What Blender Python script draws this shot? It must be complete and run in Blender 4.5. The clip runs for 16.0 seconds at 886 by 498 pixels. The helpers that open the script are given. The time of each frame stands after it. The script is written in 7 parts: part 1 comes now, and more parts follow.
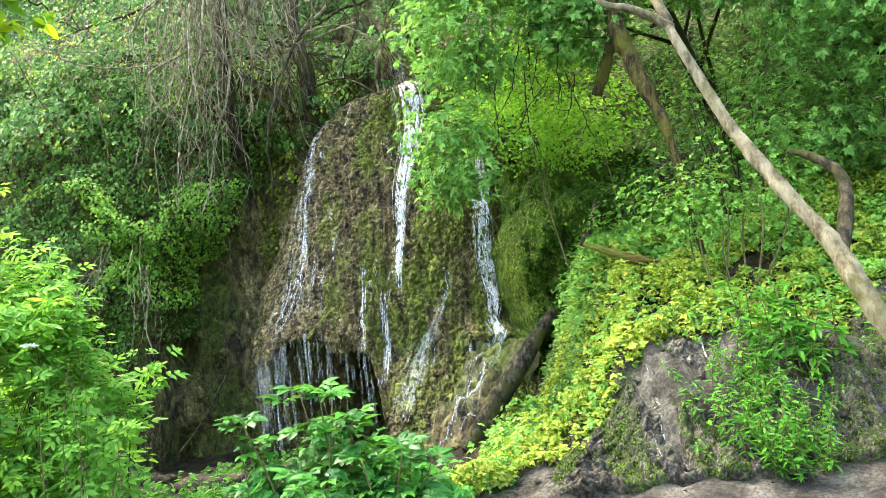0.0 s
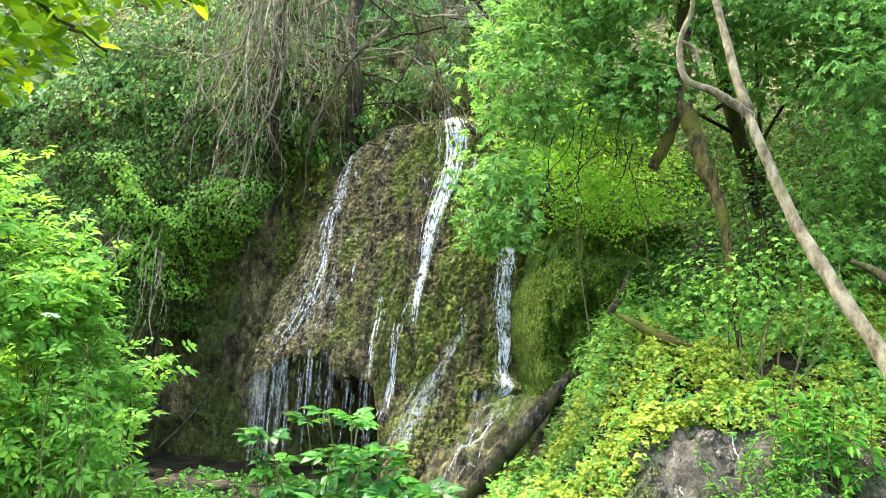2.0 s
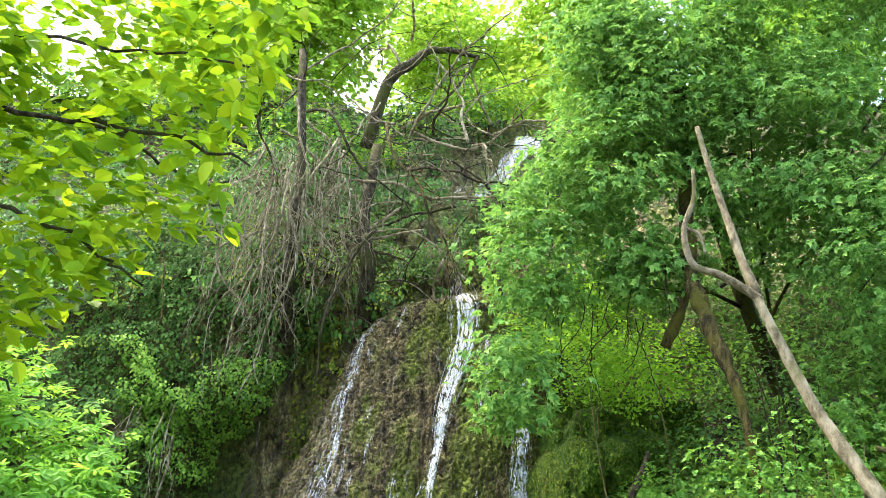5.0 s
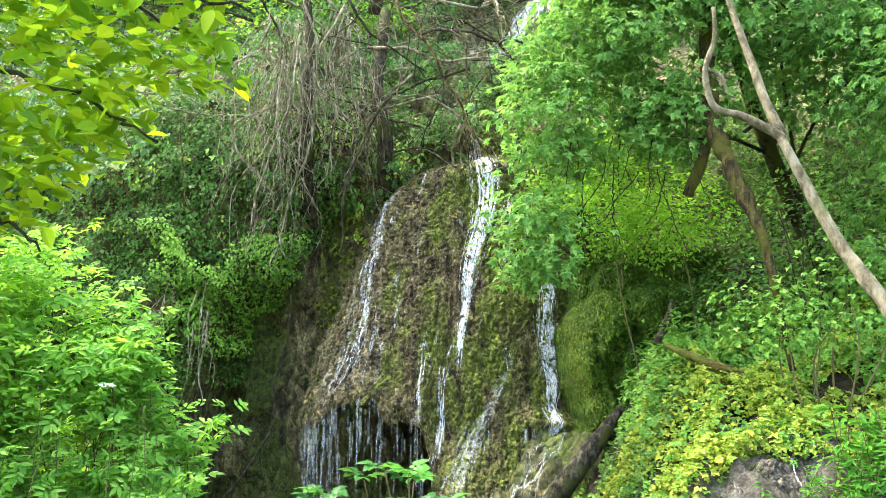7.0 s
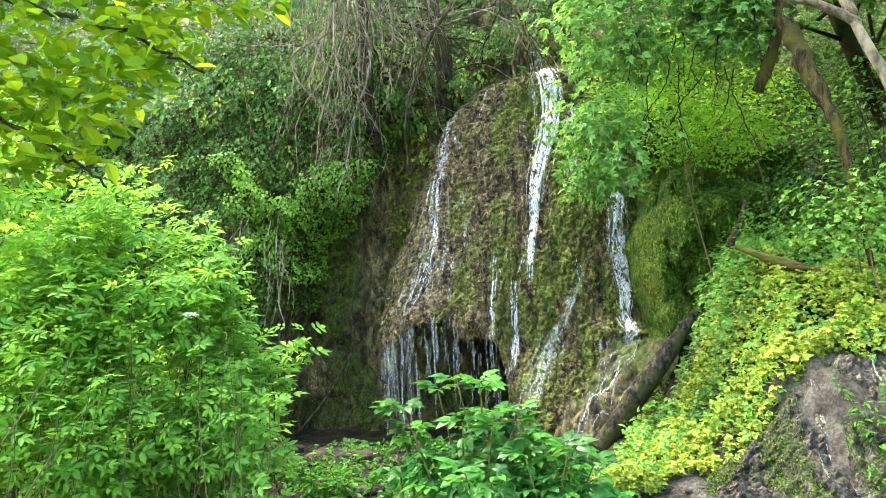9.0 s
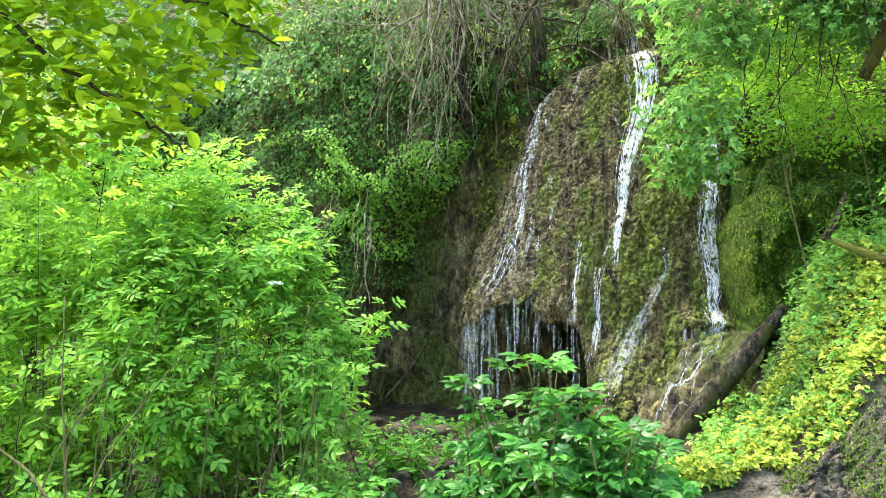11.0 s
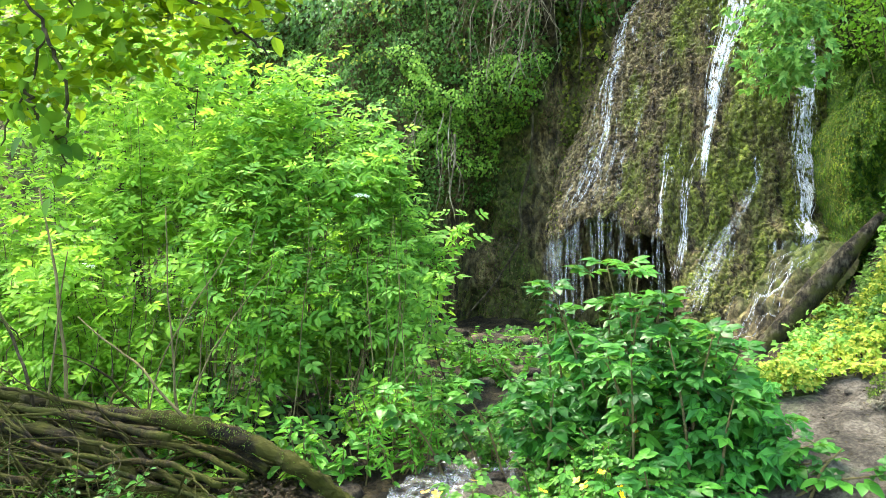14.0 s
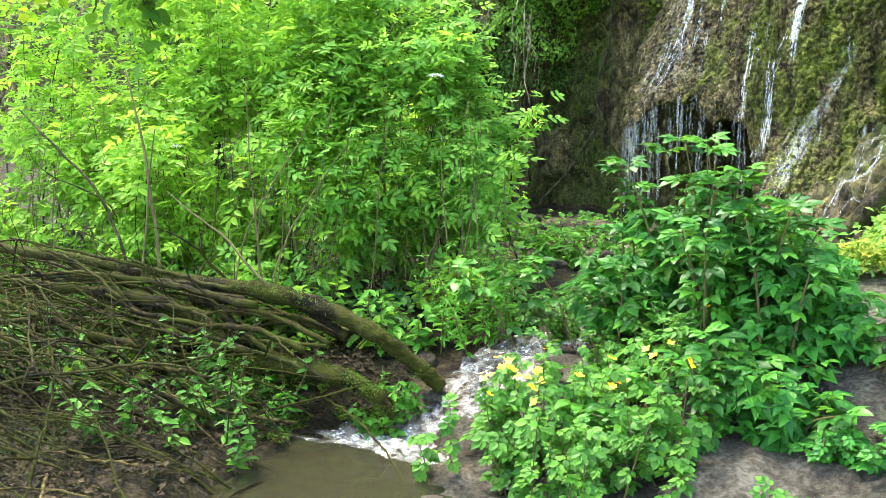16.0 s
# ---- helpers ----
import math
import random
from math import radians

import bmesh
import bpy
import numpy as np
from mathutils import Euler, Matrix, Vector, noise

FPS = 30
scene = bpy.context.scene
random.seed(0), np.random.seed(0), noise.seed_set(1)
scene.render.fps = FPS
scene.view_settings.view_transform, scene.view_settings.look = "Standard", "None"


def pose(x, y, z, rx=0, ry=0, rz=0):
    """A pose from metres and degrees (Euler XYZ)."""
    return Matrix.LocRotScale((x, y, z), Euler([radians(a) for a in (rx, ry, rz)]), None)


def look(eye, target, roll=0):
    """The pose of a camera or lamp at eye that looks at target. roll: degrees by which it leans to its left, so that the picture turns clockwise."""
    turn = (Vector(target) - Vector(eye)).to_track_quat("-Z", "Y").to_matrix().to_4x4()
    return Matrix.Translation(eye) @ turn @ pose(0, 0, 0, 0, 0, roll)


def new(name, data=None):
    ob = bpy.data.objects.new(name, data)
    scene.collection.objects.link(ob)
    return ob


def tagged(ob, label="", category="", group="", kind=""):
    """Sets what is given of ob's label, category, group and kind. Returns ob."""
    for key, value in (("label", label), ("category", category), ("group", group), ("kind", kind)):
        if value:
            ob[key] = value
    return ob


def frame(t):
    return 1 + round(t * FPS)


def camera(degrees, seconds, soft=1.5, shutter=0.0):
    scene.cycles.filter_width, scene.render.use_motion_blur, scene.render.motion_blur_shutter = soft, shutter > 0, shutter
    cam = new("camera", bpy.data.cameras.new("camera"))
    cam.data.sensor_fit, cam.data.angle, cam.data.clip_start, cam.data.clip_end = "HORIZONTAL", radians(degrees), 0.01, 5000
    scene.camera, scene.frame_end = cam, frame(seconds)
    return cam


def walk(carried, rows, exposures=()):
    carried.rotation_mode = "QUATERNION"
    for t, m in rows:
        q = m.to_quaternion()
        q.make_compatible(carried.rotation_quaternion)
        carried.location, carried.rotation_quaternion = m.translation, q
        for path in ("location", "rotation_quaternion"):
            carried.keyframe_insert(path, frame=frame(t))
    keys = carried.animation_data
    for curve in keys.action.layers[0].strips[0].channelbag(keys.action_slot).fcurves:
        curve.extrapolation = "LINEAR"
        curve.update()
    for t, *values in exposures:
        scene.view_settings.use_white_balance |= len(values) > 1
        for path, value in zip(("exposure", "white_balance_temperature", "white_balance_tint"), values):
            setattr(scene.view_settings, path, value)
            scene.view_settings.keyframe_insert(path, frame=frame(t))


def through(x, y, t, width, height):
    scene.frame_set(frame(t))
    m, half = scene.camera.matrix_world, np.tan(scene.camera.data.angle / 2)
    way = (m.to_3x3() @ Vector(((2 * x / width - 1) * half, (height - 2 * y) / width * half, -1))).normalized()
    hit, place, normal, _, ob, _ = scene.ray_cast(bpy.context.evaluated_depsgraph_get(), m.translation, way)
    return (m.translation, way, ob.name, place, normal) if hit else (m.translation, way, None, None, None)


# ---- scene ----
cam = camera(56.5, 16.0, soft=0.7)
PATH = [
    (0, (0.089, 0.093, 1.514), (0.053, 2.069, 1.821), -6.9),
    (0.5, (0.001, 0.159, 1.503), (-0.009, 2.135, 1.812), -10.0),
    (1, (-0.095, 0.177, 1.523), (-0.061, 2.154, 1.823), -5.2),
    (1.5, (-0.188, 0.19, 1.549), (-0.142, 2.164, 1.868), -0.1),
    (2, (-0.287, 0.185, 1.569), (-0.29, 2.146, 1.963), 3.5),
    (2.5, (-0.372, 0.156, 1.599), (-0.459, 2.106, 2.038), 6.0),
    (3, (-0.384, 0.138, 1.664), (-0.476, 2.034, 2.294), 7.0),
    (3.2, (-0.374, 0.129, 1.682), (-0.468, 1.994, 2.396), 7.0),
    (5.3, (-0.312, 0.092, 1.706), (-0.353, 1.939, 2.474), 2.6),
    (5.5, (-0.302, 0.103, 1.707), (-0.341, 1.965, 2.436), 2.4),
    (6, (-0.304, 0.114, 1.677), (-0.336, 2.005, 2.325), 2.0),
    (6.5, (-0.32, 0.123, 1.647), (-0.353, 2.043, 2.208), 1.1),
    (7, (-0.319, 0.13, 1.626), (-0.41, 2.071, 2.1), -0.0),
    (7.5, (-0.305, 0.131, 1.615), (-0.443, 2.082, 2.033), -1.1),
    (8, (-0.288, 0.134, 1.606), (-0.441, 2.096, 1.96), -2.1),
    (8.5, (-0.273, 0.119, 1.601), (-0.479, 2.083, 1.915), -2.4),
    (9, (-0.252, 0.113, 1.596), (-0.528, 2.073, 1.884), -2.5),
    (9.2, (-0.238, 0.116, 1.591), (-0.556, 2.071, 1.87), -2.2),
    (11.3, (-0.137, 0.095, 1.564), (-0.644, 2.015, 1.806), 0.9),
    (11.5, (-0.124, 0.092, 1.563), (-0.633, 2.012, 1.794), 0.9),
    (12, (-0.109, 0.086, 1.555), (-0.636, 2.003, 1.777), 0.7),
    (12.5, (-0.105, 0.064, 1.542), (-0.725, 1.954, 1.749), 1.3),
    (13, (-0.095, 0.045, 1.524), (-0.779, 1.922, 1.623), 1.7),
    (13.5, (-0.091, 0.041, 1.502), (-0.788, 1.914, 1.568), 1.0),
    (14, (-0.101, 0.037, 1.48), (-0.804, 1.908, 1.541), 0.6),
    (14.5, (-0.087, 0.035, 1.452), (-0.854, 1.881, 1.506), 0.5),
    (15, (-0.085, 0.027, 1.42), (-0.876, 1.864, 1.413), 0.6),
    (15.5, (-0.089, 0.007, 1.396), (-0.887, 1.839, 1.317), 0.7),
    (16, (-0.088, -0.019, 1.391), (-0.945, 1.778, 1.193), 0.9),
]
walk(cam, [(t, look(eye, target, roll)) for t, eye, target, roll in PATH],
     exposures=[(0.0, 3.5, 6900, 4), (3.0, 3.55, 6900, 6), (4.4, 3.34, 7000, 8), (5.5, 3.27, 7000, 8), (6.5, 3.56, 6900, 6), (8.0, 3.5, 6900, 4), (16.0, 3.5, 6900, 4)])

# ---- light ----
SUN_FROM = Vector((-0.4, 0.16, 0.9)).normalized()
world = bpy.data.worlds.new("sky")
scene.world = world
world.use_nodes = True
sky = world.node_tree.nodes.new("ShaderNodeTexSky")
sky.sky_type = "NISHITA"
sky.sun_disc = False
sky.air_density, sky.dust_density = 1.0, 3.0
sky.sun_elevation = math.asin(SUN_FROM.z)
sky.sun_rotation = math.atan2(SUN_FROM.x, SUN_FROM.y)
world.node_tree.nodes["Background"].inputs["Strength"].default_value = 0.15
world.node_tree.links.new(sky.outputs["Color"], world.node_tree.nodes["Background"].inputs["Color"])
sun = new("sun", bpy.data.lights.new("sun", "SUN"))
sun.data.energy, sun.data.angle, sun.data.color = 0.52, radians(12.0), (1.0, 0.94, 0.8)
sun.matrix_world = look((0, 0, 30), Vector((0, 0, 30)) - SUN_FROM)


# ---- materials ----
def nodes_of(name):
    m = bpy.data.materials.new(name)
    m.use_nodes = True
    nt = m.node_tree
    return m, nt, nt.nodes["Principled BSDF"], nt.nodes["Material Output"]


def noise_tex(nt, scale, detail=6.0, rough=0.6, stretch=(1, 1, 1)):
    co = nt.nodes.new("ShaderNodeNewGeometry")
    mp = nt.nodes.new("ShaderNodeMapping")
    mp.inputs["Scale"].default_value = stretch
    nt.links.new(co.outputs["Position"], mp.inputs["Vector"])
    n = nt.nodes.new("ShaderNodeTexNoise")
    n.inputs["Scale"].default_value, n.inputs["Detail"].default_value, n.inputs["Roughness"].default_value = scale, detail, rough
    nt.links.new(mp.outputs["Vector"], n.inputs["Vector"])
    return n.outputs["Fac"]


def ramp(nt, fac, stops):
    r = nt.nodes.new("ShaderNodeValToRGB")
    el = r.color_ramp.elements
    while len(el) < len(stops):
        el.new(0.5)
    for e, (p, c) in zip(el, stops):
        e.position, e.color = p, (*c, 1) if len(c) == 3 else c
    nt.links.new(fac, r.inputs["Fac"])
    return r.outputs["Color"]


def mix(nt, fac, a, b):
    m = nt.nodes.new("ShaderNodeMix")
    m.data_type = "RGBA"
    for sock, v in ((m.inputs["Factor"], fac), (m.inputs["A"], a), (m.inputs["B"], b)):
        if isinstance(v, (float, int)):
            sock.default_value = v
        elif isinstance(v, tuple):
            sock.default_value = (*v, 1)
        else:
            nt.links.new(v, sock)
    return m.outputs["Result"]


def bump(nt, bsdf, height, strength, dist):
    b = nt.nodes.new("ShaderNodeBump")
    b.inputs["Strength"].default_value, b.inputs["Distance"].default_value = strength, dist
    nt.links.new(height, b.inputs["Height"])
    nt.links.new(b.outputs["Normal"], bsdf.inputs["Normal"])


def leaf_mat(name, dark, mid, light, through=0.45, gloss=0.45):
    """Leaf tissue: part of the light goes through it, colour varies from leaf to leaf."""
    m, nt, bsdf, out = nodes_of(name)
    geo = nt.nodes.new("ShaderNodeNewGeometry")
    col = ramp(nt, geo.outputs["Random Per Island"], [(0.0, dark), (0.5, mid), (1.0, light)])
    patch = ramp(nt, noise_tex(nt, 1.7, 3.0), [(0.3, (0.72, 0.78, 0.7)), (0.7, (1.15, 1.1, 1.0))])
    mul = nt.nodes.new("ShaderNodeMix")
    mul.data_type, mul.blend_type = "RGBA", "MULTIPLY"
    mul.inputs["Factor"].default_value = 1.0
    nt.links.new(col, mul.inputs["A"])
    nt.links.new(patch, mul.inputs["B"])
    col = mul.outputs["Result"]
    nt.links.new(col, bsdf.inputs["Base Color"])
    bsdf.inputs["Roughness"].default_value = gloss
    bsdf.inputs["Specular IOR Level"].default_value = 0.22
    tr = nt.nodes.new("ShaderNodeBsdfTranslucent")
    warm = mix(nt, 0.25, col, (0.26, 0.42, 0.045))
    nt.links.new(warm, tr.inputs["Color"])
    ms = nt.nodes.new("ShaderNodeMixShader")
    ms.inputs["Fac"].default_value = through
    nt.links.new(bsdf.outputs["BSDF"], ms.inputs[1])
    nt.links.new(tr.outputs["BSDF"], ms.inputs[2])
    nt.links.new(ms.outputs["Shader"], out.inputs["Surface"])
    return m


def rock_mat(name, stops, moss, moss_at, scale=2.0, stretch=(1, 1, 1), rough=0.85, bumps=0.6, fine=24.0, lean=0.0, crumb=0.0):
    """Rock or earth: mottled base, grain, crumbs of different tone that stand proud, and moss in patches."""
    m, nt, bsdf, out = nodes_of(name)
    base = ramp(nt, noise_tex(nt, scale * 4, 9.0, 0.7, stretch), stops)
    grain = ramp(nt, noise_tex(nt, fine * 2.2, 4.0), [(0.4, (0.5, 0.5, 0.5)), (0.6, (1.3, 1.3, 1.3))])
    mul = nt.nodes.new("ShaderNodeMix")
    mul.data_type, mul.blend_type = "RGBA", "MULTIPLY"
    mul.inputs["Factor"].default_value = 0.8
    nt.links.new(base, mul.inputs["A"])
    nt.links.new(grain, mul.inputs["B"])
    where = noise_tex(nt, scale, 8.0, 0.7, stretch)
    if lean:
        geo, sep, ma = nt.nodes.new("ShaderNodeNewGeometry"), nt.nodes.new("ShaderNodeSeparateXYZ"), nt.nodes.new("ShaderNodeMath")
        ma.operation = "MULTIPLY_ADD"
        ma.inputs[1].default_value = lean
        nt.links.new(geo.outputs["Position"], sep.inputs["Vector"])
        nt.links.new(sep.outputs["X"], ma.inputs[0])
        nt.links.new(where, ma.inputs[2])
        where = ma.outputs["Value"]
    mask = ramp(nt, where, [(moss_at - 0.06, (0, 0, 0)), (moss_at + 0.06, (1, 1, 1))])
    mossy = ramp(nt, noise_tex(nt, fine, 5.0, 0.7), moss)
    nt.links.new(mix(nt, mask, mul.outputs["Result"], mossy), bsdf.inputs["Base Color"])
    bsdf.inputs["Roughness"].default_value = rough
    bsdf.inputs["Specular IOR Level"].default_value = 0.3
    height = noise_tex(nt, fine, 9.0, 0.75)
    if crumb:
        geo, wob, vor = nt.nodes.new("ShaderNodeNewGeometry"), nt.nodes.new("ShaderNodeMapping"), nt.nodes.new("ShaderNodeTexVoronoi")
        wob.inputs["Scale"].default_value = (1.0, 1.0, 0.7)
        nt.links.new(geo.outputs["Position"], wob.inputs["Vector"])
        nt.links.new(wob.outputs["Vector"], vor.inputs["Vector"])
        vor.inputs["Scale"].default_value = crumb
        tone = ramp(nt, vor.outputs["Color"], [(0.1, (0.5, 0.5, 0.52)), (0.9, (1.45, 1.42, 1.35))])
        toned = nt.nodes.new("ShaderNodeMix")
        toned.data_type, toned.blend_type = "RGBA", "MULTIPLY"
        toned.inputs["Factor"].default_value = 0.85
        nt.links.new(bsdf.inputs["Base Color"].links[0].from_socket, toned.inputs["A"])
        nt.links.new(tone, toned.inputs["B"])
        nt.links.new(toned.outputs["Result"], bsdf.inputs["Base Color"])
        sub = nt.nodes.new("ShaderNodeMath")
        sub.operation = "MULTIPLY_ADD"
        sub.inputs[1].default_value = -2.0
        nt.links.new(vor.outputs["Distance"], sub.inputs[0])
        nt.links.new(height, sub.inputs[2])
        height = sub.outputs["Value"]
    bump(nt, bsdf, height, bumps, 0.05)
    return m


def bark_mat(name, stops, moss=None, moss_at=0.6, rough=0.85, scale=14.0, grain=(1, 1, 0.5)):
    m, nt, bsdf, out = nodes_of(name)
    col = ramp(nt, noise_tex(nt, scale, 8.0, 0.7, grain), stops)
    if moss:
        mask = ramp(nt, noise_tex(nt, 3.5, 6.0), [(moss_at - 0.05, (0, 0, 0)), (moss_at + 0.06, (1, 1, 1))])
        col = mix(nt, mask, col, moss)
    nt.links.new(col, bsdf.inputs["Base Color"])
    bsdf.inputs["Roughness"].default_value = rough
    bsdf.inputs["Specular IOR Level"].default_value = 0.15
    bump(nt, bsdf, noise_tex(nt, scale * 2.0, 8.0, 0.75, grain), 1.0, 0.03)
    return m


def white_water_mat(name, cover, scale=(30, 30, 5), most=1.0):
    """Broken, aerated water: white strands with clear gaps."""
    m, nt, bsdf, out = nodes_of(name)
    bsdf.inputs["Base Color"].default_value = (0.82, 0.82, 0.78, 1)
    bsdf.inputs["Roughness"].default_value = 0.5
    bsdf.inputs["Subsurface Weight"].default_value = 0.0
    tr = nt.nodes.new("ShaderNodeBsdfTransparent")
    ms = nt.nodes.new("ShaderNodeMixShader")
    a = ramp(nt, noise_tex(nt, 1.0, 6.0, 0.7, scale), [(cover - 0.14, (0, 0, 0)), (cover + 0.16, (most, most, most))])
    nt.links.new(a, ms.inputs["Fac"])
    nt.links.new(tr.outputs["BSDF"], ms.inputs[1])
    nt.links.new(bsdf.outputs["BSDF"], ms.inputs[2])
    nt.links.new(ms.outputs["Shader"], out.inputs["Surface"])
    return m


M_MUD = rock_mat("wet_mud", [(0.38, (0.021, 0.018, 0.013)), (0.5, (0.072, 0.063, 0.048)), (0.62, (0.145, 0.13, 0.102))],
                 [(0.3, (0.025, 0.05, 0.008)), (0.7, (0.075, 0.115, 0.022))], 0.62, 1.3, rough=0.85, bumps=1.0, fine=22)
M_TUFA = rock_mat("mossy_tufa", [(0.38, (0.024, 0.016, 0.005)), (0.5, (0.13, 0.096, 0.038)), (0.63, (0.33, 0.26, 0.12))],
                  [(0.34, (0.045, 0.06, 0.005)), (0.66, (0.22, 0.26, 0.026))], 0.465, 1.5, (1.8, 1.8, 0.4), 0.75, 1.0, 30, lean=0.08, crumb=26)
M_CLIFF = rock_mat("damp_cliff_rock", [(0.4, (0.036, 0.027, 0.01)), (0.5, (0.14, 0.108, 0.044)), (0.62, (0.32, 0.25, 0.115))],
                   [(0.36, (0.03, 0.044, 0.007)), (0.62, (0.11, 0.135, 0.022))], 0.49, 1.3, (1.5, 1.5, 0.5), 0.85, 1.0, 16, crumb=13)
M_MOSS = rock_mat("deep_moss", [(0.38, (0.016, 0.045, 0.002)), (0.5, (0.042, 0.095, 0.005)), (0.62, (0.085, 0.15, 0.009))],
                  [(0.38, (0.03, 0.06, 0.003)), (0.62, (0.13, 0.16, 0.012))], 0.55, 2.0, (1.2, 1.2, 1.0), 0.95, 0.9, 40)
M_BANK = rock_mat("crumbling_beige_mud", [(0.36, (0.036, 0.031, 0.022)), (0.5, (0.105, 0.091, 0.067)), (0.64, (0.21, 0.186, 0.145))],
                  [(0.3, (0.03, 0.05, 0.01)), (0.7, (0.08, 0.11, 0.025))], 0.6, 1.6, (1.6, 1.6, 0.7), 0.9, 1.0, 26, crumb=30)
def ground_mat():
    """Trodden grey mud, and dark earth and leaf mould at the cliff's foot and under the thicket, where the dark tone
    also paints in shade.
    """
    m, nt, bsdf, out = nodes_of("mud_and_shaded_earth")
    grain = noise_tex(nt, 48, 4.0)
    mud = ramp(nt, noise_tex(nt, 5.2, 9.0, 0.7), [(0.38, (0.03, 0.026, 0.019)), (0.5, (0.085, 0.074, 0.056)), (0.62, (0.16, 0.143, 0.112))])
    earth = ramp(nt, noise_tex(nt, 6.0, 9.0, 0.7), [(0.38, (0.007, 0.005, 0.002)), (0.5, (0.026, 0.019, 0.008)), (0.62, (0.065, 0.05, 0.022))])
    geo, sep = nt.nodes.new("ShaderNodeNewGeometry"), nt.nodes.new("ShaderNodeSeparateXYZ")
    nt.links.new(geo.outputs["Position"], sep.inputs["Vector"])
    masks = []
    # X: dark earth left of the stream, standing in for shade; Y: cliff's foot.
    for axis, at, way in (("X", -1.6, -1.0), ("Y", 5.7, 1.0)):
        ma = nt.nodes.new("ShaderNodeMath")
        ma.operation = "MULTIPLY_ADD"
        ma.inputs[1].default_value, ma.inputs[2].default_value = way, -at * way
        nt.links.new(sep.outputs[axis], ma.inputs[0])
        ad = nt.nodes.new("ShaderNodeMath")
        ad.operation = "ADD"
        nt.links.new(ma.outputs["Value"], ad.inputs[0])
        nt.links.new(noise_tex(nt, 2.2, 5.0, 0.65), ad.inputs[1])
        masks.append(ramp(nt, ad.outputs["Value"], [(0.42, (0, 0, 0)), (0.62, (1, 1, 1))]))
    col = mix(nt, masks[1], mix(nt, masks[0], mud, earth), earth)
    green = ramp(nt, noise_tex(nt, 1.3, 8.0, 0.7), [(0.57, (0, 0, 0)), (0.68, (1, 1, 1))])
    col = mix(nt, green, col, (0.045, 0.075, 0.014))
    mul = nt.nodes.new("ShaderNodeMix")
    mul.data_type, mul.blend_type = "RGBA", "MULTIPLY"
    mul.inputs["Factor"].default_value = 0.8
    nt.links.new(col, mul.inputs["A"])
    nt.links.new(ramp(nt, grain, [(0.4, (0.5, 0.5, 0.5)), (0.6, (1.3, 1.3, 1.3))]), mul.inputs["B"])
    nt.links.new(mul.outputs["Result"], bsdf.inputs["Base Color"])
    bsdf.inputs["Roughness"].default_value = 0.8
    bsdf.inputs["Specular IOR Level"].default_value = 0.2
    bump(nt, bsdf, noise_tex(nt, 22, 9.0, 0.75), 1.0, 0.05)
    return m


M_GROUND = ground_mat()
M_EARTH = rock_mat("dark_wet_earth", [(0.38, (0.012, 0.009, 0.005)), (0.5, (0.045, 0.033, 0.019)), (0.62, (0.11, 0.083, 0.048))],
                   [(0.3, (0.02, 0.035, 0.006)), (0.7, (0.06, 0.085, 0.015))], 0.58, 1.8, rough=0.8, bumps=1.0, fine=20)
M_BARK_DARK = bark_mat("dark_wet_bark", [(0.38, (0.01, 0.008, 0.004)), (0.5, (0.042, 0.034, 0.017)), (0.64, (0.11, 0.09, 0.048))], (0.05, 0.056, 0.01), 0.56, scale=24)
M_BARK_PALE = bark_mat("pale_smooth_bark", [(0.38, (0.075, 0.06, 0.03)), (0.48, (0.17, 0.14, 0.08)), (0.62, (0.3, 0.255, 0.16))], (0.09, 0.09, 0.026), 0.6, rough=0.8, scale=13)
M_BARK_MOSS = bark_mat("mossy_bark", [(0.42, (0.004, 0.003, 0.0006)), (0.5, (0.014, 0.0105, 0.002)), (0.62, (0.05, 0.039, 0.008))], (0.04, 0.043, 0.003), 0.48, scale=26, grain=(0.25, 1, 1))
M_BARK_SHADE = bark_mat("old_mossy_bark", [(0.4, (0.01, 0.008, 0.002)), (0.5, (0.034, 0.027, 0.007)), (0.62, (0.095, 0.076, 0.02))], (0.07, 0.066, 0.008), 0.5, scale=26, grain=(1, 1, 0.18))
M_STICK = bark_mat("dark_brown_stick", [(0.4, (0.007, 0.005, 0.001)), (0.5, (0.02, 0.0145, 0.003)), (0.62, (0.068, 0.051, 0.012))], (0.045, 0.05, 0.004), 0.48, scale=26)
M_DEAD = bark_mat("dry_dead_wood", [(0.4, (0.02, 0.015, 0.003)), (0.5, (0.07, 0.052, 0.014)), (0.62, (0.2, 0.155, 0.055))])
M_ROOT = bark_mat("hanging_root_bark", [(0.38, (0.07, 0.058, 0.03)), (0.5, (0.2, 0.168, 0.095)), (0.65, (0.42, 0.365, 0.24))])
M_STEM = bark_mat("green_brown_stem", [(0.3, (0.07, 0.06, 0.025)), (0.7, (0.2, 0.17, 0.07))])
M_WATER_WHITE = white_water_mat("white_water", 0.49, (110, 110, 13), 0.62)
M_WATER_THIN = white_water_mat("thin_water", 0.52, (110, 110, 18), 0.56)
M_WATER_DROPS = white_water_mat("falling_drops", 0.54, (120, 120, 30), 0.5)
M_WATER_SHEET = white_water_mat("stream_sheet", 0.57, (22, 22, 22), 0.5)

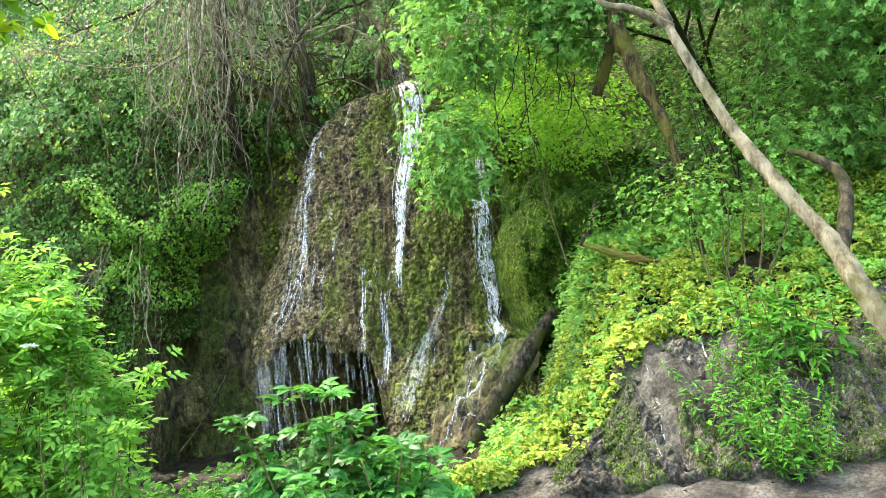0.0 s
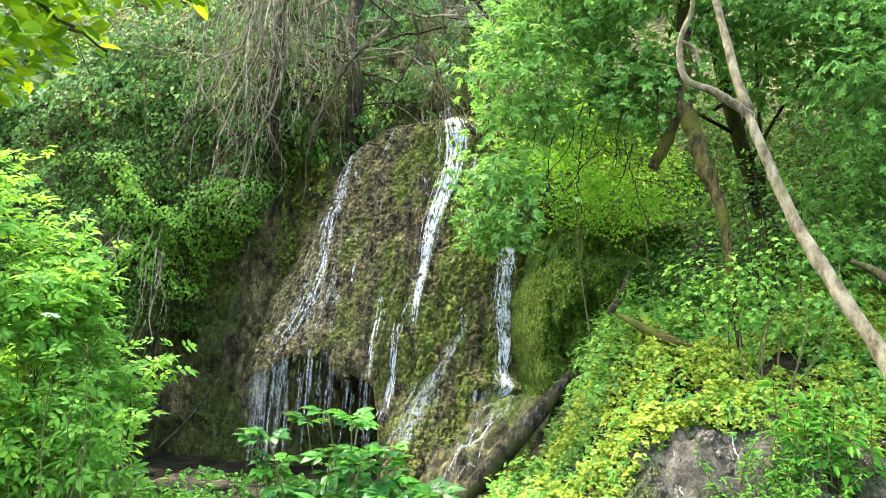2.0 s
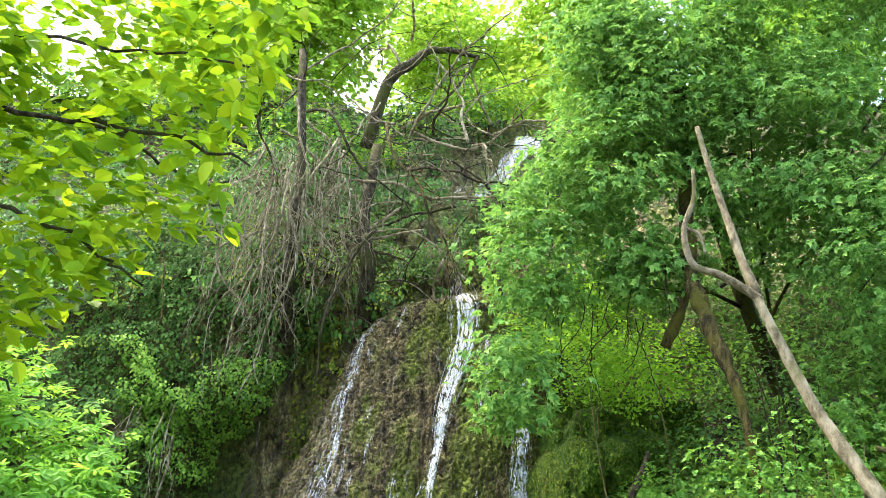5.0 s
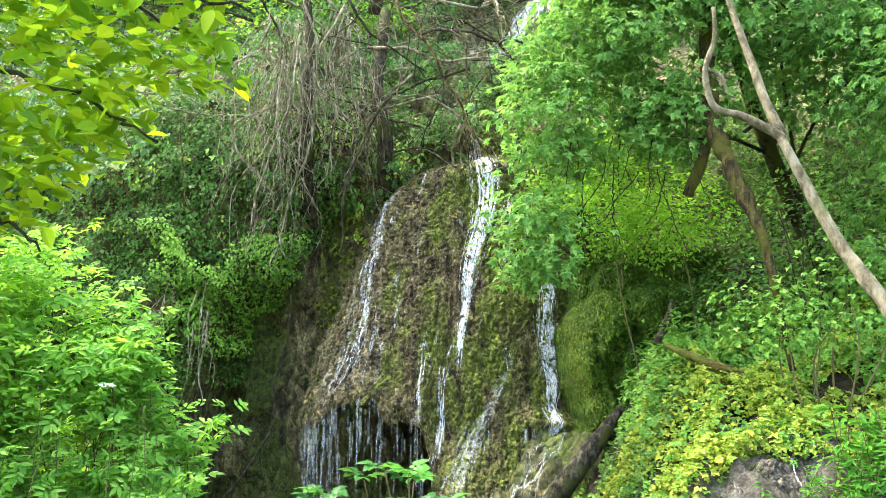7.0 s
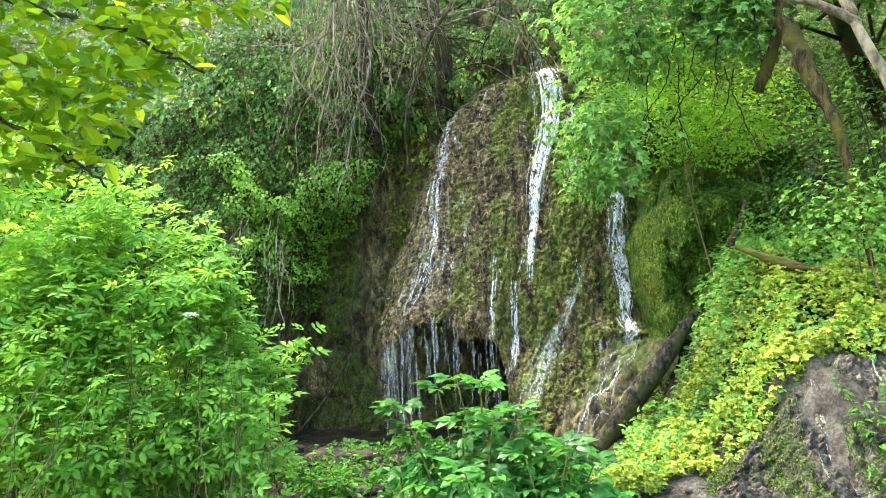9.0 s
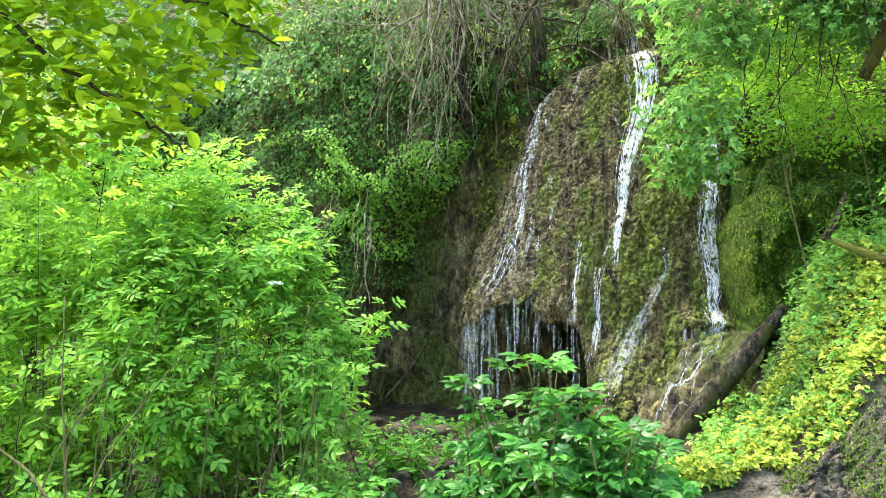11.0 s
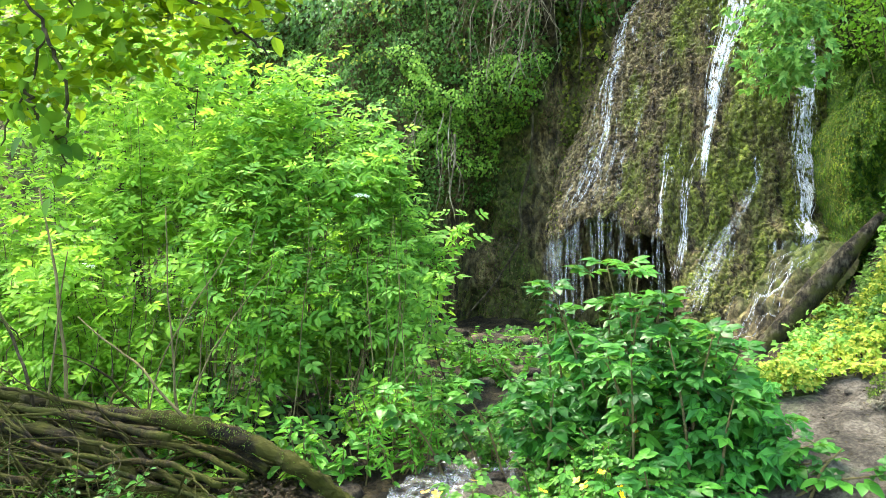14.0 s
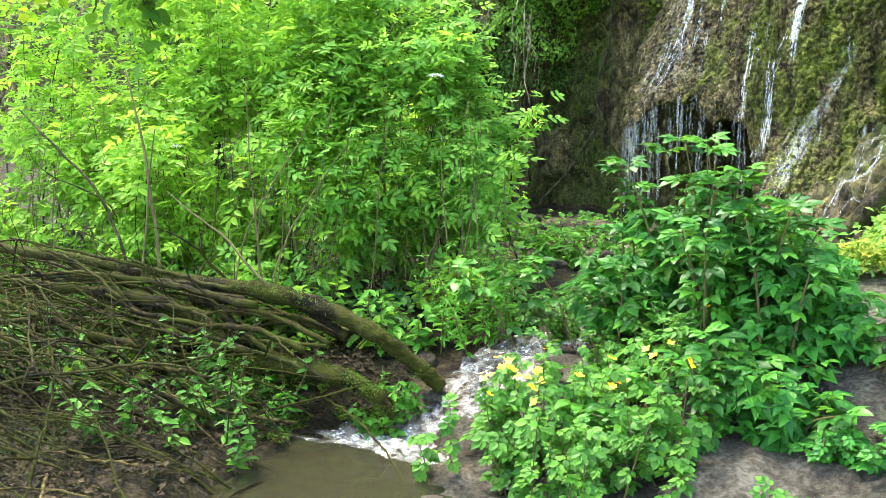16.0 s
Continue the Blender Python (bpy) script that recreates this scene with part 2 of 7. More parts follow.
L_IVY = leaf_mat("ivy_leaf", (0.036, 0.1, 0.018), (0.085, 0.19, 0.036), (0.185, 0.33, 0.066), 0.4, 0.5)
# Paler copy of ivy_leaf with the light on the overhang in its colour.
L_IVY_LIT = leaf_mat("ivy_leaf_lit_tone", (0.11, 0.25, 0.03), (0.19, 0.37, 0.045), (0.31, 0.5, 0.07), 0.4, 0.55)
L_IVY_LIGHT = leaf_mat("young_ivy_leaf", (0.075, 0.21, 0.03), (0.135, 0.31, 0.046), (0.25, 0.43, 0.075), 0.38, 0.5)
L_ELDER = leaf_mat("elder_leaf", (0.13, 0.31, 0.028), (0.23, 0.46, 0.042), (0.34, 0.57, 0.064), 0.6, 0.5)
# Cooler copy of elder_leaf: half shade is put into its tint.
L_ELDER_COOL = leaf_mat("elder_leaf_shade_tint", (0.112, 0.3, 0.046), (0.205, 0.45, 0.07), (0.32, 0.58, 0.105), 0.6, 0.45)
L_MAPLE = leaf_mat("field_maple_leaf", (0.08, 0.21, 0.05), (0.16, 0.35, 0.078), (0.305, 0.51, 0.125), 0.47, 0.5)
# Greens lowered so that the slope's shade is part of the leaf colour.
L_SHADED = leaf_mat("shade_toned_leaf", (0.024, 0.085, 0.02), (0.058, 0.16, 0.034), (0.135, 0.29, 0.064), 0.45, 0.5)
L_YELLOW = leaf_mat("yellow_green_vine_leaf", (0.1, 0.21, 0.02), (0.24, 0.34, 0.035), (0.5, 0.48, 0.08), 0.4, 0.55)
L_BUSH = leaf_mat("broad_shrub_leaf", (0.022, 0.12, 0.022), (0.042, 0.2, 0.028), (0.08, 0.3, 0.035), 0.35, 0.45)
L_BRANCH = leaf_mat("backlit_branch_leaf", (0.105, 0.24, 0.006), (0.225, 0.385, 0.008), (0.45, 0.57, 0.012), 0.6, 0.5)
L_HERB = leaf_mat("celandine_leaf", (0.025, 0.105, 0.013), (0.05, 0.18, 0.018), (0.11, 0.29, 0.03), 0.4, 0.5)
# Sun from behind is put into these pale yellow-green tones.
L_SUNNY = leaf_mat("far_leaf_sun_toned", (0.2, 0.38, 0.035), (0.32, 0.52, 0.05), (0.5, 0.64, 0.1), 0.5, 0.5)
L_GRASS = leaf_mat("grass_blade", (0.045, 0.175, 0.02), (0.085, 0.285, 0.028), (0.155, 0.4, 0.045), 0.45, 0.5)


L_MOSS_BANK = leaf_mat("short_bank_moss", (0.03, 0.065, 0.008), (0.075, 0.13, 0.016), (0.15, 0.21, 0.032), 0.3, 0.85)
L_TUFT = leaf_mat("olive_moss_tuft", (0.04, 0.052, 0.005), (0.105, 0.125, 0.012), (0.22, 0.245, 0.03), 0.2, 0.8)
L_TUFT_BROWN = leaf_mat("brown_moss_tuft", (0.026, 0.019, 0.006), (0.085, 0.063, 0.024), (0.21, 0.165, 0.075), 0.1, 0.8)
L_TUFT_GREEN = leaf_mat("green_moss_tuft", (0.017, 0.052, 0.003), (0.048, 0.112, 0.006), (0.125, 0.19, 0.014), 0.3, 0.85)


# ---- numeric helpers ----
def sstep(a, b, v):
    t = np.clip((np.asarray(v, float) - a) / (b - a), 0, 1)
    return t * t * (3 - 2 * t)


def hash3(i, j, k, seed):
    n = (i.astype(np.int64) * 374761393 + j.astype(np.int64) * 668265263 + k.astype(np.int64) * 2147483647 + seed * 1274126177) & 0x7FFFFFFF
    n = ((n ^ (n >> 13)) * 1274126177) & 0x7FFFFFFF
    n = n ^ (n >> 16)
    return (n % 65536) / 32767.5 - 1.0


def vnoise(x, y, z, seed=0):
    x, y, z = np.broadcast_arrays(np.asarray(x, float), np.asarray(y, float), np.asarray(z, float))
    i, j, k = np.floor(x).astype(int), np.floor(y).astype(int), np.floor(z).astype(int)
    u, v, w = x - i, y - j, z - k
    u, v, w = u * u * (3 - 2 * u), v * v * (3 - 2 * v), w * w * (3 - 2 * w)
    r = 0
    for a in (0, 1):
        for b in (0, 1):
            for c in (0, 1):
                r = r + hash3(i + a, j + b, k + c, seed) * (u if a else 1 - u) * (v if b else 1 - v) * (w if c else 1 - w)
    return r


def fbm(x, y, z, seed=0, octaves=4, gain=0.5):
    r, amp, f = 0, 1.0, 1.0
    for o in range(octaves):
        r = r + amp * vnoise(np.asarray(x) * f, np.asarray(y) * f, np.asarray(z) * f, seed + o * 17)
        amp, f = amp * gain, f * 2.03
    return r


def worley(x, y, seed=0):
    """Distance to the nearest of scattered points: rounded nodules."""
    x, y = np.asarray(x, float), np.asarray(y, float)
    i, j = np.floor(x).astype(int), np.floor(y).astype(int)
    best = np.full(x.shape, 9.0)
    zero = np.zeros_like(i)
    for a in (-1, 0, 1):
        for c in (-1, 0, 1):
            px = i + a + 0.5 + 0.45 * hash3(i + a, j + c, zero, seed)
            py = j + c + 0.5 + 0.45 * hash3(i + a, j + c, zero + 1, seed)
            best = np.minimum(best, (x - px) ** 2 + (y - py) ** 2)
    return np.sqrt(best)


def poly_mesh(name, verts, faces, smooth=True):
    """A mesh from arrays: verts (n, 3); faces (m, k), all of one size, or a list."""
    me = bpy.data.meshes.new(name)
    if isinstance(faces, np.ndarray):
        m, k = faces.shape
        me.vertices.add(len(verts))
        me.vertices.foreach_set("co", np.ascontiguousarray(verts, np.float32).ravel())
        me.loops.add(m * k)
        me.loops.foreach_set("vertex_index", np.ascontiguousarray(faces, np.int32).ravel())
        me.polygons.add(m)
        me.polygons.foreach_set("loop_start", np.arange(0, m * k, k, dtype=np.int32))
        me.update(calc_edges=True)
    else:
        me.from_pydata([tuple(map(float, v)) for v in verts], [], faces)
    me.polygons.foreach_set("use_smooth", np.full(len(me.polygons), smooth))
    me.update()
    return me


def put(name, me, mat, parent=None, label="", category="", group="", kind=""):
    if mat is not None and not len(me.materials):
        me.materials.append(mat)
    ob = new(name, me)
    if parent is not None:
        ob.parent = parent
    return tagged(ob, label, category, group, kind)


def holder(name, place, label, category, group="", kind=""):
    ob = new(name)
    ob.location = place
    ob.empty_display_size = 0.1
    return tagged(ob, label, category, group, kind)


def under(ob, parent):
    """Hang ob, built in world metres, under its thing."""
    ob.parent = parent
    ob.matrix_parent_inverse = Matrix.Translation(parent.location).inverted()
    return ob


def grid_faces(nu, nv, wrap=False):
    i, j = np.meshgrid(np.arange(nu - (0 if wrap else 1)), np.arange(nv - 1), indexing="ij")
    i, j = i.ravel(), j.ravel()
    i2 = (i + 1) % nu
    return np.stack([i * nv + j, i2 * nv + j, i2 * nv + j + 1, i * nv + j + 1], 1)


def smooth_path(pts, n):
    """Catmull-Rom through the points, n samples."""
    p = np.asarray(pts, float)
    p = np.vstack([2 * p[0] - p[1], p, 2 * p[-1] - p[-2]])
    t = np.linspace(0, len(p) - 3 - 1e-6, n)
    i = t.astype(int)
    u = (t - i)[:, None]
    a, b, c, d = p[i], p[i + 1], p[i + 2], p[i + 3]
    return 0.5 * (2 * b + (c - a) * u + (2 * a - 5 * b + 4 * c - d) * u ** 2 + (3 * b - a - 3 * c + d) * u ** 3)


def tube_arrays(path, radii, sides=7, lump=0.0, seed=0, flat=1.0):
    path = np.asarray(path, float)
    n = len(path)
    radii = np.interp(np.linspace(0, 1, n), np.linspace(0, 1, len(radii)), radii)
    tan = np.gradient(path, axis=0)
    tan /= np.linalg.norm(tan, axis=1)[:, None] + 1e-9
    ref = np.array([0.31, 0.17, 0.93]) if abs(tan[:, 2]).mean() < 0.8 else np.array([0.9, 0.35, 0.1])
    a = np.cross(tan, ref)
    a /= np.linalg.norm(a, axis=1)[:, None] + 1e-9
    b = np.cross(tan, a)
    ang = np.linspace(0, 2 * np.pi, sides, endpoint=False)
    ring = a[None] * np.cos(ang)[:, None, None] + b[None] * np.sin(ang)[:, None, None] * flat
    r = radii[None, :, None]
    if lump:
        q = path[None] + ring * r
        r = r * (1 + lump * (fbm(q[..., 0] * 9, q[..., 1] * 9, q[..., 2] * 9, seed, 3) + 0.5 * fbm(q[..., 0] * 40, q[..., 1] * 40, q[..., 2] * 40, seed + 5, 2))[..., None])
    v = (path[None] + ring * r).reshape(-1, 3)
    f = grid_faces(sides, n, wrap=True)
    v = np.vstack([v, path[:1], path[-1:]])
    c0, c1 = len(v) - 2, len(v) - 1
    k = np.arange(sides)
    cap0 = np.stack([k * n, np.full(sides, c0), np.full(sides, c0), ((k + 1) % sides) * n], 1)
    cap1 = np.stack([k * n + n - 1, ((k + 1) % sides) * n + n - 1, np.full(sides, c1), np.full(sides, c1)], 1)
    return v, f, np.vstack([cap0[:, [0, 1, 3]], cap1[:, [0, 1, 2]]])


def tube_mesh(name, tubes):
    """One mesh of several tubes: (path, radii, sides, lump)."""
    vs, quads, tris, off = [], [], [], 0
    for k, (path, radii, sides, lump) in enumerate(tubes):
        v, f, t = tube_arrays(path, radii, sides, lump, k)
        vs.append(v)
        quads.append(f + off)
        tris.append(t + off)
        off += len(v)
    faces = np.vstack(quads).tolist() + np.vstack(tris).tolist()
    me = bpy.data.meshes.new(name)
    me.from_pydata(np.vstack(vs).tolist(), [], faces)
    me.polygons.foreach_set("use_smooth", np.ones(len(me.polygons), bool))
    me.update()
    return me


def wander(rng, start, way, length, n=8, bend=0.25, drop=0.0):
    p, d = [np.array(start, float)], np.array(way, float)
    d /= np.linalg.norm(d)
    for _ in range(n):
        d = d + rng.normal(0, bend, 3) * 0.5 + np.array([0, 0, -drop])
        d /= np.linalg.norm(d)
        p.append(p[-1] + d * length / n)
    return np.array(p)


def ribbon_mesh(name, ribs):
    """Narrow bowed strips of running water: (path, half widths)."""
    vs, fs, off = [], [], 0
    for path, half in ribs:
        path = np.asarray(path, float)
        n = len(path)
        tan = np.gradient(path, axis=0)
        side = np.cross(tan, np.array([0.0, -1.0, 0.35]))
        side /= np.linalg.norm(side, axis=1)[:, None] + 1e-9
        h = np.asarray(half)[:, None]
        vs.append(np.stack([path - side * h, path + np.array([0, -0.6, 0.2]) * h, path + side * h]).reshape(-1, 3))
        fs.append(grid_faces(3, n) + off)
        off += 3 * n
    return poly_mesh(name, np.vstack(vs), np.vstack(fs))


def taper(rng, n, width, seed):
    s = np.linspace(0, 1, n)
    return width * np.clip(np.sin(np.pi * (0.04 + 0.92 * s)), 0, 1) ** 0.7 * (1 + 0.55 * vnoise(s * 9, seed * 1.7, 0, 3)) + 0.0006


# ---- leaf shapes: x across, y along the midrib, z up; unit length ----
def leaf_ovate(w=0.3, fold=0.1, droop=0.12):
    v = np.array([(0, 0, 0), (-w * 0.8, 0.25, fold), (-w * 0.85, 0.6, fold * 0.8 - droop * 0.4), (0, 1, -droop), (w * 0.85, 0.6, fold * 0.8 - droop * 0.4), (w * 0.8, 0.25, fold)], float)
    return v, np.array([(0, 3, 2, 1), (0, 5, 4, 3)])


def leaf_kite(w=0.36, fold=0.12):
    v = np.array([(0, 0, 0), (-w, 0.42, fold), (0, 1, -0.08), (w, 0.42, fold)], float)
    return v, np.array([(0, 3, 2, 1)])


def leaf_group(parts, w, shape=None, sag=0.25):
    """Leaflets (base x, y, turn in degrees, length) of a kite, or of the shape given."""
    vs, fs = [], []
    kv, kf = shape or leaf_kite(w)
    for k, (bx, by, turn, ln) in enumerate(parts):
        a = radians(turn)
        rot = np.array([[math.cos(a), math.sin(a), 0], [-math.sin(a), math.cos(a), 0], [0, 0, 1]])
        q = (kv * ln) @ rot.T + np.array([bx, by, -0.05 * k % 0.11])
        q[:, 2] -= sag * np.hypot(q[:, 0], q[:, 1]) ** 2
        vs.append(q)
        fs.append(kf + len(kv) * k)
    return np.vstack(vs), np.vstack(fs)


KITE = leaf_kite()
OVATE = leaf_ovate()
NARROW = leaf_ovate(0.17, 0.06, 0.2)
BLADE = leaf_kite(0.13, 0.05)
PALMATE_BROAD = leaf_group([(0, 0.48, 0, 0.52), (0, 0.42, 48, 0.48), (0, 0.42, -48, 0.48), (0, 0.2, 78, 0.38), (0, 0.2, -78, 0.38)], 0.45, leaf_ovate(0.42, 0.06, 0.1))
PALMATE = leaf_group([(0, 0.1, 0, 0.9), (0, 0.1, 48, 0.72), (0, 0.1, -48, 0.72), (0, 0.1, 100, 0.48), (0, 0.1, -100, 0.48)], 0.3)
TRIFOIL = leaf_group([(0, 0.2, 0, 0.8), (0, 0.15, 68, 0.62), (0, 0.15, -68, 0.62)], 0.42)


def leaf_mesh(name, shape, places, facing, size, rng, spin=None, tilt=0.45):
    """Many leaves as one mesh. facing: the way that each leaf's upper side looks, loosely."""
    tv, tf = shape
    n = len(places)
    nrm = facing + rng.normal(0, tilt, (n, 3))
    nrm /= np.linalg.norm(nrm, axis=1)[:, None] + 1e-9
    along = rng.normal(0, 1, (n, 3)) if spin is None else spin + rng.normal(0, 0.35, (n, 3))
    along -= (along * nrm).sum(1)[:, None] * nrm
    along /= np.linalg.norm(along, axis=1)[:, None] + 1e-9
    across = np.cross(along, nrm)
    s = size[:, None, None]
    v = places[:, None, :] + s * (tv[None, :, 0:1] * across[:, None] + tv[None, :, 1:2] * along[:, None] + tv[None, :, 2:3] * nrm[:, None])
    f = tf[None] + (np.arange(n) * len(tv))[:, None, None]
    return poly_mesh(name, v.reshape(-1, 3), f.reshape(-1, tf.shape[1]), smooth=False)


def clumps(rng, centres, per, spread, out=None):
    """Scatter leaves in clumps round centres; returns places and which centre each belongs to."""
    idx = np.repeat(np.arange(len(centres)), per)
    return centres[idx] + rng.normal(0, 1, (len(idx), 3)) * np.asarray(spread), idx


# ---- ground ----
Y_ST = [-8, 1.0, 2.6, 3.35, 3.85, 4.7, 5.3, 6.3, 8.0, 10.0, 14.0]
LANES = [
    (-9.0, [0.3, 0.3, 0.3, 0.3, 0.4, 0.65, 0.8, 1.0, 1.3, 1.6, 2.0]),
    (-3.6, [0.14, 0.14, 0.14, 0.16, 0.24, 0.45, 0.55, 0.7, 0.8, 0.9, 1.2]),
    (-2.6, [0.1, 0.1, 0.1, 0.1, 0.26, 0.42, 0.53, 0.68, 0.8, 0.9, 1.05]),
    (-2.0, [0.0, -0.1, -0.14, -0.1, 0.26, 0.4, 0.52, 0.66, 0.8, 0.9, 1.0]),
    (-1.3, [0.05, 0.03, 0.03, 0.1, 0.32, 0.45, 0.55, 0.7, 0.85, 0.9, 1.0]),
    (-0.3, [0.05, 0.03, 0.12, 0.3, 0.5, 0.72, 0.78, 0.85, 0.95, 1.0, 1.0]),
]
LANES += [
    (0.55, [0.1, 0.1, 0.22, 0.4, 0.58, 0.82, 0.98, 1.02, 1.15, 1.3, 2.0]),
    (1.3, [0.15, 0.15, 0.25, 0.45, 0.62, 0.9, 1.5, 2.02, 2.6, 3.4, 5.0]),
    (3.5, [0.3, 0.3, 0.4, 0.6, 0.8, 1.0, 1.5, 2.25, 3.2, 4.4, 6.5]),
    (9.0, [0.6, 0.6, 0.7, 0.9, 1.2, 1.6, 2.2, 3.2, 4.6, 6.2, 8.5]),
]


def ground_z(x, y, rough=True):
    x, y = np.broadcast_arrays(np.asarray(x, float), np.asarray(y, float))
    lanes = np.stack([np.interp(y, Y_ST, z) for _, z in LANES], -1)
    xs = np.array([a for a, _ in LANES])
    k = np.clip(np.searchsorted(xs, x) - 1, 0, len(xs) - 2)
    t = np.clip((x - xs[k]) / (xs[k + 1] - xs[k]), 0, 1)
    t = t * t * (3 - 2 * t)
    z = np.take_along_axis(lanes, k[..., None], -1)[..., 0] * (1 - t) + np.take_along_axis(lanes, (k + 1)[..., None], -1)[..., 0] * t
    z = z + 0.2 * (1 - sstep(0.55, 1.05, y)) * sstep(-6, -3, x) * (1 - sstep(-1.2, -0.6, x)) * sstep(-4, -1, y)
    if rough:
        near = 1 - sstep(15, 40, np.hypot(x, y - 4))
        z = z + near * (0.05 * fbm(x * 1.7, y * 1.7, 0, 3, 4) + 0.022 * fbm(x * 9, y * 9, 0, 9, 3))
        bank = sstep(0.3, 0.9, x) * sstep(4.5, 5.0, y) * (1 - sstep(5.6, 6.4, y))
        z = z + bank * (0.19 * fbm(x * 3.2, y * 2.2, 1.3, 21, 4) + 0.11 * (0.6 - worley(x * 7 + 0.4 * fbm(x * 6, y * 6, 0, 26, 2), y * 6, 23)) + 0.05 * (0.6 - worley(x * 17, y * 14, 24)) + 0.03 * fbm(x * 26, y * 9, 0, 27, 2))
        z = z + near * 0.018 * (0.6 - worley(x * 11, y * 11, 25))
    return z


def stretched(inner, outer, n, centre):
    """Coordinates, dense near the centre and wide towards the horizon."""
    t = np.linspace(-1, 1, n)
    return centre + inner * t + (outer - inner) * np.sign(t) * np.abs(t) ** 9


gx, gy = stretched(6, 600, 270, -0.7), stretched(5, 600, 250, 4.2)
GX, GY = np.meshgrid(gx, gy, indexing="ij")
gv = np.stack([GX, GY, ground_z(GX, GY)], -1).reshape(-1, 3)
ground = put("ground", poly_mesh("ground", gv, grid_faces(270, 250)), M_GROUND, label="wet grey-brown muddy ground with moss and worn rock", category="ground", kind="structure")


def water_mat():
    m, nt, bsdf, out = nodes_of("pool_water")
    bsdf.inputs["Base Color"].default_value = (0.05, 0.047, 0.026, 1)
    bsdf.inputs["Roughness"].default_value = 0.06
    bsdf.inputs["IOR"].default_value = 1.33
    bsdf.inputs["Transmission Weight"].default_value = 0.55
    bump(nt, bsdf, noise_tex(nt, 9.0, 4.0, 0.6, (1, 1.6, 1)), 0.25, 0.03)
    return m


M_POOL = water_mat()
px_, py_ = np.linspace(-3.6, -0.9, 90), np.linspace(0.6, 3.7, 100)
PX, PY = np.meshgrid(px_, py_, indexing="ij")
foam = np.exp(-((PX + 2.0) ** 2 / 0.25 + (PY - 3.3) ** 2 / 0.06))
pz = 0.03 + 0.006 * fbm(PX * 8, PY * 8, 0, 5, 2) + 0.02 * foam * fbm(PX * 14, PY * 14, 0, 6, 3)
put("pool", poly_mesh("pool", np.stack([PX, PY, pz], -1).reshape(-1, 3), grid_faces(90, 100)), M_POOL,
    label="shallow brown pool with a rippled surface", category="water", kind="structure")


# ---- cliff ----
def cliff_y(x, z):
    """Face of the cliff: ivy-hung buttress, cave recess, back wall of the falls, wooded slope."""
    y = 10.0 + 0.0 * x
    butt = 1 - sstep(-3.55, -3.15, x - 0.12 * (z - 2.4) + 0.12 * np.sin(z * 3))
    y = y - butt * (0.75 + 0.12 * np.sin(x * 1.3))
    over = sstep(2.9, 3.7, z) * (1 - sstep(-2.75, -2.2, x))
    y = y - over * (1 - butt) * 0.6
    y = y + sstep(4.7, 9.6, z) * 2.7 + sstep(3.0, 9.0, z) * butt * 0.6
    y = y + 0.35 * sstep(-6, -14, x) - 0.7 * sstep(1.2, 3.0, x)
    y = y - 1.1 * sstep(2.5, 0.4, z) * (1 - sstep(-4.0, -3.2, x))
    slit = np.exp(-((x + 3.47 - 0.05 * (z - 1.5)) / 0.15) ** 2) * (1 - sstep(2.2, 2.6, z))
    return y + 0.7 * slit


nu, nv = 310, 236
cx = stretched(6.0, 60, nu, -1.5)
cz = np.concatenate([np.linspace(0.2, 5.2, 160), np.linspace(5.23, 9.5, 64), np.linspace(9.55, 9.9, 12)])
CX, CZ = np.meshgrid(cx, cz, indexing="ij")
CY = cliff_y(CX, CZ)
CY = CY + 0.16 * fbm(CX * 1.4, 0, CZ * 0.9, 31, 5) + 0.05 * fbm(CX * 7, 0, CZ * 3.5, 33, 4) + 0.1 * np.abs(fbm(CX * 3.1, 0, CZ * 0.8, 35, 3)) - 0.06 * (0.6 - worley(CX * 6 + 0.3 * fbm(CX * 5, 0, CZ * 5, 36, 2), CZ * 4, 37))
back = np.clip((CZ - 9.5) / 0.4, 0, 1)
CY = CY + 30 * back ** 2
hole = np.exp(-(((CX + 2.93) / 0.07) ** 2 + ((CZ - 1.9) / 0.08) ** 2)) + 0.6 * np.exp(-(((CX + 3.12) / 0.05) ** 2 + ((CZ - 1.95) / 0.09) ** 2))
CY = CY + 0.35 * np.clip(hole, 0, 1)
CZ2 = CZ + 0.1 * fbm(CX * 2, CY * 2, CZ, 41, 3) * (CZ > 0.3)
put("cliff", poly_mesh("cliff", np.stack([CX, CY, CZ2], -1).reshape(-1, 3), grid_faces(nu, nv)[:, ::-1].copy()), M_CLIFF,
    label="damp dark brown cliff face with a shaded cave recess", category="cliff", kind="structure")


# ---- the tufa dome ----
Z_TOP = 5.2
Z_L = [0.6, 1.5, 2.06, 2.39, 2.84, 3.24, 3.73, 4.35, 4.56, 4.88, 5.06, 5.16, 5.2]
X_L = [-2.3, -2.28, -2.21, -2.16, -2.05, -1.91, -1.76, -1.56, -1.45, -1.2, -0.92, -0.6, -0.34]
X_R = [0.8, 0.8, 0.8, 0.8, 0.8, 0.78, 0.74, 0.7, 0.66, 0.58, 0.48, 0.3, 0.05]


def dome_edges(z):
    return np.interp(z, Z_L, X_L), np.interp(z, Z_L, X_R)


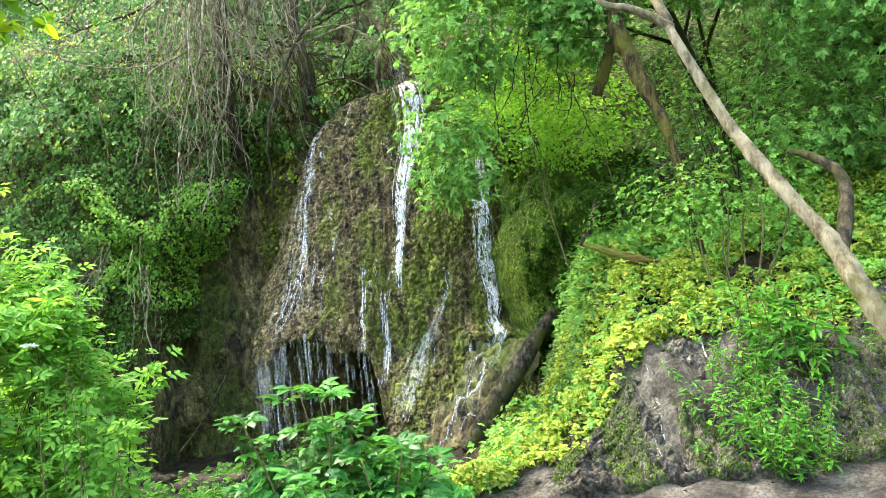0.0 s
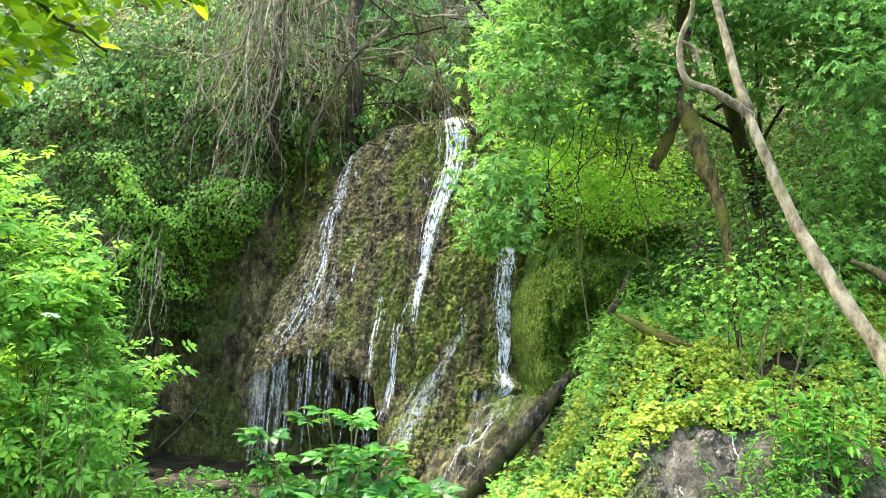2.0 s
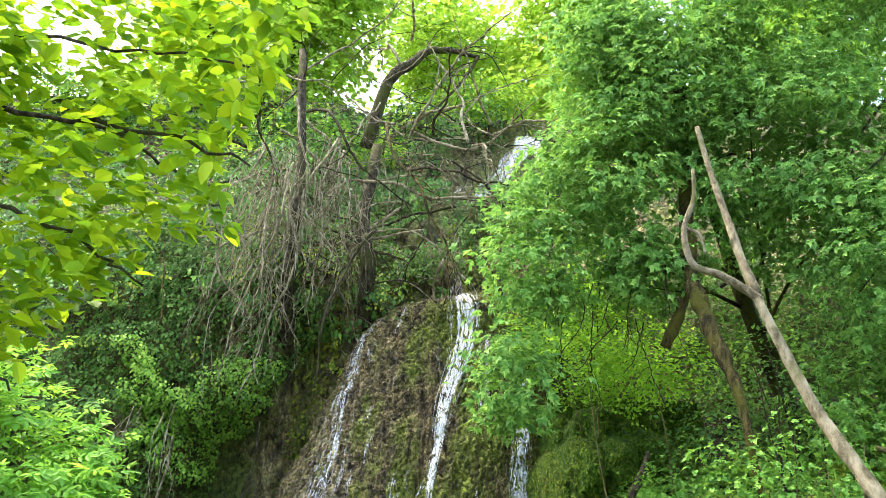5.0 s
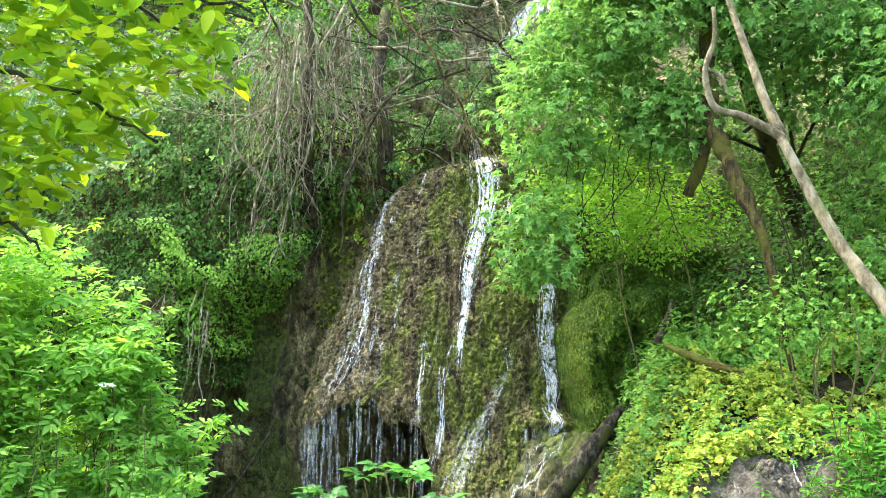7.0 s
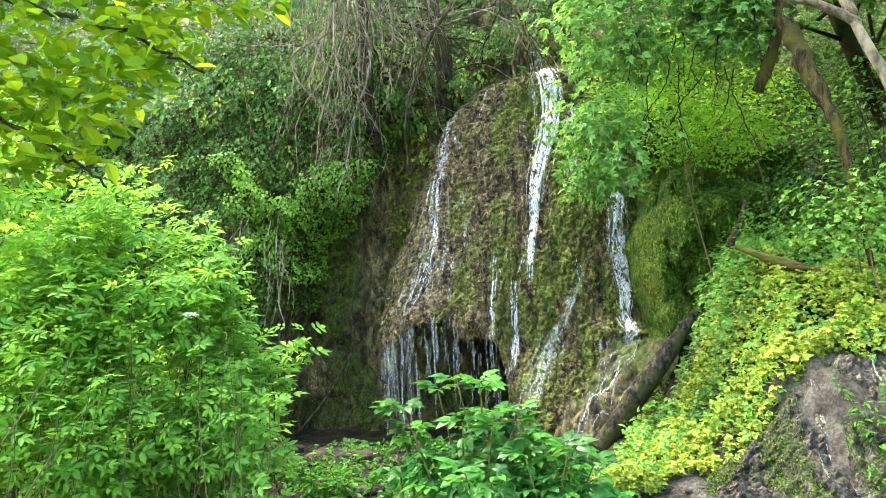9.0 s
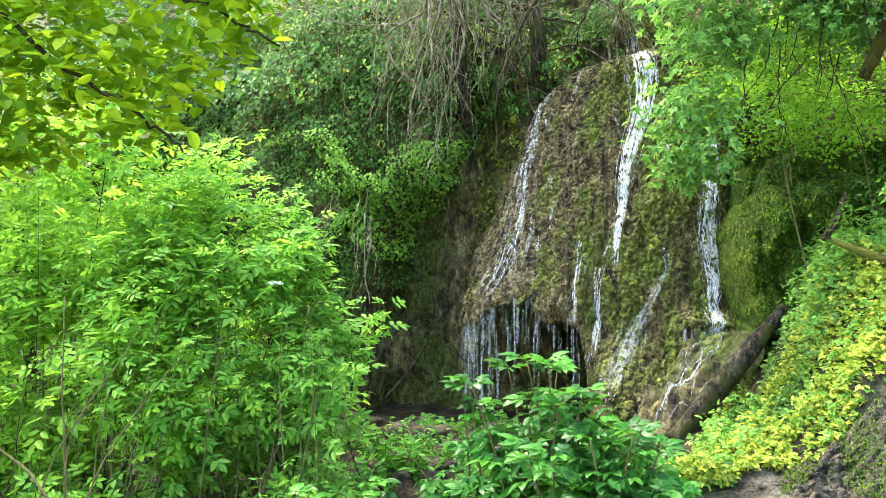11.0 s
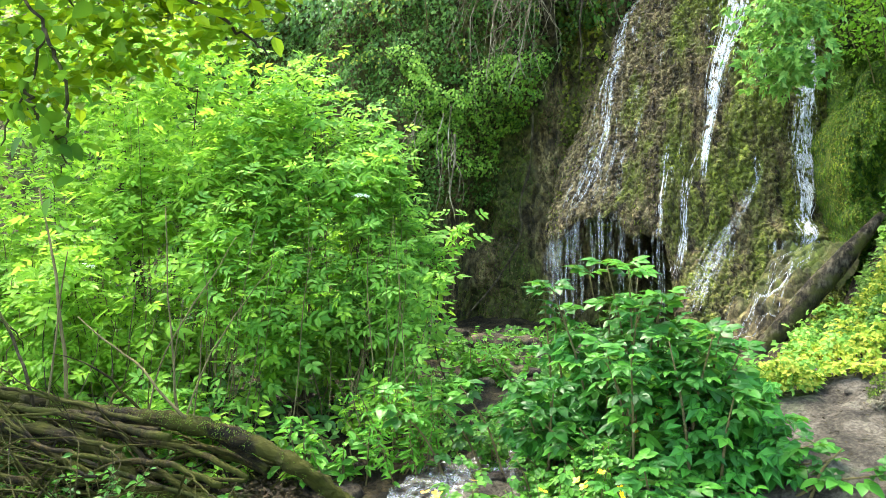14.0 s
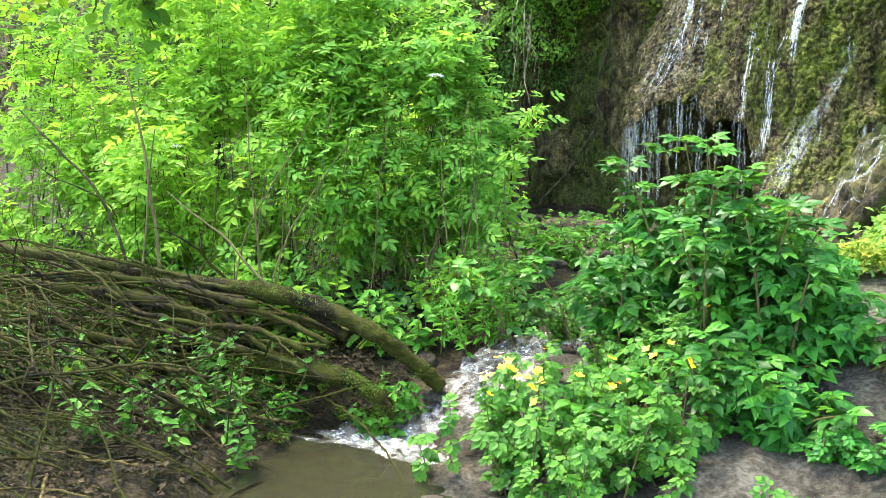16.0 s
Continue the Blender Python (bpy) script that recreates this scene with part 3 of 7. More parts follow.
def dome_noise(x, z, wet=False):
    n = 0.05 * fbm(x * 2.2, 0, z * 1.1, 51, 3) + 0.05 * np.abs(fbm(x * 7, 0, z * 1.9, 53, 3))
    n = n + 0.16 * np.exp(-((z - 1.87) / 0.12) ** 2) * sstep(-0.15, 0.15, x) * (1 - sstep(0.5, 0.65, x))
    if wet:
        return n + 0.016
    wx, wz = x + 0.03 * fbm(x * 12, 0, z * 12, 58, 2), z + 0.03 * fbm(x * 12, 5, z * 12, 58, 2)
    n = n + 0.05 * (0.6 - worley(wx * 13, wz * 9, 54)) + 0.046 * (0.6 - worley(wx * 27, wz * 20, 56)) + 0.014 * (0.6 - worley(wx * 60, wz * 46, 55))
    return n


def dome_point(theta, z, proud=0.0, wet=False):
    xl, xr = dome_edges(z)
    xc, hw = (xl + xr) / 2, (xr - xl) / 2
    x = xc + hw * np.sin(theta)
    front = 8.2 + 0.34 * (z - 1.8) - 0.22 * sstep(1.9, 1.0, z)
    top = sstep(4.72, Z_TOP, z)
    y = front + (0.9 + 0.3 * top) * (1 - np.cos(theta)) * 0.9 + 0.5 * top ** 2
    n = dome_noise(x, z, wet) + proud
    return x + n * np.sin(theta) * 0.8, y - n * np.cos(theta), z


def dome_theta(x, z):
    xl, xr = dome_edges(z)
    return np.arcsin(np.clip((x - (xl + xr) / 2) / ((xr - xl) / 2), -1, 1))


def lip_z(x):
    """Lower edge: the roof of the cave, then down to the ground."""
    z = np.interp(x, [-2.3, -2.16, -1.98, -1.81, -1.69, -1.52, -1.4, -1.23, -1.06, -0.89, -0.8, -0.7], [1.84, 1.88, 1.88, 2.0, 2.07, 2.05, 2.06, 1.9, 1.86, 1.8, 1.6, 0.85])
    return z + (0.04 * fbm(x * 14, 0, 0, 61, 3) + 0.05 * fbm(x * 5, 0, 0, 62, 2)) * (x < -0.8)


nt_, nz_ = 350, 310
th = np.linspace(-math.pi / 2 - 0.25, math.pi / 2, nt_)
xl0, xr0 = dome_edges(1.8)
xg = (xl0 + xr0) / 2 + (xr0 - xl0) / 2 * np.sin(np.clip(th, -1.57, 1.57))
zl = lip_z(xg)
s = np.linspace(0, 1, nz_)
TH, S = np.meshgrid(th, s, indexing="ij")
ZZ = zl[:, None] + (Z_TOP - zl[:, None]) * S
dx, dy, dz = dome_point(TH, ZZ)
front_v = np.stack([dx, dy, dz], -1)
# under the lip the rock turns back into the cave; over the top it runs back as a wet ledge
lip_rows = [front_v[:, :1] + np.array([0, 0.10 * k + 0.02 * k * k, -0.02 + 0.03 * k]) + 0.02 * fbm(front_v[:, :1, 0:1] * 11, k, 0, 63, 2) for k in (5, 4, 3, 2, 1)]
top_rows = [front_v[:, -1:] + np.array([0, 0.22 * k, 0.03 * k - 0.004 * k * k]) + np.array([0, 0, 1.0]) * 0.04 * fbm(front_v[:, -1:, 0:1] * 4, k * 0.6, 0, 64, 3) for k in range(1, 9)]
dv = np.concatenate(lip_rows + [front_v] + top_rows, 1)
dome = put("tufa_dome", poly_mesh("tufa_dome", dv.reshape(-1, 3), grid_faces(dv.shape[0], dv.shape[1])[:, ::-1].copy()), M_TUFA,
           label="bulging brown tufa dome, wet, patched with olive moss", category="rock formation")


# ---- water on the dome ----
def on_dome(pts, proud):
    pts = np.asarray(pts, float)
    x, z = pts[:, 0], pts[:, 1]
    X, Y, Z = dome_point(dome_theta(x, z), z, proud, True)
    return np.stack([X, Y, Z], 1)


def stream(name, pts, width, strands, seed, label, mat=M_WATER_WHITE, thick=0.012, head=0.08):
    """A ribbon of many strands that keep to the rock."""
    rng = np.random.default_rng(seed)
    base = smooth_path([(x, 0, z) for x, z in pts], 170)
    t = np.linspace(0, 1, 170)
    w = np.interp(t, np.linspace(0, 1, len(width)), width)
    ribs = []
    for lane in np.linspace(-0.75, 0.75, 5) if strands > 44 else ():
        for a in np.arange(0.0, 0.98, 0.14):
            keep = (t >= a + rng.uniform(-0.04, 0.04)) & (t <= a + rng.uniform(0.12, 0.26))
            if keep.sum() > 6:
                p = on_dome(np.stack([base[:, 0] + (lane + 0.12 * np.array(vnoise(t * 5, lane * 9, a, seed))) * w, base[:, 2]], 1), 0.012)[keep]
                ribs.append((p, taper(rng, len(p), 1.0, lane) * w[keep] * rng.uniform(0.08, 0.2)))
    for k in range(strands * 4):
        off = np.clip(rng.normal(0, 0.65), -1.7, 1.7) + 0.14 * np.array(vnoise(t * 5, k * 3.1, 0, seed)) + 0.08 * np.array(vnoise(t * 19, k * 5.7, 0, seed + 1))
        a = rng.uniform(-0.1, 0.95)
        e = min(a + rng.choice([0.05, 0.1, 0.2, 0.35]) * rng.uniform(0.6, 1.3), 1 - abs(rng.normal(0, 0.1)))
        keep = (t >= max(a, abs(rng.normal(0, head)))) & (t <= e)
        if keep.sum() < 5:
            continue
        p = on_dome(np.stack([base[:, 0] + off * w, base[:, 2]], 1), 0.006 + 0.014 * rng.random())[keep]
        q = thick * rng.choice([0.2, 0.35, 0.6, 1.0], p=[0.4, 0.35, 0.18, 0.07]) * (1.2 - 0.5 * min(abs(off.mean()), 1.5))
        ribs.append((p, taper(rng, len(p), q, k)))
    if name == "trickle":
        return put(name, ribbon_mesh(name, ribs), mat, label=label, category="waterfall")
    h = holder(name, tuple(on_dome([pts[0]], 0.0)[0]), label, "waterfall")
    under(put("water", ribbon_mesh("water", ribs), mat, kind="stuff"), h)
    return h


stream("waterfall", [(-0.31, 5.2), (-0.27, 4.95), (-0.23, 4.57), (-0.27, 4.21), (-0.38, 3.8), (-0.46, 3.43), (-0.49, 3.11), (-0.53, 2.8), (-0.55, 2.4)],
       [0.08, 0.13, 0.13, 0.1, 0.08, 0.06, 0.04, 0.03, 0.02], 52, 1, "narrow white waterfall streaming down the dome", thick=0.0105, head=0.01)
stream("waterfall", [(-1.2, 4.73), (-1.4, 4.37), (-1.48, 4.05), (-1.55, 3.56), (-1.58, 3.09), (-1.66, 2.64), (-1.75, 2.34), (-1.83, 2.04)],
       [0.04, 0.07, 0.07, 0.08, 0.11, 0.15, 0.17, 0.19], 44, 2, "broken white trickles over the dome's dark shoulder", M_WATER_THIN, 0.009, 0.2)
stream("waterfall", [(-0.88, 2.8), (-0.9, 2.57), (-0.92, 2.2), (-0.925, 1.83)], [0.015, 0.02, 0.02], 12, 3, "thin white rivulet on brown tufa", thick=0.009)
stream("waterfall", [(-0.04, 2.66), (-0.115, 2.35), (-0.27, 2.01), (-0.395, 1.74), (-0.54, 1.38), (-0.62, 1.15)], [0.03, 0.05, 0.07, 0.08, 0.09], 36, 4, "slanting milky rivulet over mossy tufa", M_WATER_DROPS, 0.007, 0.3)
stream("waterfall", [(0.39, 4.0), (0.37, 3.5), (0.345, 2.94), (0.354, 2.63), (0.36, 2.2), (0.33, 1.92), (0.31, 1.76)], [0.05, 0.08, 0.11, 0.1, 0.07, 0.05, 0.03], 50, 5, "white fall beside a mossy mound")
stream("waterfall", [(-0.6, 2.72), (-0.68, 2.45), (-0.71, 2.2), (-0.73, 1.8), (-0.78, 1.44)], [0.06, 0.05, 0.03, 0.03, 0.05], 20, 6, "thin white rivulet on brown tufa", thick=0.008, head=0.3)
stream("waterfall", [(-0.92, 4.9), (-0.98, 4.65), (-1.06, 4.4)], [0.015, 0.02], 6, 7, "short pale trickle near the dome's crest", M_WATER_THIN, 0.008)
stream("waterfall", [(-0.02, 4.5), (-0.04, 4.1), (-0.06, 3.7), (-0.08, 3.4)], [0.03, 0.05], 14, 8, "thin veil of water at the fall's side", M_WATER_THIN, 0.009)

rng = np.random.default_rng(10)
for k in range(26):
    x0, z0 = rng.uniform(-1.9, 0.35), rng.uniform(1.6, 4.5)
    xl_, xr_ = dome_edges(z0)
    if x0 < xl_ + 0.12 or z0 - 0.35 < float(lip_z(np.array(x0))):
        continue
    ln = rng.uniform(0.2, 0.6)
    tagged(stream("trickle", [(x0, z0), (x0 - 0.02 + rng.normal(0, 0.03), z0 - ln * 0.5), (x0 - 0.04 + rng.normal(0, 0.04), max(z0 - ln, 1.1))], [0.012, 0.03, 0.02], int(rng.integers(3, 7)), 40 + k, "faint trickle of water over mossy tufa", M_WATER_THIN, 0.0065, 0.2), kind="stuff")

rng = np.random.default_rng(11)
threads = holder("water_curtain", (-1.5, 8.2, 1.0), "curtain of thin water threads falling past the cave mouth", "waterfall")
for k in range(280):
    veil = k < 130
    x = rng.normal(-1.93, 0.15) if veil else rng.uniform(-2.2, -0.78) if k < 190 else rng.choice([-1.69, -1.52, -1.42, -1.3, -1.12, -0.94]) + rng.normal(0, 0.025)
    x = min(max(x, -2.26), -0.74)
    z0 = float(lip_z(np.array(x)))
    X, Y, Z = dome_point(dome_theta(np.array(x), np.array(z0)), np.array(z0), 0.0)
    ln = rng.choice([0.08, 0.18, 0.36, 0.8], p=[0.24, 0.32, 0.26, 0.18]) * rng.uniform(0.6, 1.3) * (1.0 if veil else 0.75)
    st = 0.06 if rng.random() < 0.4 else -rng.uniform(0.0, 0.8 if veil else 0.45)
    zz = np.linspace(z0 + st, max(z0 + st - ln, 0.95), 16)
    p = np.stack([X + np.cumsum(rng.normal(0, 0.001, 16)), np.full(16, Y) + rng.uniform(-0.02, 0.1), zz], 1)
    q = rng.choice([0.0014, 0.0024, 0.004, 0.009], p=[0.34, 0.36, 0.22, 0.08])
    under(put("water_thread", ribbon_mesh("water_thread", [(p, taper(rng, 16, q, k))]), M_WATER_DROPS), threads)
side = holder("water_curtain", (0.35, 7.7, 1.5), "short fringe of water dripping from a mossy ledge", "waterfall")
for k in range(34):
    x = rng.normal(0.27, 0.08) if k % 2 else rng.uniform(0.0, 0.4)
    X, Y, Z = dome_point(dome_theta(np.array(x), np.array(1.82)), np.array(1.82), 0.0)
    p = np.stack([np.full(10, X) + rng.normal(0, 0.002, 10), np.full(10, Y) - 0.01 + rng.normal(0, 0.003, 10), np.linspace(1.82, 1.82 - rng.uniform(0.12, 0.34), 10)], 1)
    q = rng.choice([0.002, 0.003, 0.006])
    under(put("water_thread", ribbon_mesh("water_thread", [(p, taper(rng, 10, q, k))]), M_WATER_THIN), side)


# ---- moss mound beside the fall ----
mx, mz = np.linspace(0.38, 2.3, 160), np.linspace(0.9, 3.7, 180)
MX, MZ = np.meshgrid(mx, mz, indexing="ij")
WX, WZ = MX + 0.05 * fbm(MX * 5, 0, MZ * 4, 77, 3), MZ + 0.06 * fbm(MX * 5, 7, MZ * 4, 78, 3)
bul = 0 * MX
for cx_, cz_, rx_, rz_, h_ in ((0.64, 2.45, 0.25, 0.62, 0.52), (0.92, 2.78, 0.28, 0.42, 0.5), (0.8, 2.0, 0.22, 0.42, 0.46), (1.07, 2.36, 0.22, 0.36, 0.46), (1.02, 1.96, 0.17, 0.22, 0.36), (1.27, 2.88, 0.28, 0.38, 0.46), (1.55, 3.02, 0.3, 0.36, 0.4), (1.36, 2.46, 0.2, 0.3, 0.42), (1.8, 2.76, 0.3, 0.42, 0.34), (0.58, 1.75, 0.2, 0.3, 0.36), (0.84, 2.45, 0.22, 0.4, 0.42), (1.2, 3.2, 0.4, 0.4, 0.24), (1.2, 2.6, 0.2, 0.3, 0.36)):
    bul = np.maximum(bul, (h_ + 0.3) * np.clip(1 - ((WX - cx_) / rx_) ** 2 - ((WZ - cz_) / rz_) ** 2, 0, 1) ** 0.5)
MY = 8.62 + 0.6 * sstep(0.75, 0.45, MX) - bul - 0.35 * sstep(2.0, 1.0, MZ) + 0.25 * sstep(2.9, 3.7, MZ) + 0.07 * fbm(MX * 4, 0, MZ * 2.0, 71, 4) + 0.03 * fbm(MX * 16, 0, MZ * 5, 73, 3) - 0.1 * (0.6 - worley(MX * 6 + 0.3 * fbm(MX * 4, 0, MZ * 4, 74, 2), MZ * 3.4, 75)) - 0.05 * (0.6 - worley(MX * 14, MZ * 9, 76))
mound = put("mossy_mound", poly_mesh("mossy_mound", np.stack([MX, MY, MZ], -1).reshape(-1, 3), grid_faces(160, 180)[:, ::-1].copy()), M_MOSS,
    label="rounded boulders thick with hanging deep green moss", category="rock")


# ---- foliage builders ----
def blob_clumps(rng, blobs, density, shell=0.55):
    """Clump centres inside ellipsoids (x, y, z, rx, ry, rz), thicker towards the outside, with a ragged outline."""
    out, nrm = [], []
    for x, y, z, rx, ry, rz in blobs:
        n = max(6, int(density * (rx * ry * rz) ** (2 / 3) * 10))
        d = rng.normal(0, 1, (n, 3))
        d /= np.linalg.norm(d, axis=1)[:, None]
        r = rng.uniform(shell ** 3, 1, n) ** (1 / 3) * (1 + 0.16 * fbm(d[:, 0] * 3 + x, d[:, 1] * 3, d[:, 2] * 3 + z, 7, 2))
        out.append(np.array([x, y, z]) + d * r[:, None] * np.array([rx, ry, rz]))
        nrm.append(d)
    return np.vstack(out), np.vstack(nrm)


def crown_mesh(name, rng, blobs, density, per, spread, shape, size, up=0.9, outward=0.5, shell=0.5, tilt=0.4, gaps=0.0, droop=0.35):
    c, d = blob_clumps(rng, blobs, density, shell)
    if gaps:
        keep = fbm(c[:, 0] * 2.2, c[:, 1] * 2.2, c[:, 2] * 2.2, 91, 2) > gaps - 0.6
        c, d = c[keep], d[keep]
    p, idx = clumps(rng, c, per, spread)
    face = np.array([0, 0, up]) + d[idx] * outward
    spin = (p - c[idx]) / (np.asarray(spread) + 1e-6) + np.array([0, -0.2, -droop])
    sz = rng.uniform(size[0], size[1], len(p))
    return leaf_mesh(name, shape, p, face, sz, rng, spin, tilt), c


def on_cliff(x, z):
    return cliff_y(x, z) + 0.16 * fbm(x * 1.4, 0, z * 0.9, 31, 5)


# ---- ivy on the buttress ----
def ivy_sheet(name, n, seed, xr, zr, mat, size, keep, bulge, label, shape=KITE):
    rng = np.random.default_rng(seed)
    x, z = rng.uniform(*xr, n), rng.uniform(*zr, n)
    k = keep(x, z)
    x, z = x[k], z[k]
    b = bulge * (0.35 + 0.75 * fbm(x * 1.9, 0, z * 1.9, seed, 4)) * rng.uniform(0.2, 1.0, len(x))
    p = np.stack([x, on_cliff(x, z) - 0.03 - np.clip(b, 0, None), z], 1)
    face = np.tile([0.1, -0.75, 0.65], (len(x), 1))
    spin = np.tile([0, -0.3, -0.9], (len(x), 1))
    me = leaf_mesh(name, shape, p, face, rng.uniform(*size, len(x)), rng, spin, 0.38)
    return put(name, me, mat, label=label, category="ivy", kind="stuff")


def ivy_edge(x, z):
    lim = np.interp(z, [0.8, 2.1, 2.3, 2.66, 3.04, 3.2, 3.45, 3.75, 4.15, 4.7, 9.5], [-3.75, -3.55, -3.24, -3.14, -3.1, -2.86, -2.66, -2.52, -2.28, -1.9, -1.6])
    return x < lim + 0.12 * fbm(x * 3, 0, z * 5, 77, 2)


ivy_sheet("ivy", 66000, 201, (-9.5, -1.6), (0.9, 6.2), L_IVY, (0.028, 0.07), lambda x, z: ivy_edge(x, z) & (fbm(x * 4.0, 0, z * 4.0, 76, 3) > -0.55), 0.5, "dense dark green ivy covering the cliff")
ivy_sheet("ivy", 22000, 202, (-5.4, -2.2), (2.2, 4.6), L_IVY_LIT, (0.028, 0.06),
          lambda x, z: ivy_edge(x, z) & (x > -4.2 + 0.4 * fbm(x, 0, z * 2, 81, 2)) & (z < 4.1) & (fbm(x * 1.5, 0, z * 1.5, 78, 2) + 1.2 - 1.15 * np.abs(z - 3.45 + 0.3 * (x + 3.3)) > 0.25), 0.95, "light green ivy spilling over the cave's edge, toned as if lit")
ivy_sheet("ivy", 26000, 203, (-9.5, 0.3), (4.5, 9.6), L_SHADED, (0.05, 0.1),
          lambda x, z: fbm(x * 1.1, 0, z * 1.1, 79, 3) > -0.5 + 0.9 * sstep(-2.0, 0.0, x) * (1 - sstep(8.2, 9.0, z)), 0.8, "undergrowth on the upper slope, leaf colour darkened as in shade", OVATE)
ivy_sheet("ivy", 8000, 204, (-8.0, -1.0), (4.2, 9.0), L_IVY_LIGHT, (0.05, 0.09),
          lambda x, z: fbm(x * 1.3, 0, z * 1.6, 80, 3) > 0.15, 0.7, "light green shoots on the upper slope", OVATE)


ivy_sheet("ivy", 9000, 206, (-1.7, 0.5), (5.0, 7.6), L_IVY, (0.04, 0.085),
          lambda x, z: fbm(x * 2.0, 0, z * 1.6, 96, 3) > 0.12, 0.6, "cool green ivy patches on the back wall", OVATE)
ivy_sheet("ivy", 7000, 205, (-5.6, -1.2), (4.0, 6.6), L_YELLOW, (0.035, 0.07),
          lambda x, z: fbm(x * 2.4, 0, z * 3.2, 95, 3) > 0.28, 0.8, "yellow-green shoots hanging on the upper slope", OVATE)


def trunk_moss(parent, pts, radii, n, mat, seed, up=0.4, size=(0.012, 0.03)):
    """Short moss that grows on a trunk, mostly on its upper or weather side, in patches."""
    rng = np.random.default_rng(seed)
    path = smooth_path(pts, 200)
    rad = np.interp(np.linspace(0, 1, 200), np.linspace(0, 1, len(radii)), radii)
    i = rng.integers(1, 199, n)
    tan = path[i + 0] - path[i - 1]
    tan /= np.linalg.norm(tan, axis=1)[:, None] + 1e-9
    d = rng.normal(0, 1, (n, 3)) + np.array([0, -0.3, up])
    d -= (d * tan).sum(1)[:, None] * tan
    d /= np.linalg.norm(d, axis=1)[:, None] + 1e-9
    P = path[i] + d * rad[i][:, None] * 1.02
    k = fbm(P[:, 0] * 6, P[:, 1] * 6, P[:, 2] * 6, seed, 3) > -0.05
    me = leaf_mesh("moss", BLADE, P[k], d[k], rng.uniform(*size, k.sum()), rng, None, 0.5)
    under(put("moss", me, mat, label="thin olive moss on the bark", kind="stuff"), parent)


# ---- hanging roots and dead wood over the cave ----
def root_curtain(place, n, seed, spread_x, top_z, low_z, fan, label):
    rng = np.random.default_rng(seed)
    h = holder("root_curtain", place, label, "roots")
    x0, y0 = place[0], place[1]
    sway = 0.045 * (top_z - low_z)
    for k in range(n):
        a = rng.normal(0, 1)
        top = np.array([x0 + a * spread_x * 0.6, y0 + rng.normal(0, 0.12), top_z + rng.uniform(-0.3, 0.06) * (top_z - low_z)])
        end = rng.uniform(low_z, low_z + 0.45 * (top_z - low_z)) if rng.random() < 0.6 else rng.uniform(low_z + 0.2 * (top_z - low_z), low_z + 0.7 * (top_z - low_z))
        low = np.array([x0 + a * spread_x + fan * (top_z - end) * 0.1 + rng.normal(0, 1.4 * sway), y0 - 0.1 + rng.normal(0, 0.15), end])
        m1, m2 = top * 0.66 + low * 0.34 + rng.normal(0, sway, 3), top * 0.33 + low * 0.67 + rng.normal(0, sway, 3)
        r = rng.choice([0.004, 0.006, 0.009, 0.016], p=[0.45, 0.32, 0.16, 0.07])
        path = smooth_path([top, m1, m2, low], 22)
        path[1:] += np.cumsum(rng.normal(0, 0.08 * sway, (21, 3)), 0)
        tubes = [(path, [r, r * 0.9, r * 0.6, r * 0.25], 5, 0.15)]
        for _ in range(rng.integers(0, 3)):
            q = path[rng.integers(8, 18)]
            tubes.append((wander(rng, q, (rng.normal(0, 0.6), -0.2, -1), rng.uniform(0.15, 0.5), 6, 0.4), [r * 0.6, r * 0.2], 4, 0.0))
        under(put("root", tube_mesh("root", tubes), M_ROOT), h)
    return h


root_curtain((-2.52, 8.85, 3.34), 80, 301, 0.28, 6.5, 3.3, -0.6, "curtain of grey-brown roots hanging from the overhang")
root_curtain((-1.93, 9.2, 4.43), 40, 302, 0.3, 6.8, 4.5, 0.4, "loose brown roots hanging against the back wall")
root_curtain((-3.3, 8.7, 1.95), 8, 303, 0.1, 3.3, 1.9, 0.0, "few pale roots dangling at the cave's corner")
root_curtain((-3.62, 8.6, 2.06), 9, 304, 0.12, 3.35, 2.3, -2.6, "few pale roots dangling from the ivy")


def dead_branch(pts, radii, seed, label, shoots=6, shoot_len=(0.3, 0.9), mat=M_DEAD, sides=7, drop=0.1, category="branch"):
    rng = np.random.default_rng(seed)
    pts = np.asarray(pts, float)
    h = holder("dead_branch", tuple(pts[0]), label, category)
    path = smooth_path(pts, max(12, 3 * len(pts)))
    path[1:-1] += rng.normal(0, 0.004, (len(path) - 2, 3))
    under(put("limb", tube_mesh("limb", [(path, radii, sides, 0.18)]), mat), h)
    q0 = min(radii[-1], 0.012)
    for _ in range(shoots):
        k = rng.integers(len(path) // 4, len(path) - 1)
        d = path[k] - path[k - 1]
        d = d / np.linalg.norm(d) + rng.normal(0, 0.7, 3)
        tr = [(wander(rng, path[k], d, rng.uniform(*shoot_len), 8, 0.35, drop), [q0 * 1.1, q0 * 0.8, q0 * 0.25], 5, 0.1)]
        q = tr[0][0][4]
        tr.append((wander(rng, q, d + rng.normal(0, 0.8, 3), rng.uniform(*shoot_len) * 0.5, 6, 0.35, drop), [q0 * 0.6, q0 * 0.2], 4, 0.0))
        under(put("twig", tube_mesh("twig", tr), mat), h)
    return h


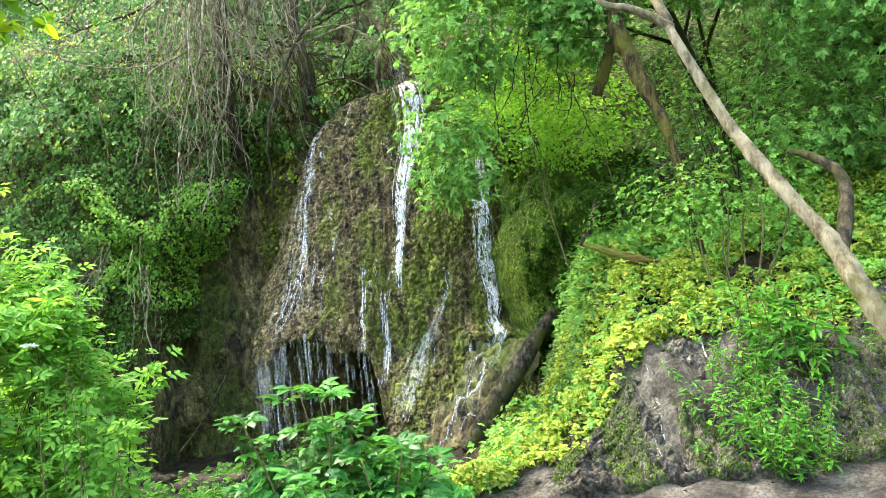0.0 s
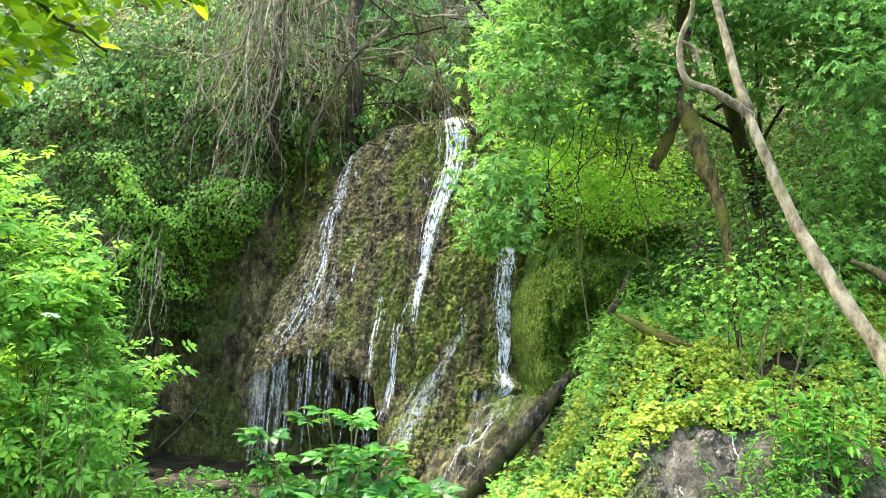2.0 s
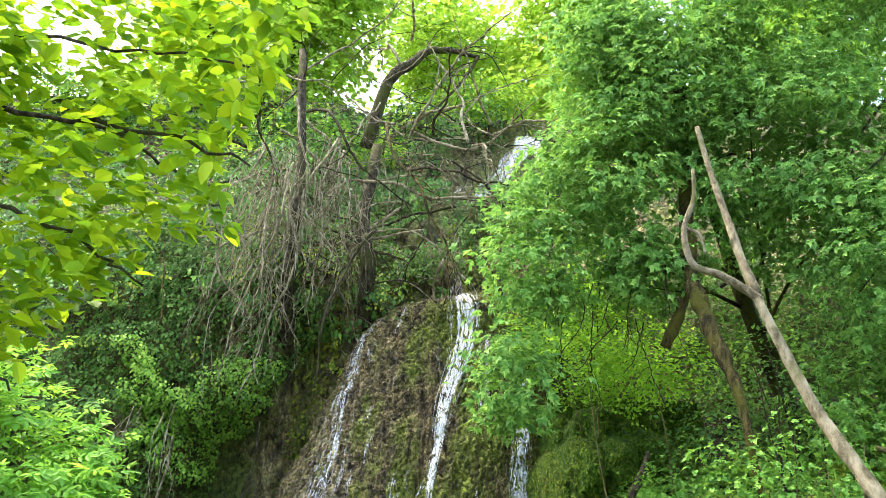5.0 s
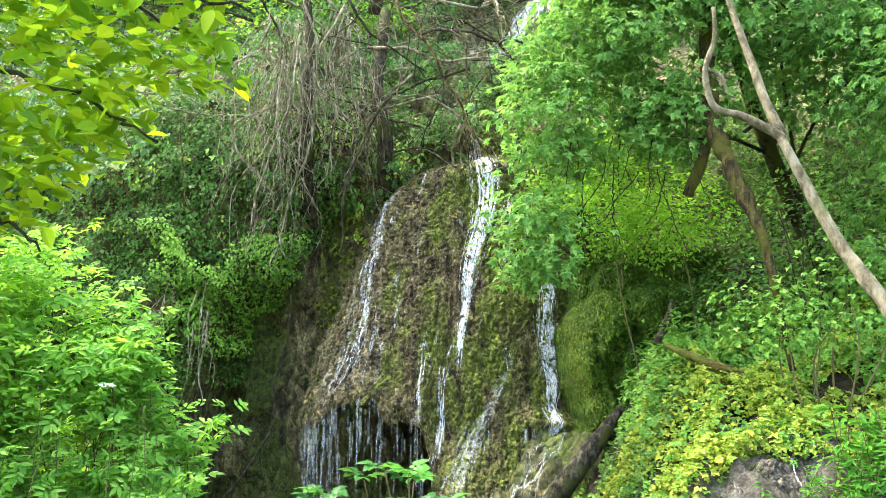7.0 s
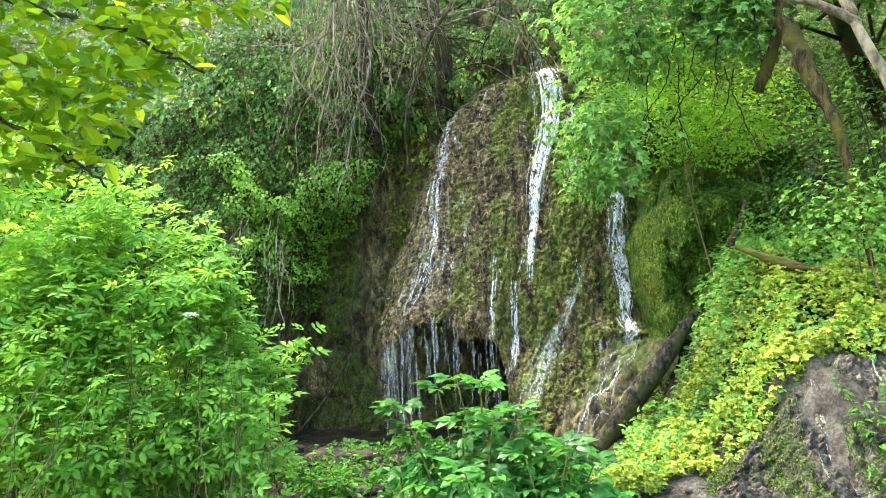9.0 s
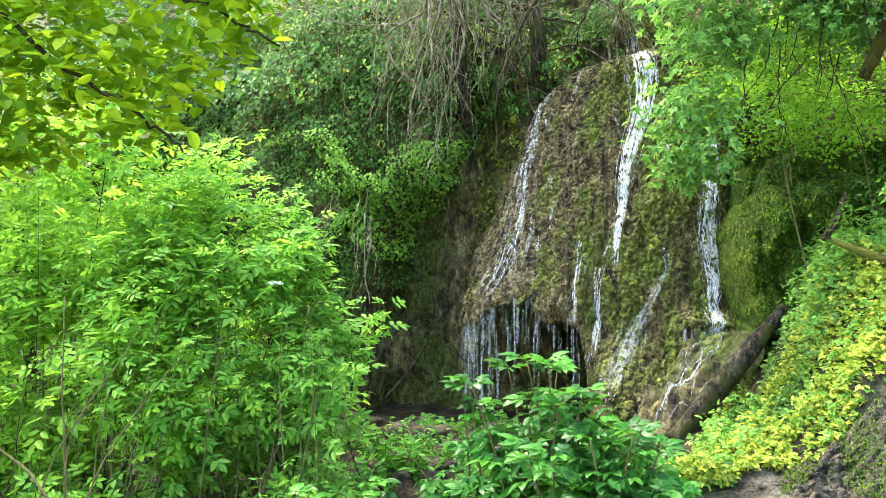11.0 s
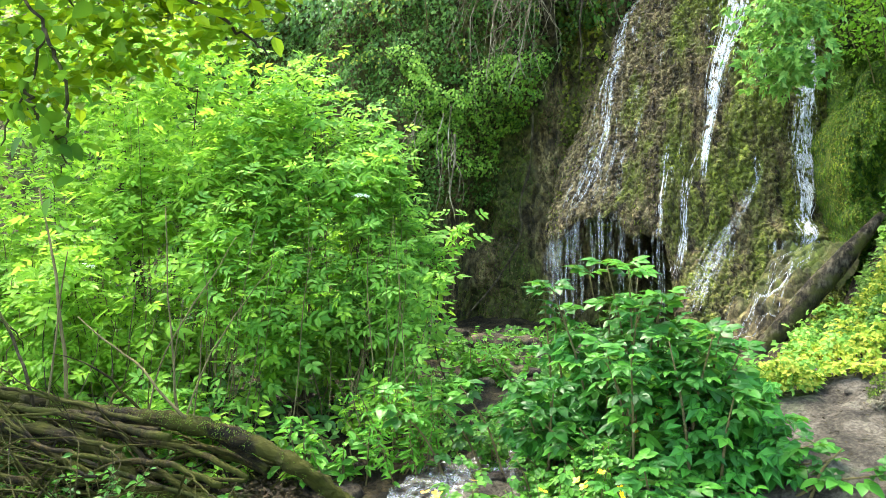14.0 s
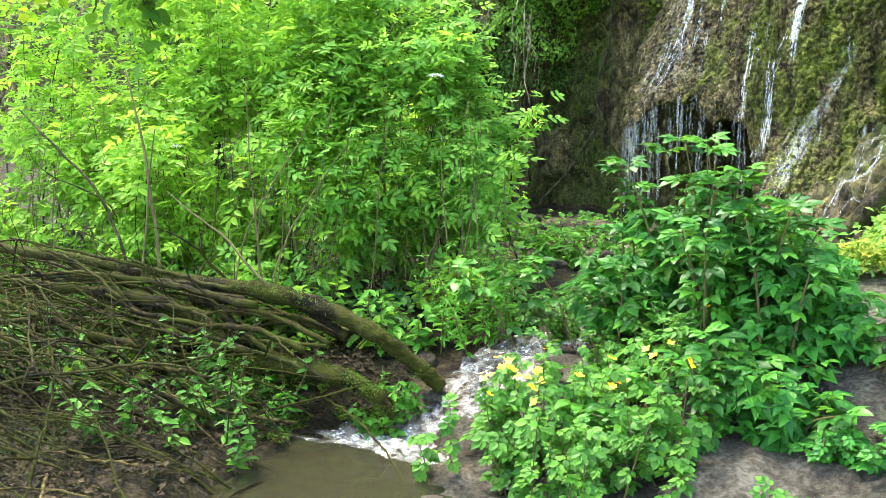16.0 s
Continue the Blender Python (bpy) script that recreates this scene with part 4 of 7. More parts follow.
rng = np.random.default_rng(320)
for k in range(95):
    st = (rng.uniform(-3.6, 0.2), rng.uniform(8.8, 10.2), rng.uniform(5.0, 8.4)) if k < 70 else (rng.uniform(-2.2, 0.3), rng.uniform(9.0, 10.0), rng.uniform(5.6, 7.6))
    w = wander(rng, st, (rng.normal(0, 1), rng.normal(-0.1, 0.3), rng.normal(-0.2, 0.5)), rng.uniform(0.9, 2.2), 8, 0.4, 0.05)
    r = rng.choice([0.007, 0.011, 0.02])
    dead_branch(w, [r, r * 0.8, r * 0.35], 330 + k, "grey leafless branch tangled over the cliff's edge", 5, (0.3, 0.8), M_ROOT if k % 3 else M_BARK_DARK, 6)
dead_branch([(-1.36, 9.2, 7.18), (-1.22, 9, 6.63), (-0.88, 8.95, 6.22), (-0.73, 8.9, 5.81), (-0.49, 8.95, 5.4), (-0.55, 9, 4.95)], [0.02, 0.017, 0.007], 361, "pale bare branch trailing down beside the fall", 7)
dead_branch([(-0.23, 9, 5.9), (-0.46, 9, 5.5), (-0.35, 9, 5.09), (-0.2, 9, 4.89)], [0.008, 0.006, 0.004], 362, "pale bare branch trailing down beside the fall", 3)
dead_branch([(-1.79, 10.6, 7.64), (-1.51, 10.5, 8.74), (-1.2, 10.5, 9.03), (-0.97, 10.5, 9.27), (-0.59, 10.5, 9.29), (-0.2, 10.5, 9.19)], [0.1, 0.09, 0.07, 0.05, 0.03], 363, "thick arching dead branch against the sky", 5, (0.5, 1.2), M_BARK_DARK, 9)
dead_branch([(-0.2, 10.5, 9.21), (-0.4, 10.5, 8.8), (-0.76, 10.5, 8.31), (-1.12, 10.4, 7.92)], [0.03, 0.022, 0.012], 364, "thin dead branch drooping from an arching limb", 4, (0.3, 0.8), M_BARK_DARK)
dead_branch([(-1.4, 10.3, 4.31), (-1.47, 9.8, 4.92), (-1.48, 9.6, 5.43), (-1.6, 9.7, 6.03), (-1.53, 9.9, 7.24)], [0.11, 0.09, 0.07], 365, "dark leafless trunk leaning at the cliff's edge", 6, (0.5, 1.2), M_BARK_DARK, 9)
dead_branch([(-2.41, 10.2, 4.04), (-2.41, 9.6, 4.65), (-2.41, 9.4, 5.76), (-2.44, 9.5, 6.66), (-2.71, 9.8, 8.69)], [0.1, 0.08, 0.05], 366, "grey trunk wrapped in hanging roots", 6, (0.5, 1.2), M_BARK_DARK, 9)
dead_branch([(-5.52, 9, 5.45), (-4.82, 8.95, 4.92), (-4.11, 8.85, 4.29)], [0.006, 0.008, 0.004], 367, "thin dry branch leaning in the ivy", 4, (0.3, 0.7))
dead_branch([(-4.7, 8.95, 5.73), (-4.35, 8.9, 5.01), (-3.96, 8.85, 4.39)], [0.006, 0.008, 0.004], 368, "thin dry branch leaning in the ivy", 3, (0.3, 0.7))
dead_branch([(-3.78, 8.9, 5.3), (-3.69, 8.85, 4.79), (-3.6, 8.8, 4.28)], [0.005, 0.007, 0.004], 369, "thin dry branch leaning in the ivy", 2, (0.2, 0.5))
dead_branch([(-2.46, 9.2, 3.34), (-2.52, 9.3, 2.73), (-2.63, 9.3, 2.33), (-2.59, 9.2, 1.93), (-2.8, 9, 1.43), (-3.06, 8.7, 1.03)], [0.012, 0.012, 0.012, 0.009], 370, "long thin root snaking down the cave wall", 2, (0.2, 0.4), M_BARK_DARK)


# ---- upper fall and woods above ----
FALL_X, FALL_Z = (0.55, 1.0, 0.74), 9.05


def upper_fall():
    rng = np.random.default_rng(380)
    ribs = []
    for k in range(150):
        top = k < 70
        x = rng.uniform(FALL_X[0], FALL_X[1]) if top else rng.normal(FALL_X[2], 0.12)
        zt = rng.uniform(FALL_Z - 0.15, FALL_Z) if top else rng.uniform(FALL_Z - 1.6, FALL_Z - 0.3)
        zz = np.linspace(zt, zt - rng.uniform(0.15, 0.6), 14)
        xx = x - (0.2 if top else 0.45) * (FALL_Z - zz) + np.cumsum(rng.normal(0, 0.006, 14))
        ribs.append((np.stack([xx, on_cliff(xx, zz) - 0.2, zz], 1), taper(rng, 14, rng.choice([0.006, 0.012, 0.024]), k)))
    for k in range(14):
        x, zt = rng.normal(-0.36, 0.05), rng.uniform(5.2, 6.6)
        zz = np.linspace(zt, zt - rng.uniform(0.3, 0.9), 14)
        xx = x + 0.05 * np.sin(zz * 3) + rng.normal(0, 0.004, 14)
        ribs.append((np.stack([xx, on_cliff(xx, zz) - 0.08, zz], 1), taper(rng, 14, 0.005, k)))
    return put("upper_waterfall", ribbon_mesh("upper_waterfall", ribs), M_WATER_THIN, label="upper waterfall breaking over the cliff's top edge", category="waterfall", kind="stuff")


upper_fall()


def tree(name, base, top, r, blobs, mat_leaf, seed, label, density, per, spread, shape, size, bark=M_BARK_DARK, gaps=0.0, limbs=14, **kw):
    rng = np.random.default_rng(seed)
    h = holder(name, tuple(base), label, "tree")
    base, top = np.array(base, float), np.array(top, float)
    path = smooth_path([base, base * 0.6 + top * 0.4 + rng.normal(0, 0.12, 3), top], 16)
    under(put("trunk", tube_mesh("trunk", [(path, [r, r * 0.75, r * 0.35], 9, 0.15)]), bark), h)
    me, c = crown_mesh("crown", rng, blobs, density, per, spread, shape, size, gaps=gaps, **kw)
    for k in range(limbs):
        root = path[rng.integers(5, 16)]
        near = c[np.argsort(((c - root) ** 2).sum(1))[: max(20, len(c) // 2)]]
        q = near[rng.integers(len(near))]
        under(put("limb", tube_mesh("limb", [(smooth_path([root, root * 0.5 + q * 0.5 + rng.normal(0, 0.12, 3) + np.array([0, 0, 0.1]), q], 10), [r * 0.22, r * 0.14, 0.004], 6, 0.1)]), bark), h)
    under(put("crown", me, mat_leaf, kind="stuff"), h)
    return h


rng = np.random.default_rng(400)
for k, (x, y, hgt) in enumerate(((-6.2, 15.5, 7.5), (-3.6, 13.6, 6.5), (-1.2, 17, 5.5), (1.2, 18.5, 5), (3.0, 14.6, 6), (5.8, 14, 7))):
    bl = [(x + rng.normal(0, 0.5), y + rng.normal(0, 0.4), 9.6 + hgt * f, rng.uniform(1.1, 1.7), 1.2, rng.uniform(0.8, 1.3)) for f in (-0.02, 0.1, 0.25, 0.42, 0.6, 0.8, 0.95)]
    tree("tree", (x, y, 9.3), (x + rng.normal(0, 0.4), y, 9.6 + hgt), 0.16, bl, L_SUNNY, 410 + k, "tall broadleaved tree on the cliff top, yellow-green brightened as if sunlit", 13, 15, (0.3, 0.3, 0.2), KITE, (0.12, 0.21), gaps=0.25, limbs=10)


# ---- right side: trees and shrubs ----
rng = np.random.default_rng(430)
for k, x in enumerate((-8.0, -6.6, -5.2, -3.9, -2.7, -1.5, -0.4, 0.6, 1.7, 2.8)):
    yb = float(on_cliff(np.array(x), np.array(9.0)))
    bl = [(x + rng.normal(0, 0.3), yb - 0.1 + rng.normal(0, 0.2), 9.1 + rng.normal(0, 0.25) + (0.7 if k in (6, 7) else 0), rng.uniform(0.6, 0.9), 0.5, rng.uniform(0.4, 0.7)),
          (x + rng.normal(0, 0.3), yb - 0.7, 7.9 + rng.normal(0, 0.3), rng.uniform(0.4, 0.7), 0.4, rng.uniform(0.4, 0.6))]
    h = holder("shrub", (x, yb, 8.8), "light green shrub on the cliff's upper edge", "shrub")
    me, c = crown_mesh("foliage", np.random.default_rng(431 + k), bl if k not in (6, 7) else bl[:1], 16, 14, (0.16, 0.16, 0.1), OVATE, (0.07, 0.13))
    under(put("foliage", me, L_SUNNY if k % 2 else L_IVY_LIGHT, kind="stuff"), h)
    under(put("stem", tube_mesh("stem", [(smooth_path([(x, yb + 0.1, 8.6), (x + 0.1, yb - 0.1, 9.0), (x, yb - 0.15, 9.6)], 10), [0.03, 0.02, 0.01], 6, 0.1)]), M_BARK_DARK), h)


tree("maple_tree", (3.4, 8.3, 2.6), (1.6, 7.0, 6.8), 0.1,
     [(0.18, 6.85, 3.44, 0.27, 0.3, 0.62), (0.33, 6.8, 4.38, 0.5, 0.4, 0.5), (1, 6.8, 5.16, 0.75, 0.6, 0.75), (0.07, 6.8, 4.99, 0.24, 0.22, 0.18), (1.57, 6.9, 6.34, 1.0, 0.8, 0.9), (1.23, 6.8, 4.41, 0.55, 0.4, 0.42), (2.59, 6.8, 5.51, 1.0, 0.8, 1.1), (1.08, 7, 7.06, 0.55, 0.5, 0.6), (2.92, 6.9, 7.09, 1.3, 0.9, 0.8)],
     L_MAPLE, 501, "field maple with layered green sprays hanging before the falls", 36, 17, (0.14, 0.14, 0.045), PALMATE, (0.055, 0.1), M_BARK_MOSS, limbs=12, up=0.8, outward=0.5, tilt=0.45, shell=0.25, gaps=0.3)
tree("maple_tree", (4.2, 7.0, 2.4), (3.6, 6.6, 6.2), 0.08,
     [(3.27, 6.3, 4.5, 0.8, 0.7, 1.0), (4.13, 6.3, 3.68, 0.9, 0.8, 1.1), (4.36, 6.5, 5.45, 1.0, 0.9, 1.0), (3.14, 6.9, 3.31, 0.6, 0.5, 0.6)],
     L_MAPLE, 502, "young maple with dense green leaves on the slope", 27, 17, (0.15, 0.15, 0.05), PALMATE, (0.05, 0.09), M_BARK_DARK, limbs=16, up=0.8, outward=0.5, tilt=0.45, shell=0.25, gaps=0.3)


def shrub(name, base, blobs, mat_leaf, seed, label, density, per, spread, shape, size, stems=8, stem_r=0.008, category="shrub", **kw):
    rng = np.random.default_rng(seed)
    h = holder(name, tuple(base), label, category)
    me, c = crown_mesh("foliage", rng, blobs, density, per, spread, shape, size, **kw)
    base = np.array(base, float)
    for k in range(stems):
        q = c[rng.integers(len(c))]
        b = base + np.array([rng.normal(0, 0.12), rng.normal(0, 0.1), 0]) + (q - base) * np.array([0.45, 0.45, 0])
        b[2] = ground_z(b[0], b[1]) - 0.03
        under(put("stem", tube_mesh("stem", [(smooth_path([b, b * 0.5 + q * 0.5 + rng.normal(0, 0.06, 3), q], 12), [stem_r, stem_r * 0.7, stem_r * 0.3], 6, 0.05)]), M_STEM), h)
    under(put("foliage", me, mat_leaf, kind="stuff"), h)
    return h


shrub("shrub", (1.0, 8.6, 3.3), [(0.95, 8.2, 3.91, 0.55, 0.3, 0.42), (1.39, 8, 3.7, 0.4, 0.3, 0.4), (0.55, 8.5, 4.27, 0.35, 0.25, 0.35)], L_ELDER, 511, "bright light green shrub above the mossy rocks", 60, 16, (0.09, 0.09, 0.06), KITE, (0.03, 0.06), 2)
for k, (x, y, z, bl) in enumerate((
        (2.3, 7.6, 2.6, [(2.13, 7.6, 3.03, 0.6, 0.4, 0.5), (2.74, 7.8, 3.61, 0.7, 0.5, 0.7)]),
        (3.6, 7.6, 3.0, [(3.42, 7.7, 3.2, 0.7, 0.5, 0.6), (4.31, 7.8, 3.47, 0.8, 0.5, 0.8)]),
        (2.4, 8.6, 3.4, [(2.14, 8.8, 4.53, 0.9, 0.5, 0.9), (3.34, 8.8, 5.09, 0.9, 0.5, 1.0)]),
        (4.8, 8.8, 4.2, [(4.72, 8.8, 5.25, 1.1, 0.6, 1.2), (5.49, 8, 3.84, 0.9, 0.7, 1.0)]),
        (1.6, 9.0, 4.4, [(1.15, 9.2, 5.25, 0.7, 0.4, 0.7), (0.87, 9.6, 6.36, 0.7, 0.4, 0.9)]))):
    shrub("shrub", (x, y, z), bl, L_SHADED, 520 + k, "green shrub filling the slope, its leaves darkened for shade", 30, 20, (0.13, 0.12, 0.08), KITE, (0.03, 0.065), 7)

shrub("shrub", (1.8, 5.95, 2.2), [(1.71, 5.8, 2.55, 0.42, 0.18, 0.3), (2.3, 5.9, 2.69, 0.45, 0.22, 0.4), (1.34, 6.8, 2.56, 0.2, 0.15, 0.2), (1.76, 5.72, 2.5, 0.16, 0.1, 0.3)], L_IVY_LIGHT, 526, "light green bramble growing round an old trunk", 30, 12, (0.1, 0.08, 0.07), TRIFOIL, (0.03, 0.055), 7)
shrub("shrub", (1.5, 7.7, 3.0), [(1.01, 7.5, 3.94, 0.45, 0.25, 0.4), (1.56, 7.4, 3.8, 0.4, 0.25, 0.4), (0.82, 7.6, 4.37, 0.4, 0.25, 0.35)], L_ELDER, 527, "bright yellow-green shrub above the mossy rocks", 55, 16, (0.1, 0.09, 0.07), KITE, (0.03, 0.06), 2)
rng = np.random.default_rng(540)
for k in range(22):
    x, y = rng.uniform(2.1, 4.2), rng.uniform(6.9, 8.0)
    z = float(ground_z(x, y))
    p = wander(rng, (x, y, z - 0.05), (rng.normal(0, 0.12), 0, 1), rng.uniform(0.7, 1.4), 8, 0.08)
    put("sapling_stem", tube_mesh("sapling_stem", [(p, [0.009, 0.007, 0.004], 5, 0.1)]), M_BARK_DARK, label="thin bare upright stem in the shade", category="stem", group="thin stems on the slope")


rng = np.random.default_rng(545)
for k in range(12):
    st = (rng.uniform(0.3, 1.5), rng.uniform(6.6, 7.1), rng.uniform(3.9, 4.5))
    w = wander(rng, st, (rng.normal(-0.15, 0.3), rng.normal(0, 0.15), -1), rng.uniform(0.5, 1.0), 9, 0.22)
    dead_branch(w, [0.006, 0.005, 0.003], 546 + k, "thin dark twig drooping below the maple", 3, (0.12, 0.3), M_BARK_DARK, 5, drop=0.05)


def leaning_tree():
    h = holder("leaning_tree", (2.42, 4.4, 1.0), "pale smooth-barked tree leaning over the slope", "tree")
    main = smooth_path([(2.49, 4.2, 0.85), (2.2, 4.4, 1.55), (2.12, 4.6, 1.98), (1.99, 4.75, 2.3), (1.87, 4.9, 2.63), (1.81, 5, 2.84), (1.73, 5.1, 3.15), (1.63, 5.15, 3.47), (1.6, 5.25, 3.7)], 120)
    under(put("trunk", tube_mesh("trunk", [(main, [0.066, 0.057, 0.05, 0.044, 0.04, 0.037, 0.034, 0.031, 0.028], 20, 0.12)]), M_BARK_PALE), h)
    for pts, rad in (([(1.62, 5.2, 3.6), (1.57, 5.3, 3.9), (1.55, 5.38, 4.15), (1.53, 5.45, 4.36), (1.48, 5.54, 4.75), (1.44, 5.6, 5.1)], [0.034, 0.03, 0.028, 0.024, 0.018]),
                     ([(1.63, 5.18, 3.55), (1.55, 5.2, 3.63), (1.38, 5.2, 3.73), (1.21, 5.2, 3.8), (1.17, 5.2, 4.05), (1.25, 5.2, 4.28), (1.26, 5.2, 4.51)], [0.032, 0.028, 0.024, 0.019, 0.013]),
                     ([(1.18, 5.2, 4.06), (1.27, 5.2, 4.01), (1.3, 5.2, 3.88)], [0.014, 0.012, 0.007]),
                     ([(2.14, 4.58, 1.93), (2.23, 4.65, 2.09), (2.31, 4.75, 2.36), (2.22, 4.85, 2.52), (2.12, 4.95, 2.6)], [0.046, 0.042, 0.036, 0.026, 0.014])):
        # The low limb of this pale tree gets dark bark in place of shade.
        under(put("limb", tube_mesh("limb", [(smooth_path(pts, 26), rad, 9, 0.1)]), M_BARK_PALE if pts[0][2] > 3 else M_BARK_DARK), h)
    return h


leaning_tree()


def mossy_trunk():
    h = holder("mossy_tree", (1.8, 5.9, 2.15), "old mossy trunk with a sawn limb among the leaves", "tree")
    under(put("trunk", tube_mesh("trunk", [(smooth_path([(1.8, 5.9, 2.15), (1.72, 5.9, 2.87), (1.69, 6, 3.22), (1.59, 6.2, 3.75), (1.58, 6.5, 4.27), (1.74, 7, 5.34), (1.86, 7.2, 6.53)], 120), [0.02, 0.032, 0.055, 0.066, 0.062, 0.05], 18, 0.3)]), M_BARK_SHADE), h)
    under(put("limb", tube_mesh("limb", [(smooth_path([(1.6, 6.5, 4.27), (1.58, 6.6, 4.15), (1.49, 6.65, 3.9), (1.39, 6.7, 3.66)], 18), [0.045, 0.045, 0.045, 0.05], 11, 0.2)]), M_BARK_SHADE, label="sawn-off mossy limb"), h)
    trunk_moss(h, [(1.8, 5.9, 2.15), (1.72, 5.9, 2.87), (1.69, 6, 3.22), (1.59, 6.2, 3.75), (1.58, 6.5, 4.27), (1.74, 7, 5.34)], [0.02, 0.032, 0.055, 0.066, 0.062], 5000, L_TUFT_BROWN, 590, 0.0, (0.008, 0.022))
    return h


mossy_trunk()


# ---- the bank: vines, weeds, logs ----
def ground_leaves(name, n, seed, xr, yr, keep, mat, size, lift, label, shape=TRIFOIL, category="ground cover", tilt=0.4):
    rng = np.random.default_rng(seed)
    x, y = rng.uniform(*xr, n), rng.uniform(*yr, n)
    k = keep(x, y)
    x, y = x[k], y[k]
    z = ground_z(x, y) + 0.02 + lift * np.clip(0.5 + 0.6 * fbm(x * 2.4, y * 2.4, 0, seed, 3), 0.05, 2) * rng.uniform(0.2, 1, len(x))
    face = np.tile([0, -0.35, 0.9], (len(x), 1))
    me = leaf_mesh(name, shape, np.stack([x, y, z], 1), face, rng.uniform(*size, len(x)), rng, None, tilt)
    return put(name, me, mat, label=label, category=category, kind="stuff")


def vine_area(x, y):
    edge = np.interp(x, [-0.2, 0.1, 0.5, 0.9, 1.3, 1.7, 2.2, 3.5], [4.7, 4.85, 5.0, 5.12, 5.22, 5.28, 5.33, 5.3]) + 0.1 * fbm(x * 3, y, 0, 83, 2)
    left = np.interp(y, [4.7, 5.2, 5.6, 6.5, 7.4], [-0.12, -0.08, 0.0, 0.14, 0.5]) + 0.08 * fbm(y * 4, x, 0, 82, 2)
    return (y > edge) & (x > left)


ground_leaves("vine", 42000, 601, (-0.2, 4.6), (4.6, 7.2), lambda x, y: vine_area(x, y) & (fbm(x * 1.3, y * 1.3, 0, 89, 2) + 0.5 - 0.55 * np.abs(x - 1.6) > -0.3) & (fbm(x * 5, y * 5, 0, 90, 3) > -0.45), L_YELLOW, (0.026, 0.055), 0.24, "yellow-green leafy vines spreading over the bank")
ground_leaves("vine", 11000, 606, (-0.2, 4.6), (4.6, 7.5), lambda x, y: vine_area(x, y) & (fbm(x * 4, y * 4, 0, 93, 3) > -0.2), L_IVY_LIGHT, (0.03, 0.065), 0.26, "light green ground ivy spreading over the bank")
ground_leaves("vine", 12000, 602, (0.9, 5.0), (5.5, 8.2), lambda x, y: vine_area(x, y) & ((y > 6.5) | (x > 2.3)), L_IVY_LIGHT, (0.04, 0.08), 0.3, "light green brambles on the upper bank")
ground_leaves("vine", 1800, 608, (0.3, 1.3), (6.2, 8.0), lambda x, y: x > np.interp(y, [6.2, 6.7, 7.4, 8.0], [0.12, 0.34, 0.62, 0.75]), L_IVY, (0.03, 0.07), 0.2, "dark green ivy trailing beside the log")
BANK_X, BANK_V = np.linspace(0.35, 3.2, 230), np.linspace(0, 1, 110)


def mud_bank():
    """The steep eroded face of the bank: lumps, drip grooves and crumbs over the slope."""
    X, V = np.meshgrid(BANK_X, BANK_V, indexing="ij")
    foot = np.interp(X, [0.35, 0.8, 1.4, 2.0, 3.2], [4.75, 4.55, 4.4, 4.4, 4.3])
    head = np.interp(X, [0.35, 0.8, 1.4, 2.0, 3.2], [5.1, 5.3, 5.45, 5.5, 5.5])
    Y = foot + (head - foot) * V
    Z = ground_z(X, Y, False)
    wx, wv = X + 0.07 * fbm(X * 5, V * 5, 0, 661, 3), V + 0.09 * fbm(X * 5, V * 5, 3, 662, 3)
    d = 0.1 * (0.55 - worley(wx * 3.3, wv * 2.2, 663)) + 0.055 * (0.6 - worley(wx * 9, wv * 6, 664)) + 0.034 * (0.6 - worley(wx * 22, wv * 16, 665))
    d = d + 0.05 * fbm(X * 13, V * 2.2, 0, 666, 3) + 0.02 * fbm(X * 45, V * 30, 0, 667, 2) + 0.04
    rim = sstep(0, 0.12, V) * (1 - sstep(0.85, 1.0, V)) * sstep(0.35, 0.6, X) * (1 - sstep(2.9, 3.2, X))
    d = d * rim - 0.1 * (1 - rim)
    P = np.stack([X + 0 * d, Y - 0.75 * d, Z + 0.6 * d], -1)
    n = np.cross(np.gradient(P, axis=0), np.gradient(P, axis=1))
    return P, n / (np.linalg.norm(n, axis=-1)[..., None] + 1e-9)


BANK_P, BANK_N = mud_bank()
bank = put("mud_bank", poly_mesh("mud_bank", BANK_P.reshape(-1, 3), grid_faces(230, 110)), M_BANK, label="steep eroded bank of wet grey-beige mud and tufa", category="bank")


def bank_moss():
    rng = np.random.default_rng(603)
    n = 44000
    i, j = rng.integers(0, 230, n), rng.integers(4, 106, n)
    P, N = BANK_P[i, j], BANK_N[i, j]
    k = fbm(P[:, 0] * 5.5, BANK_V[j] * 0.8, 0, 84, 4) > -0.1
    P, N = P[k] + rng.normal(0, 0.006, (k.sum(), 3)), N[k]
    me = leaf_mesh("moss", leaf_kite(0.28, 0.1), P, N, rng.uniform(0.008, 0.024, len(P)), rng, np.tile([0, -0.5, -0.7], (len(P), 1)), 0.5)
    put("moss", me, L_MOSS_BANK, parent=bank, label="strips of short dark green moss on the mud", kind="stuff")


bank_moss()
ground_leaves("undergrowth", 6000, 604, (-7.0, -2.2), (4.0, 9.2), lambda x, y: x < np.interp(y, [4, 6, 9], [-2.3, -2.6, -3.6]), L_SHADED, (0.06, 0.11), 0.35, "green undergrowth below the shrubs, its leaves darkened for shade", OVATE)


ground_leaves("undergrowth", 5000, 607, (-3.0, -0.5), (5.2, 8.0), lambda x, y: fbm(x * 2.2, y * 1.8, 0, 97, 3) > -0.1, L_HERB, (0.035, 0.08), 0.16, "low green plants on the wet earth below the falls", TRIFOIL)


